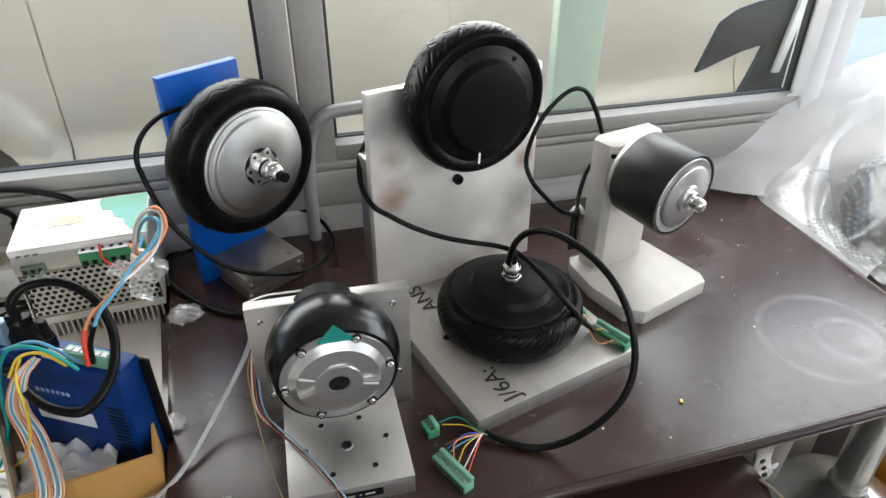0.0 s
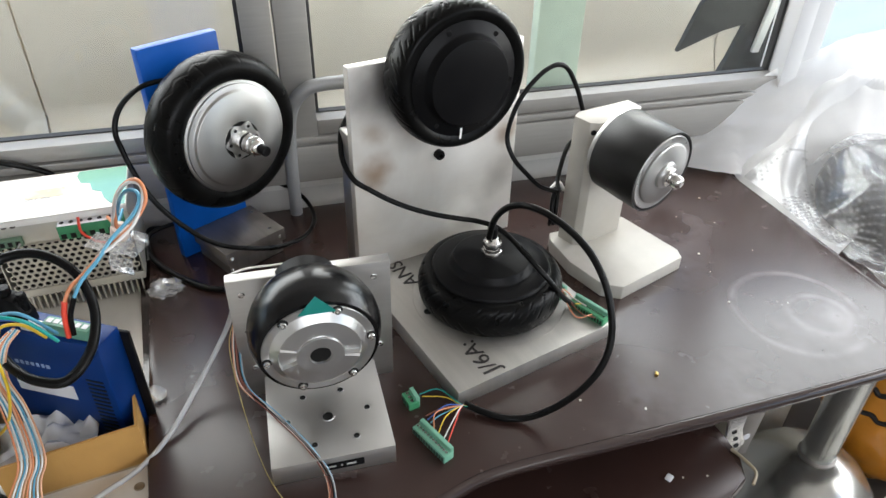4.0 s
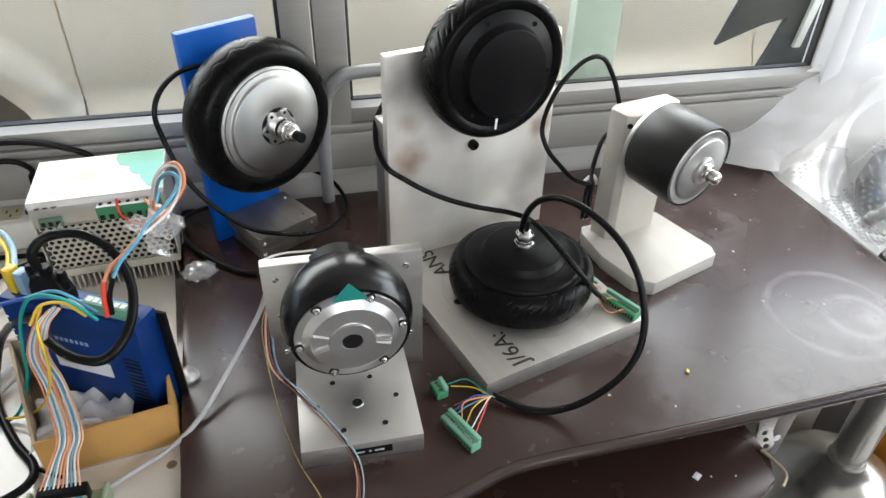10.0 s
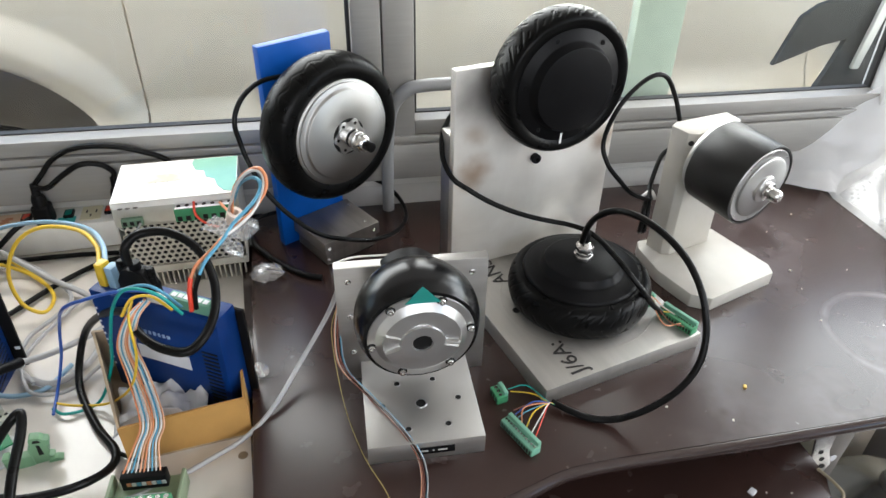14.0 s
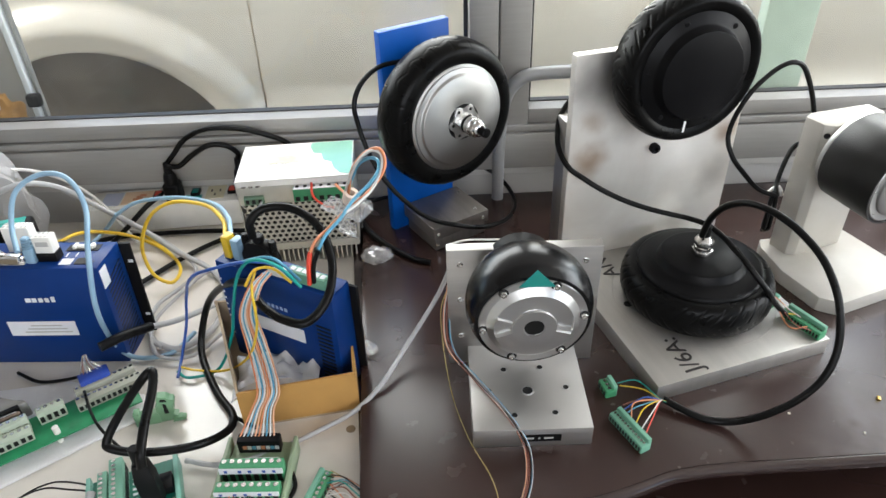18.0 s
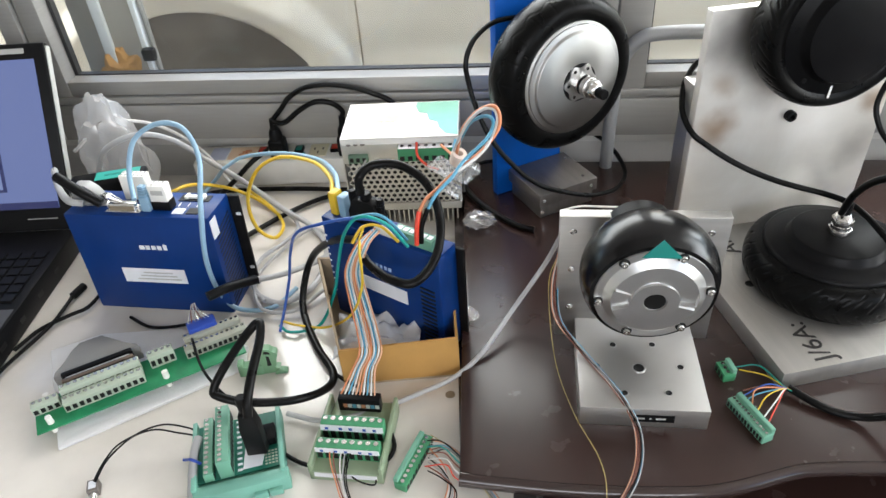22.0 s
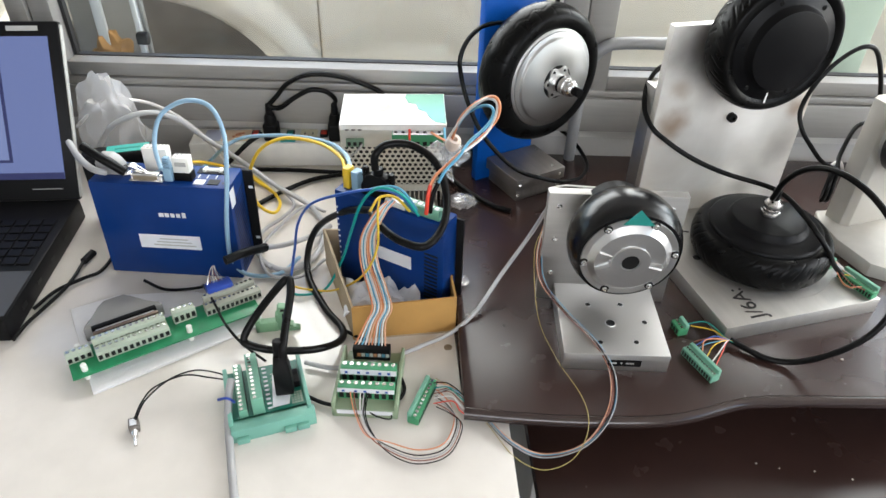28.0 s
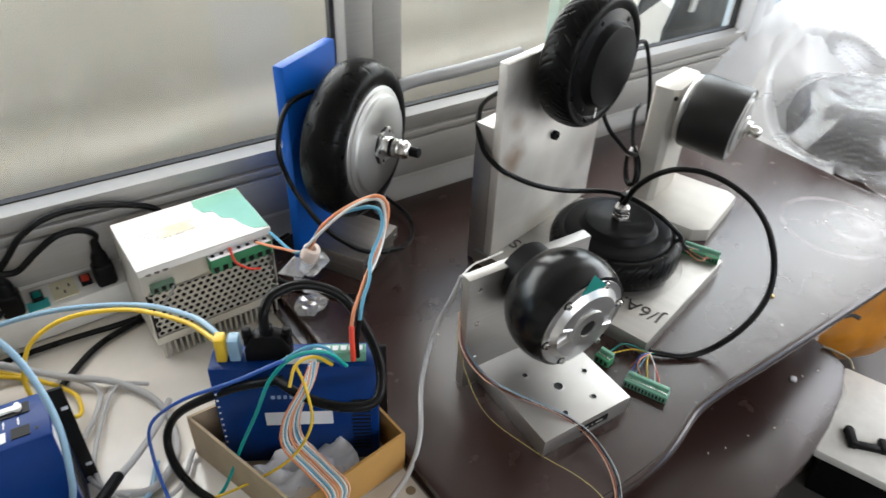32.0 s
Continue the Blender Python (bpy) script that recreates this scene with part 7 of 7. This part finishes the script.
def bubble_wrap():
    """A sheet of bubbles laid over the packed wheel."""
    t = thing("bubble_wrap", "clear bubble wrap laid over the packed wheel", "bubble wrap")
    cx, cy = WHEEL_AT

    def top(x, y):
        d = math.hypot(x - cx, y - cy)
        k = max(0.0, min(1.0, (d - 0.105) / 0.075))
        return 0.832 - 0.095 * k * k * (3 - 2 * k) + 0.007 * noise.noise(Vector((x * 14, y * 14, 8))) + 0.008 * (1 - abs(noise.noise(Vector((x * 20, y * 16, 2))))) ** 4 - 0.03 * (x - cx)

    grid = []
    for i in range(71):
        grid.append([])
        for j in range(71):
            x, y = cx - 0.195 + 0.44 * i / 70, cy - 0.34 + 0.50 * j / 70
            grid[-1].append((x, y, max(top(x, y), wrap_height(x, y) + 0.003)))
    part("sheet", sheet_from(grid), BUBBLE, t, smooth=80)
    bm = bmesh.new()
    for i in range(50):
        for j in range(64):
            r = 0.0030 + 0.0009 * noise.noise(Vector((i * 0.9, j * 0.9, 5)))
            x, y = cx - 0.19 + 0.0086 * (i + 0.5 * (j % 2)) + 0.006 * noise.noise(Vector((i * 0.11, j * 0.11, 1))), cy - 0.335 + 0.0076 * j + 0.006 * noise.noise(Vector((i * 0.13, j * 0.13, 9)))
            if noise.noise(Vector((x * 12, y * 12, 3))) > 0.12:
                continue
            z = max(top(x, y), wrap_height(x, y) + 0.003)
            rings = [[bm.verts.new((x + r * c * math.cos(a), y + r * c * math.sin(a), z + 0.0024 * s)) for a in (math.pi / 4 * k for k in range(8))] for c, s in ((1.0, 0.0), (0.86, 0.6), (0.45, 0.95))]
            for a, b in zip(rings, rings[1:]):
                for k in range(8):
                    bm.faces.new((a[k], a[(k + 1) % 8], b[(k + 1) % 8], b[k]))
            bm.faces.new(rings[-1])
    part("bubble_layer", bm, BUBBLE, t, smooth=80)["kind"] = "stuff"


bubble_wrap()

# film bunched up against the window corner
crest = ((0.785, 0.79), (0.807, 0.817), (0.895, 0.883), (0.985, 0.936), (1.097, 0.965), (1.25, 0.985), (1.60, 1.0))


def crest_height(x):
    for (a, p), (b, q) in zip(crest, crest[1:]):
        if x <= b:
            return p + (q - p) * (x - a) / (b - a)
    return crest[-1][1]


bunch = []
for i in range(61):
    bunch.append([])
    for j in range(31):
        u, v = i / 60, j / 30
        x = 0.785 + 0.80 * u
        z0 = 0.756 if x < 0.87 else 0.735
        z = z0 + (crest_height(x) - z0) * v
        y = 0.935 - 0.05 * u - (0.03 + 0.16 * min(1.0, u * 3)) * (1 - v) ** 1.3 + 0.010 * noise.noise(Vector((u * 9, v * 4, 9))) + 0.0025 * noise.noise(Vector((u * 26, v * 12, 5)))
        bunch[-1].append((x, y, z + 0.004 * noise.noise(Vector((u * 30, v * 3, 1)))))
solo("plastic_sheet", sheet_from(bunch), FILM, "milky plastic sheet bunched against the window corner", "plastic sheet", smooth=80)


def crumple(name, c, r, seed, label, mat=None, flat=0.6, category="plastic bag", smooth=25):
    """A small crumpled clear bag."""
    bm = bmesh.new()
    bmesh.ops.create_icosphere(bm, subdivisions=4, radius=1)
    for v in bm.verts:
        d = 1 + 0.35 * noise.noise(v.co * 2.2 + Vector((seed, 0, 0))) + 0.22 * abs(noise.noise(v.co * 5.5 + Vector((0, seed, 0))))
        v.co = Vector((v.co.x * r[0] * d, v.co.y * r[1] * d, max(-0.85, v.co.z * d) * r[2]))
    solo(name, bm, mat or BAG, label, category, Matrix.Translation(Vector(c) + Vector((0, 0, r[2] * 0.85))), smooth=smooth)


crumple("plastic_bag", (-0.114, 0.812, 0.7505), (0.021, 0.017, 0.008), 14, "clear plastic scrap beside the power supply")
crumple("plastic_bag", (-0.128, 0.617, 0.7505), (0.010, 0.012, 0.004), 8, "scrap of clear film at the desk edge")
crumple("plastic_bag", (-0.700, 0.958, TOP), (0.050, 0.026, 0.088), 5, "crumpled milky plastic bag behind the large drive", MILKY, smooth=30)


def orange_sack():
    """A full sack on the floor with three rows of marker writing too rough to read."""
    def skin(az, el, lift=0.0):
        d = Vector((math.cos(el) * math.cos(az), math.cos(el) * math.sin(az), math.sin(el)))
        k = 1 + 0.10 * noise.noise(d * 1.7 + Vector((3, 0, 0))) + 0.07 * abs(noise.noise(d * 4.2)) + 0.03 * abs(noise.noise(d * 9.0)) + lift
        return Vector((0.20 * d.x * k, 0.17 * d.y * k, 0.20 + 0.20 * max(-1.0, d.z * k)))

    bag = thing("orange_sack", "full orange plastic sack with black marker writing on the floor", "sack", pose(*SACK_AT, 0))
    bm = sheet_from([[skin(2 * math.pi * i / 72, -math.pi / 2 + math.pi * j / 36) for j in range(37)] for i in range(73)])
    bmesh.ops.remove_doubles(bm, verts=bm.verts[:], dist=1e-5)
    part("bag", bm, material("orange_film", (0.60, 0.24, 0.025), 0.3, vary=0.15, scale=12, second=(0.42, 0.15, 0.02), second_scale=7), bag, smooth=70)
    for el, spans in ((0.75, ((3.20, 3.45), (3.55, 3.95))), (0.48, ((3.15, 3.65), (3.75, 3.95))), (0.20, ((3.25, 3.90),))):
        for a, b in spans:
            part("bar", tube([skin(a + (b - a) * k / 6, el + 0.03 * (k % 2), 0.004) for k in range(7)], 0.006, 6, 3), MARKER, bag, "black marker stroke")


SACK_AT = (1.37, 0.66)
orange_sack()
crate = thing("board_on_block", "white board on an added low black block beside the desk", "crate", pose(0.857, 0.409, 0, 0, 0, 18))
# black block added to fill the dark below the board
part("body", box(0.28, 0.32, 0.125, 0.004, (0.16, -0.18, 0)), BLACK, crate)
part("board", box(0.31, 0.36, 0.022, 0.003, (0.155, -0.18, 0.126)), WHITE_PLASTIC, crate, "white laminated board")
brk = thing("clamp", "small black clamp lying on the white board", "clamp", pose(0.955, 0.345, 0.148, 0, 0, 40))
part("bar", box(0.016, 0.075, 0.012, 0.002), BLACK, brk)
part("jaw", box(0.045, 0.016, 0.020, 0.002, (0.012, 0.034, 0)), BLACK, brk)
part("jaw", box(0.035, 0.016, 0.016, 0.002, (0.008, -0.032, 0)), BLACK, brk)
part("knob", rod(0.010, 0.016, (0.036, 0.034, 0), 16, 0.002), BLACK, brk)

# clear plug cover and cap on the supply wires
cov = thing("terminal_cover", "clear plastic cover with two flaps hanging on the supply wires", "plastic cover", pose(-0.150, 0.752, 0.868, 25, 40, 20))
part("shell", box(0.044, 0.002, 0.028, 0.0006, (-0.014, 0, -0.004)), BAG, cov)
part("shell", box(0.030, 0.024, 0.002, 0.0006, (0.010, -0.013, -0.006)), BAG, cov)
part("shell", box(0.022, 0.018, 0.032, 0.004, (0.014, 0.004, 0.002)), BAG, cov)
part("rivet", rod(0.0018, 0.001, (0.012, -0.012, -0.002), 10), GREY, cov)
cap = solo("wire_cap", lathe([(0.0045, 0), (0.0085, 0), (0.0105, 0.003), (0.0105, 0.016), (0.0090, 0.019), (0.0045, 0.019)], 20, True), plain("peach_cap", (0.74, 0.62, 0.54), 0.35), "pale peach ring holding the supply wires", "wire cap", pose(-0.139, 0.747, 0.891, 20, 14))

# parts behind the large drive
ad = thing("adapter", "black mains adapter with a teal label behind the large drive", "adapter", rot(-0.635, 0.815, TOP, 14))
part("body", box(0.105, 0.034, 0.122, 0.006, seg=3), BLACK, ad)
part("label", box(0.060, 0.022, 0.0006, 0, (0.014, 0, 0.122)), plain("teal_label", (0.02, 0.34, 0.28), 0.4), ad, "teal printed label")
part("print", box(0.036, 0.004, 0.0004, 0, (0.014, 0, 0.1226)), TEAL, ad)
part("cord", tube([(0.050, 0.0, 0.06), (0.066, 0.0, 0.075), (0.085, 0.0, 0.070), (0.088, 0.0, 0.045), (0.075, 0.004, 0.02), (0.06, 0.01, 0.005)], 0.0032, 8, 5), CABLE_BLACK, ad, "black cord")

solo("jack_plug", moved(rod(0.0055, 0.024, bevel=0.001), pose(0, 0, 0, 0, 90)), BLACK, "black jack plug lying beside the laptop", "plug", rot(-0.673, 0.690, TOP + 0.006, 75))

# crumbs and chips on the desk
chip_mat = plain("pale_chip", (0.62, 0.58, 0.5), 0.7)
for k in range(26):
    x, y = random.uniform(-0.10, 0.82), random.uniform(0.42, 0.88)
    if 0.10 < x < 0.47 and y > 0.48 or -0.04 < x < 0.16 and 0.44 < y < 0.61 or 0.42 < x < 0.62 and y > 0.60 or x < 0.10 and y > 0.79:
        continue
    s = random.uniform(0.0006, 0.0016)
    solo("crumb", box(s * 2, s * 1.4, s, 0, (0, 0, 0)), chip_mat, "pale crumb of swarf on the desk", "crumb", rot(x, y, 0.75, random.uniform(0, 180)), "crumbs on the desk")
solo("brass_chip", box(0.006, 0.004, 0.003, 0.0006), COPPER, "small brass chip on the dark desk", "chip", rot(0.447, 0.470, 0.75, 60))
for k in range(7):
    sz = random.uniform(0.0006, 0.0012)
    solo("crumb", box(sz * 2, sz * 1.4, sz, 0), chip_mat, "pale crumb on the keyboard tray", "crumb", rot(random.uniform(0.08, 0.52), random.uniform(0.325, 0.395), 0.652, random.uniform(0, 180)), "crumbs on the desk")
solo("foil_scrap", box(0.010, 0.008, 0.003, 0.001), LABEL, "scrap of foil on the keyboard tray", "scrap", rot(0.437, 0.392, 0.652, 30))

# outside, at the left end of the pane
stay = thing("window_stay", "grey panel, steel stay and clamp outside the window", "bracket", WIN)
part("panel", box(0.122, 0.004, 0.40, 0.001, (-0.760, 0.112, 0.805)), material("smoked_panel", (0.34, 0.315, 0.285), 0.4, vary=0.06, scale=9), stay, "dull grey-brown panel")
part("bar", box(0.018, 0.008, 0.38, 0.001, (-0.768, 0.106, 0.815)), WIN_PALE, stay)
part("bar", box(0.009, 0.014, 0.34, 0.001, (-0.702, 0.112, 0.835)), WIN_PALE, stay)
part("bar", box(0.006, 0.010, 0.34, 0.001, (-0.692, 0.118, 0.835)), WIN_ALU, stay)
part("clamp", box(0.022, 0.018, 0.022, 0.004, (-0.694, 0.100, 0.885)), BLACK, stay)
crumple("foam_lump", (-0.752, 1.175, 0.801), (0.046, 0.024, 0.056), 21, "rust-orange lump of foam on the outer sill", material("rust_foam", (0.48, 0.26, 0.10), 0.8, vary=0.25, scale=40), category="foam")


def blue_grey_form():
    """A rounded blue-grey body, added for an unclear shape, standing before the cream car."""
    c = thing("blue_grey_form", "rounded blue-grey body added for an unclear shape outside the window", "cover")
    for k, (r, z, mat) in enumerate(((0.30, 0.36, material("blue_grey_skin", (0.50, 0.58, 0.64), 0.4, vary=0.06, scale=6)), (0.315, 0.30, WHITE_PLASTIC))):
        bm = lathe([(0, 0.0), (r * 0.8, 0.0), (r * 0.95, 0.04), (r, 0.12), (r, 1.2), (0, 1.2)], 40)
        part(("cover", "lower_cover")[k], moved(bm, pose(1.95 - 0.02 * k, 1.90, z, 0, 90)), mat, c)
    part("base", box(1.1, 0.5, 0.5, 0.03, (2.55, 1.90, -0.22)), WHITE_PLASTIC, c)

blue_grey_form()
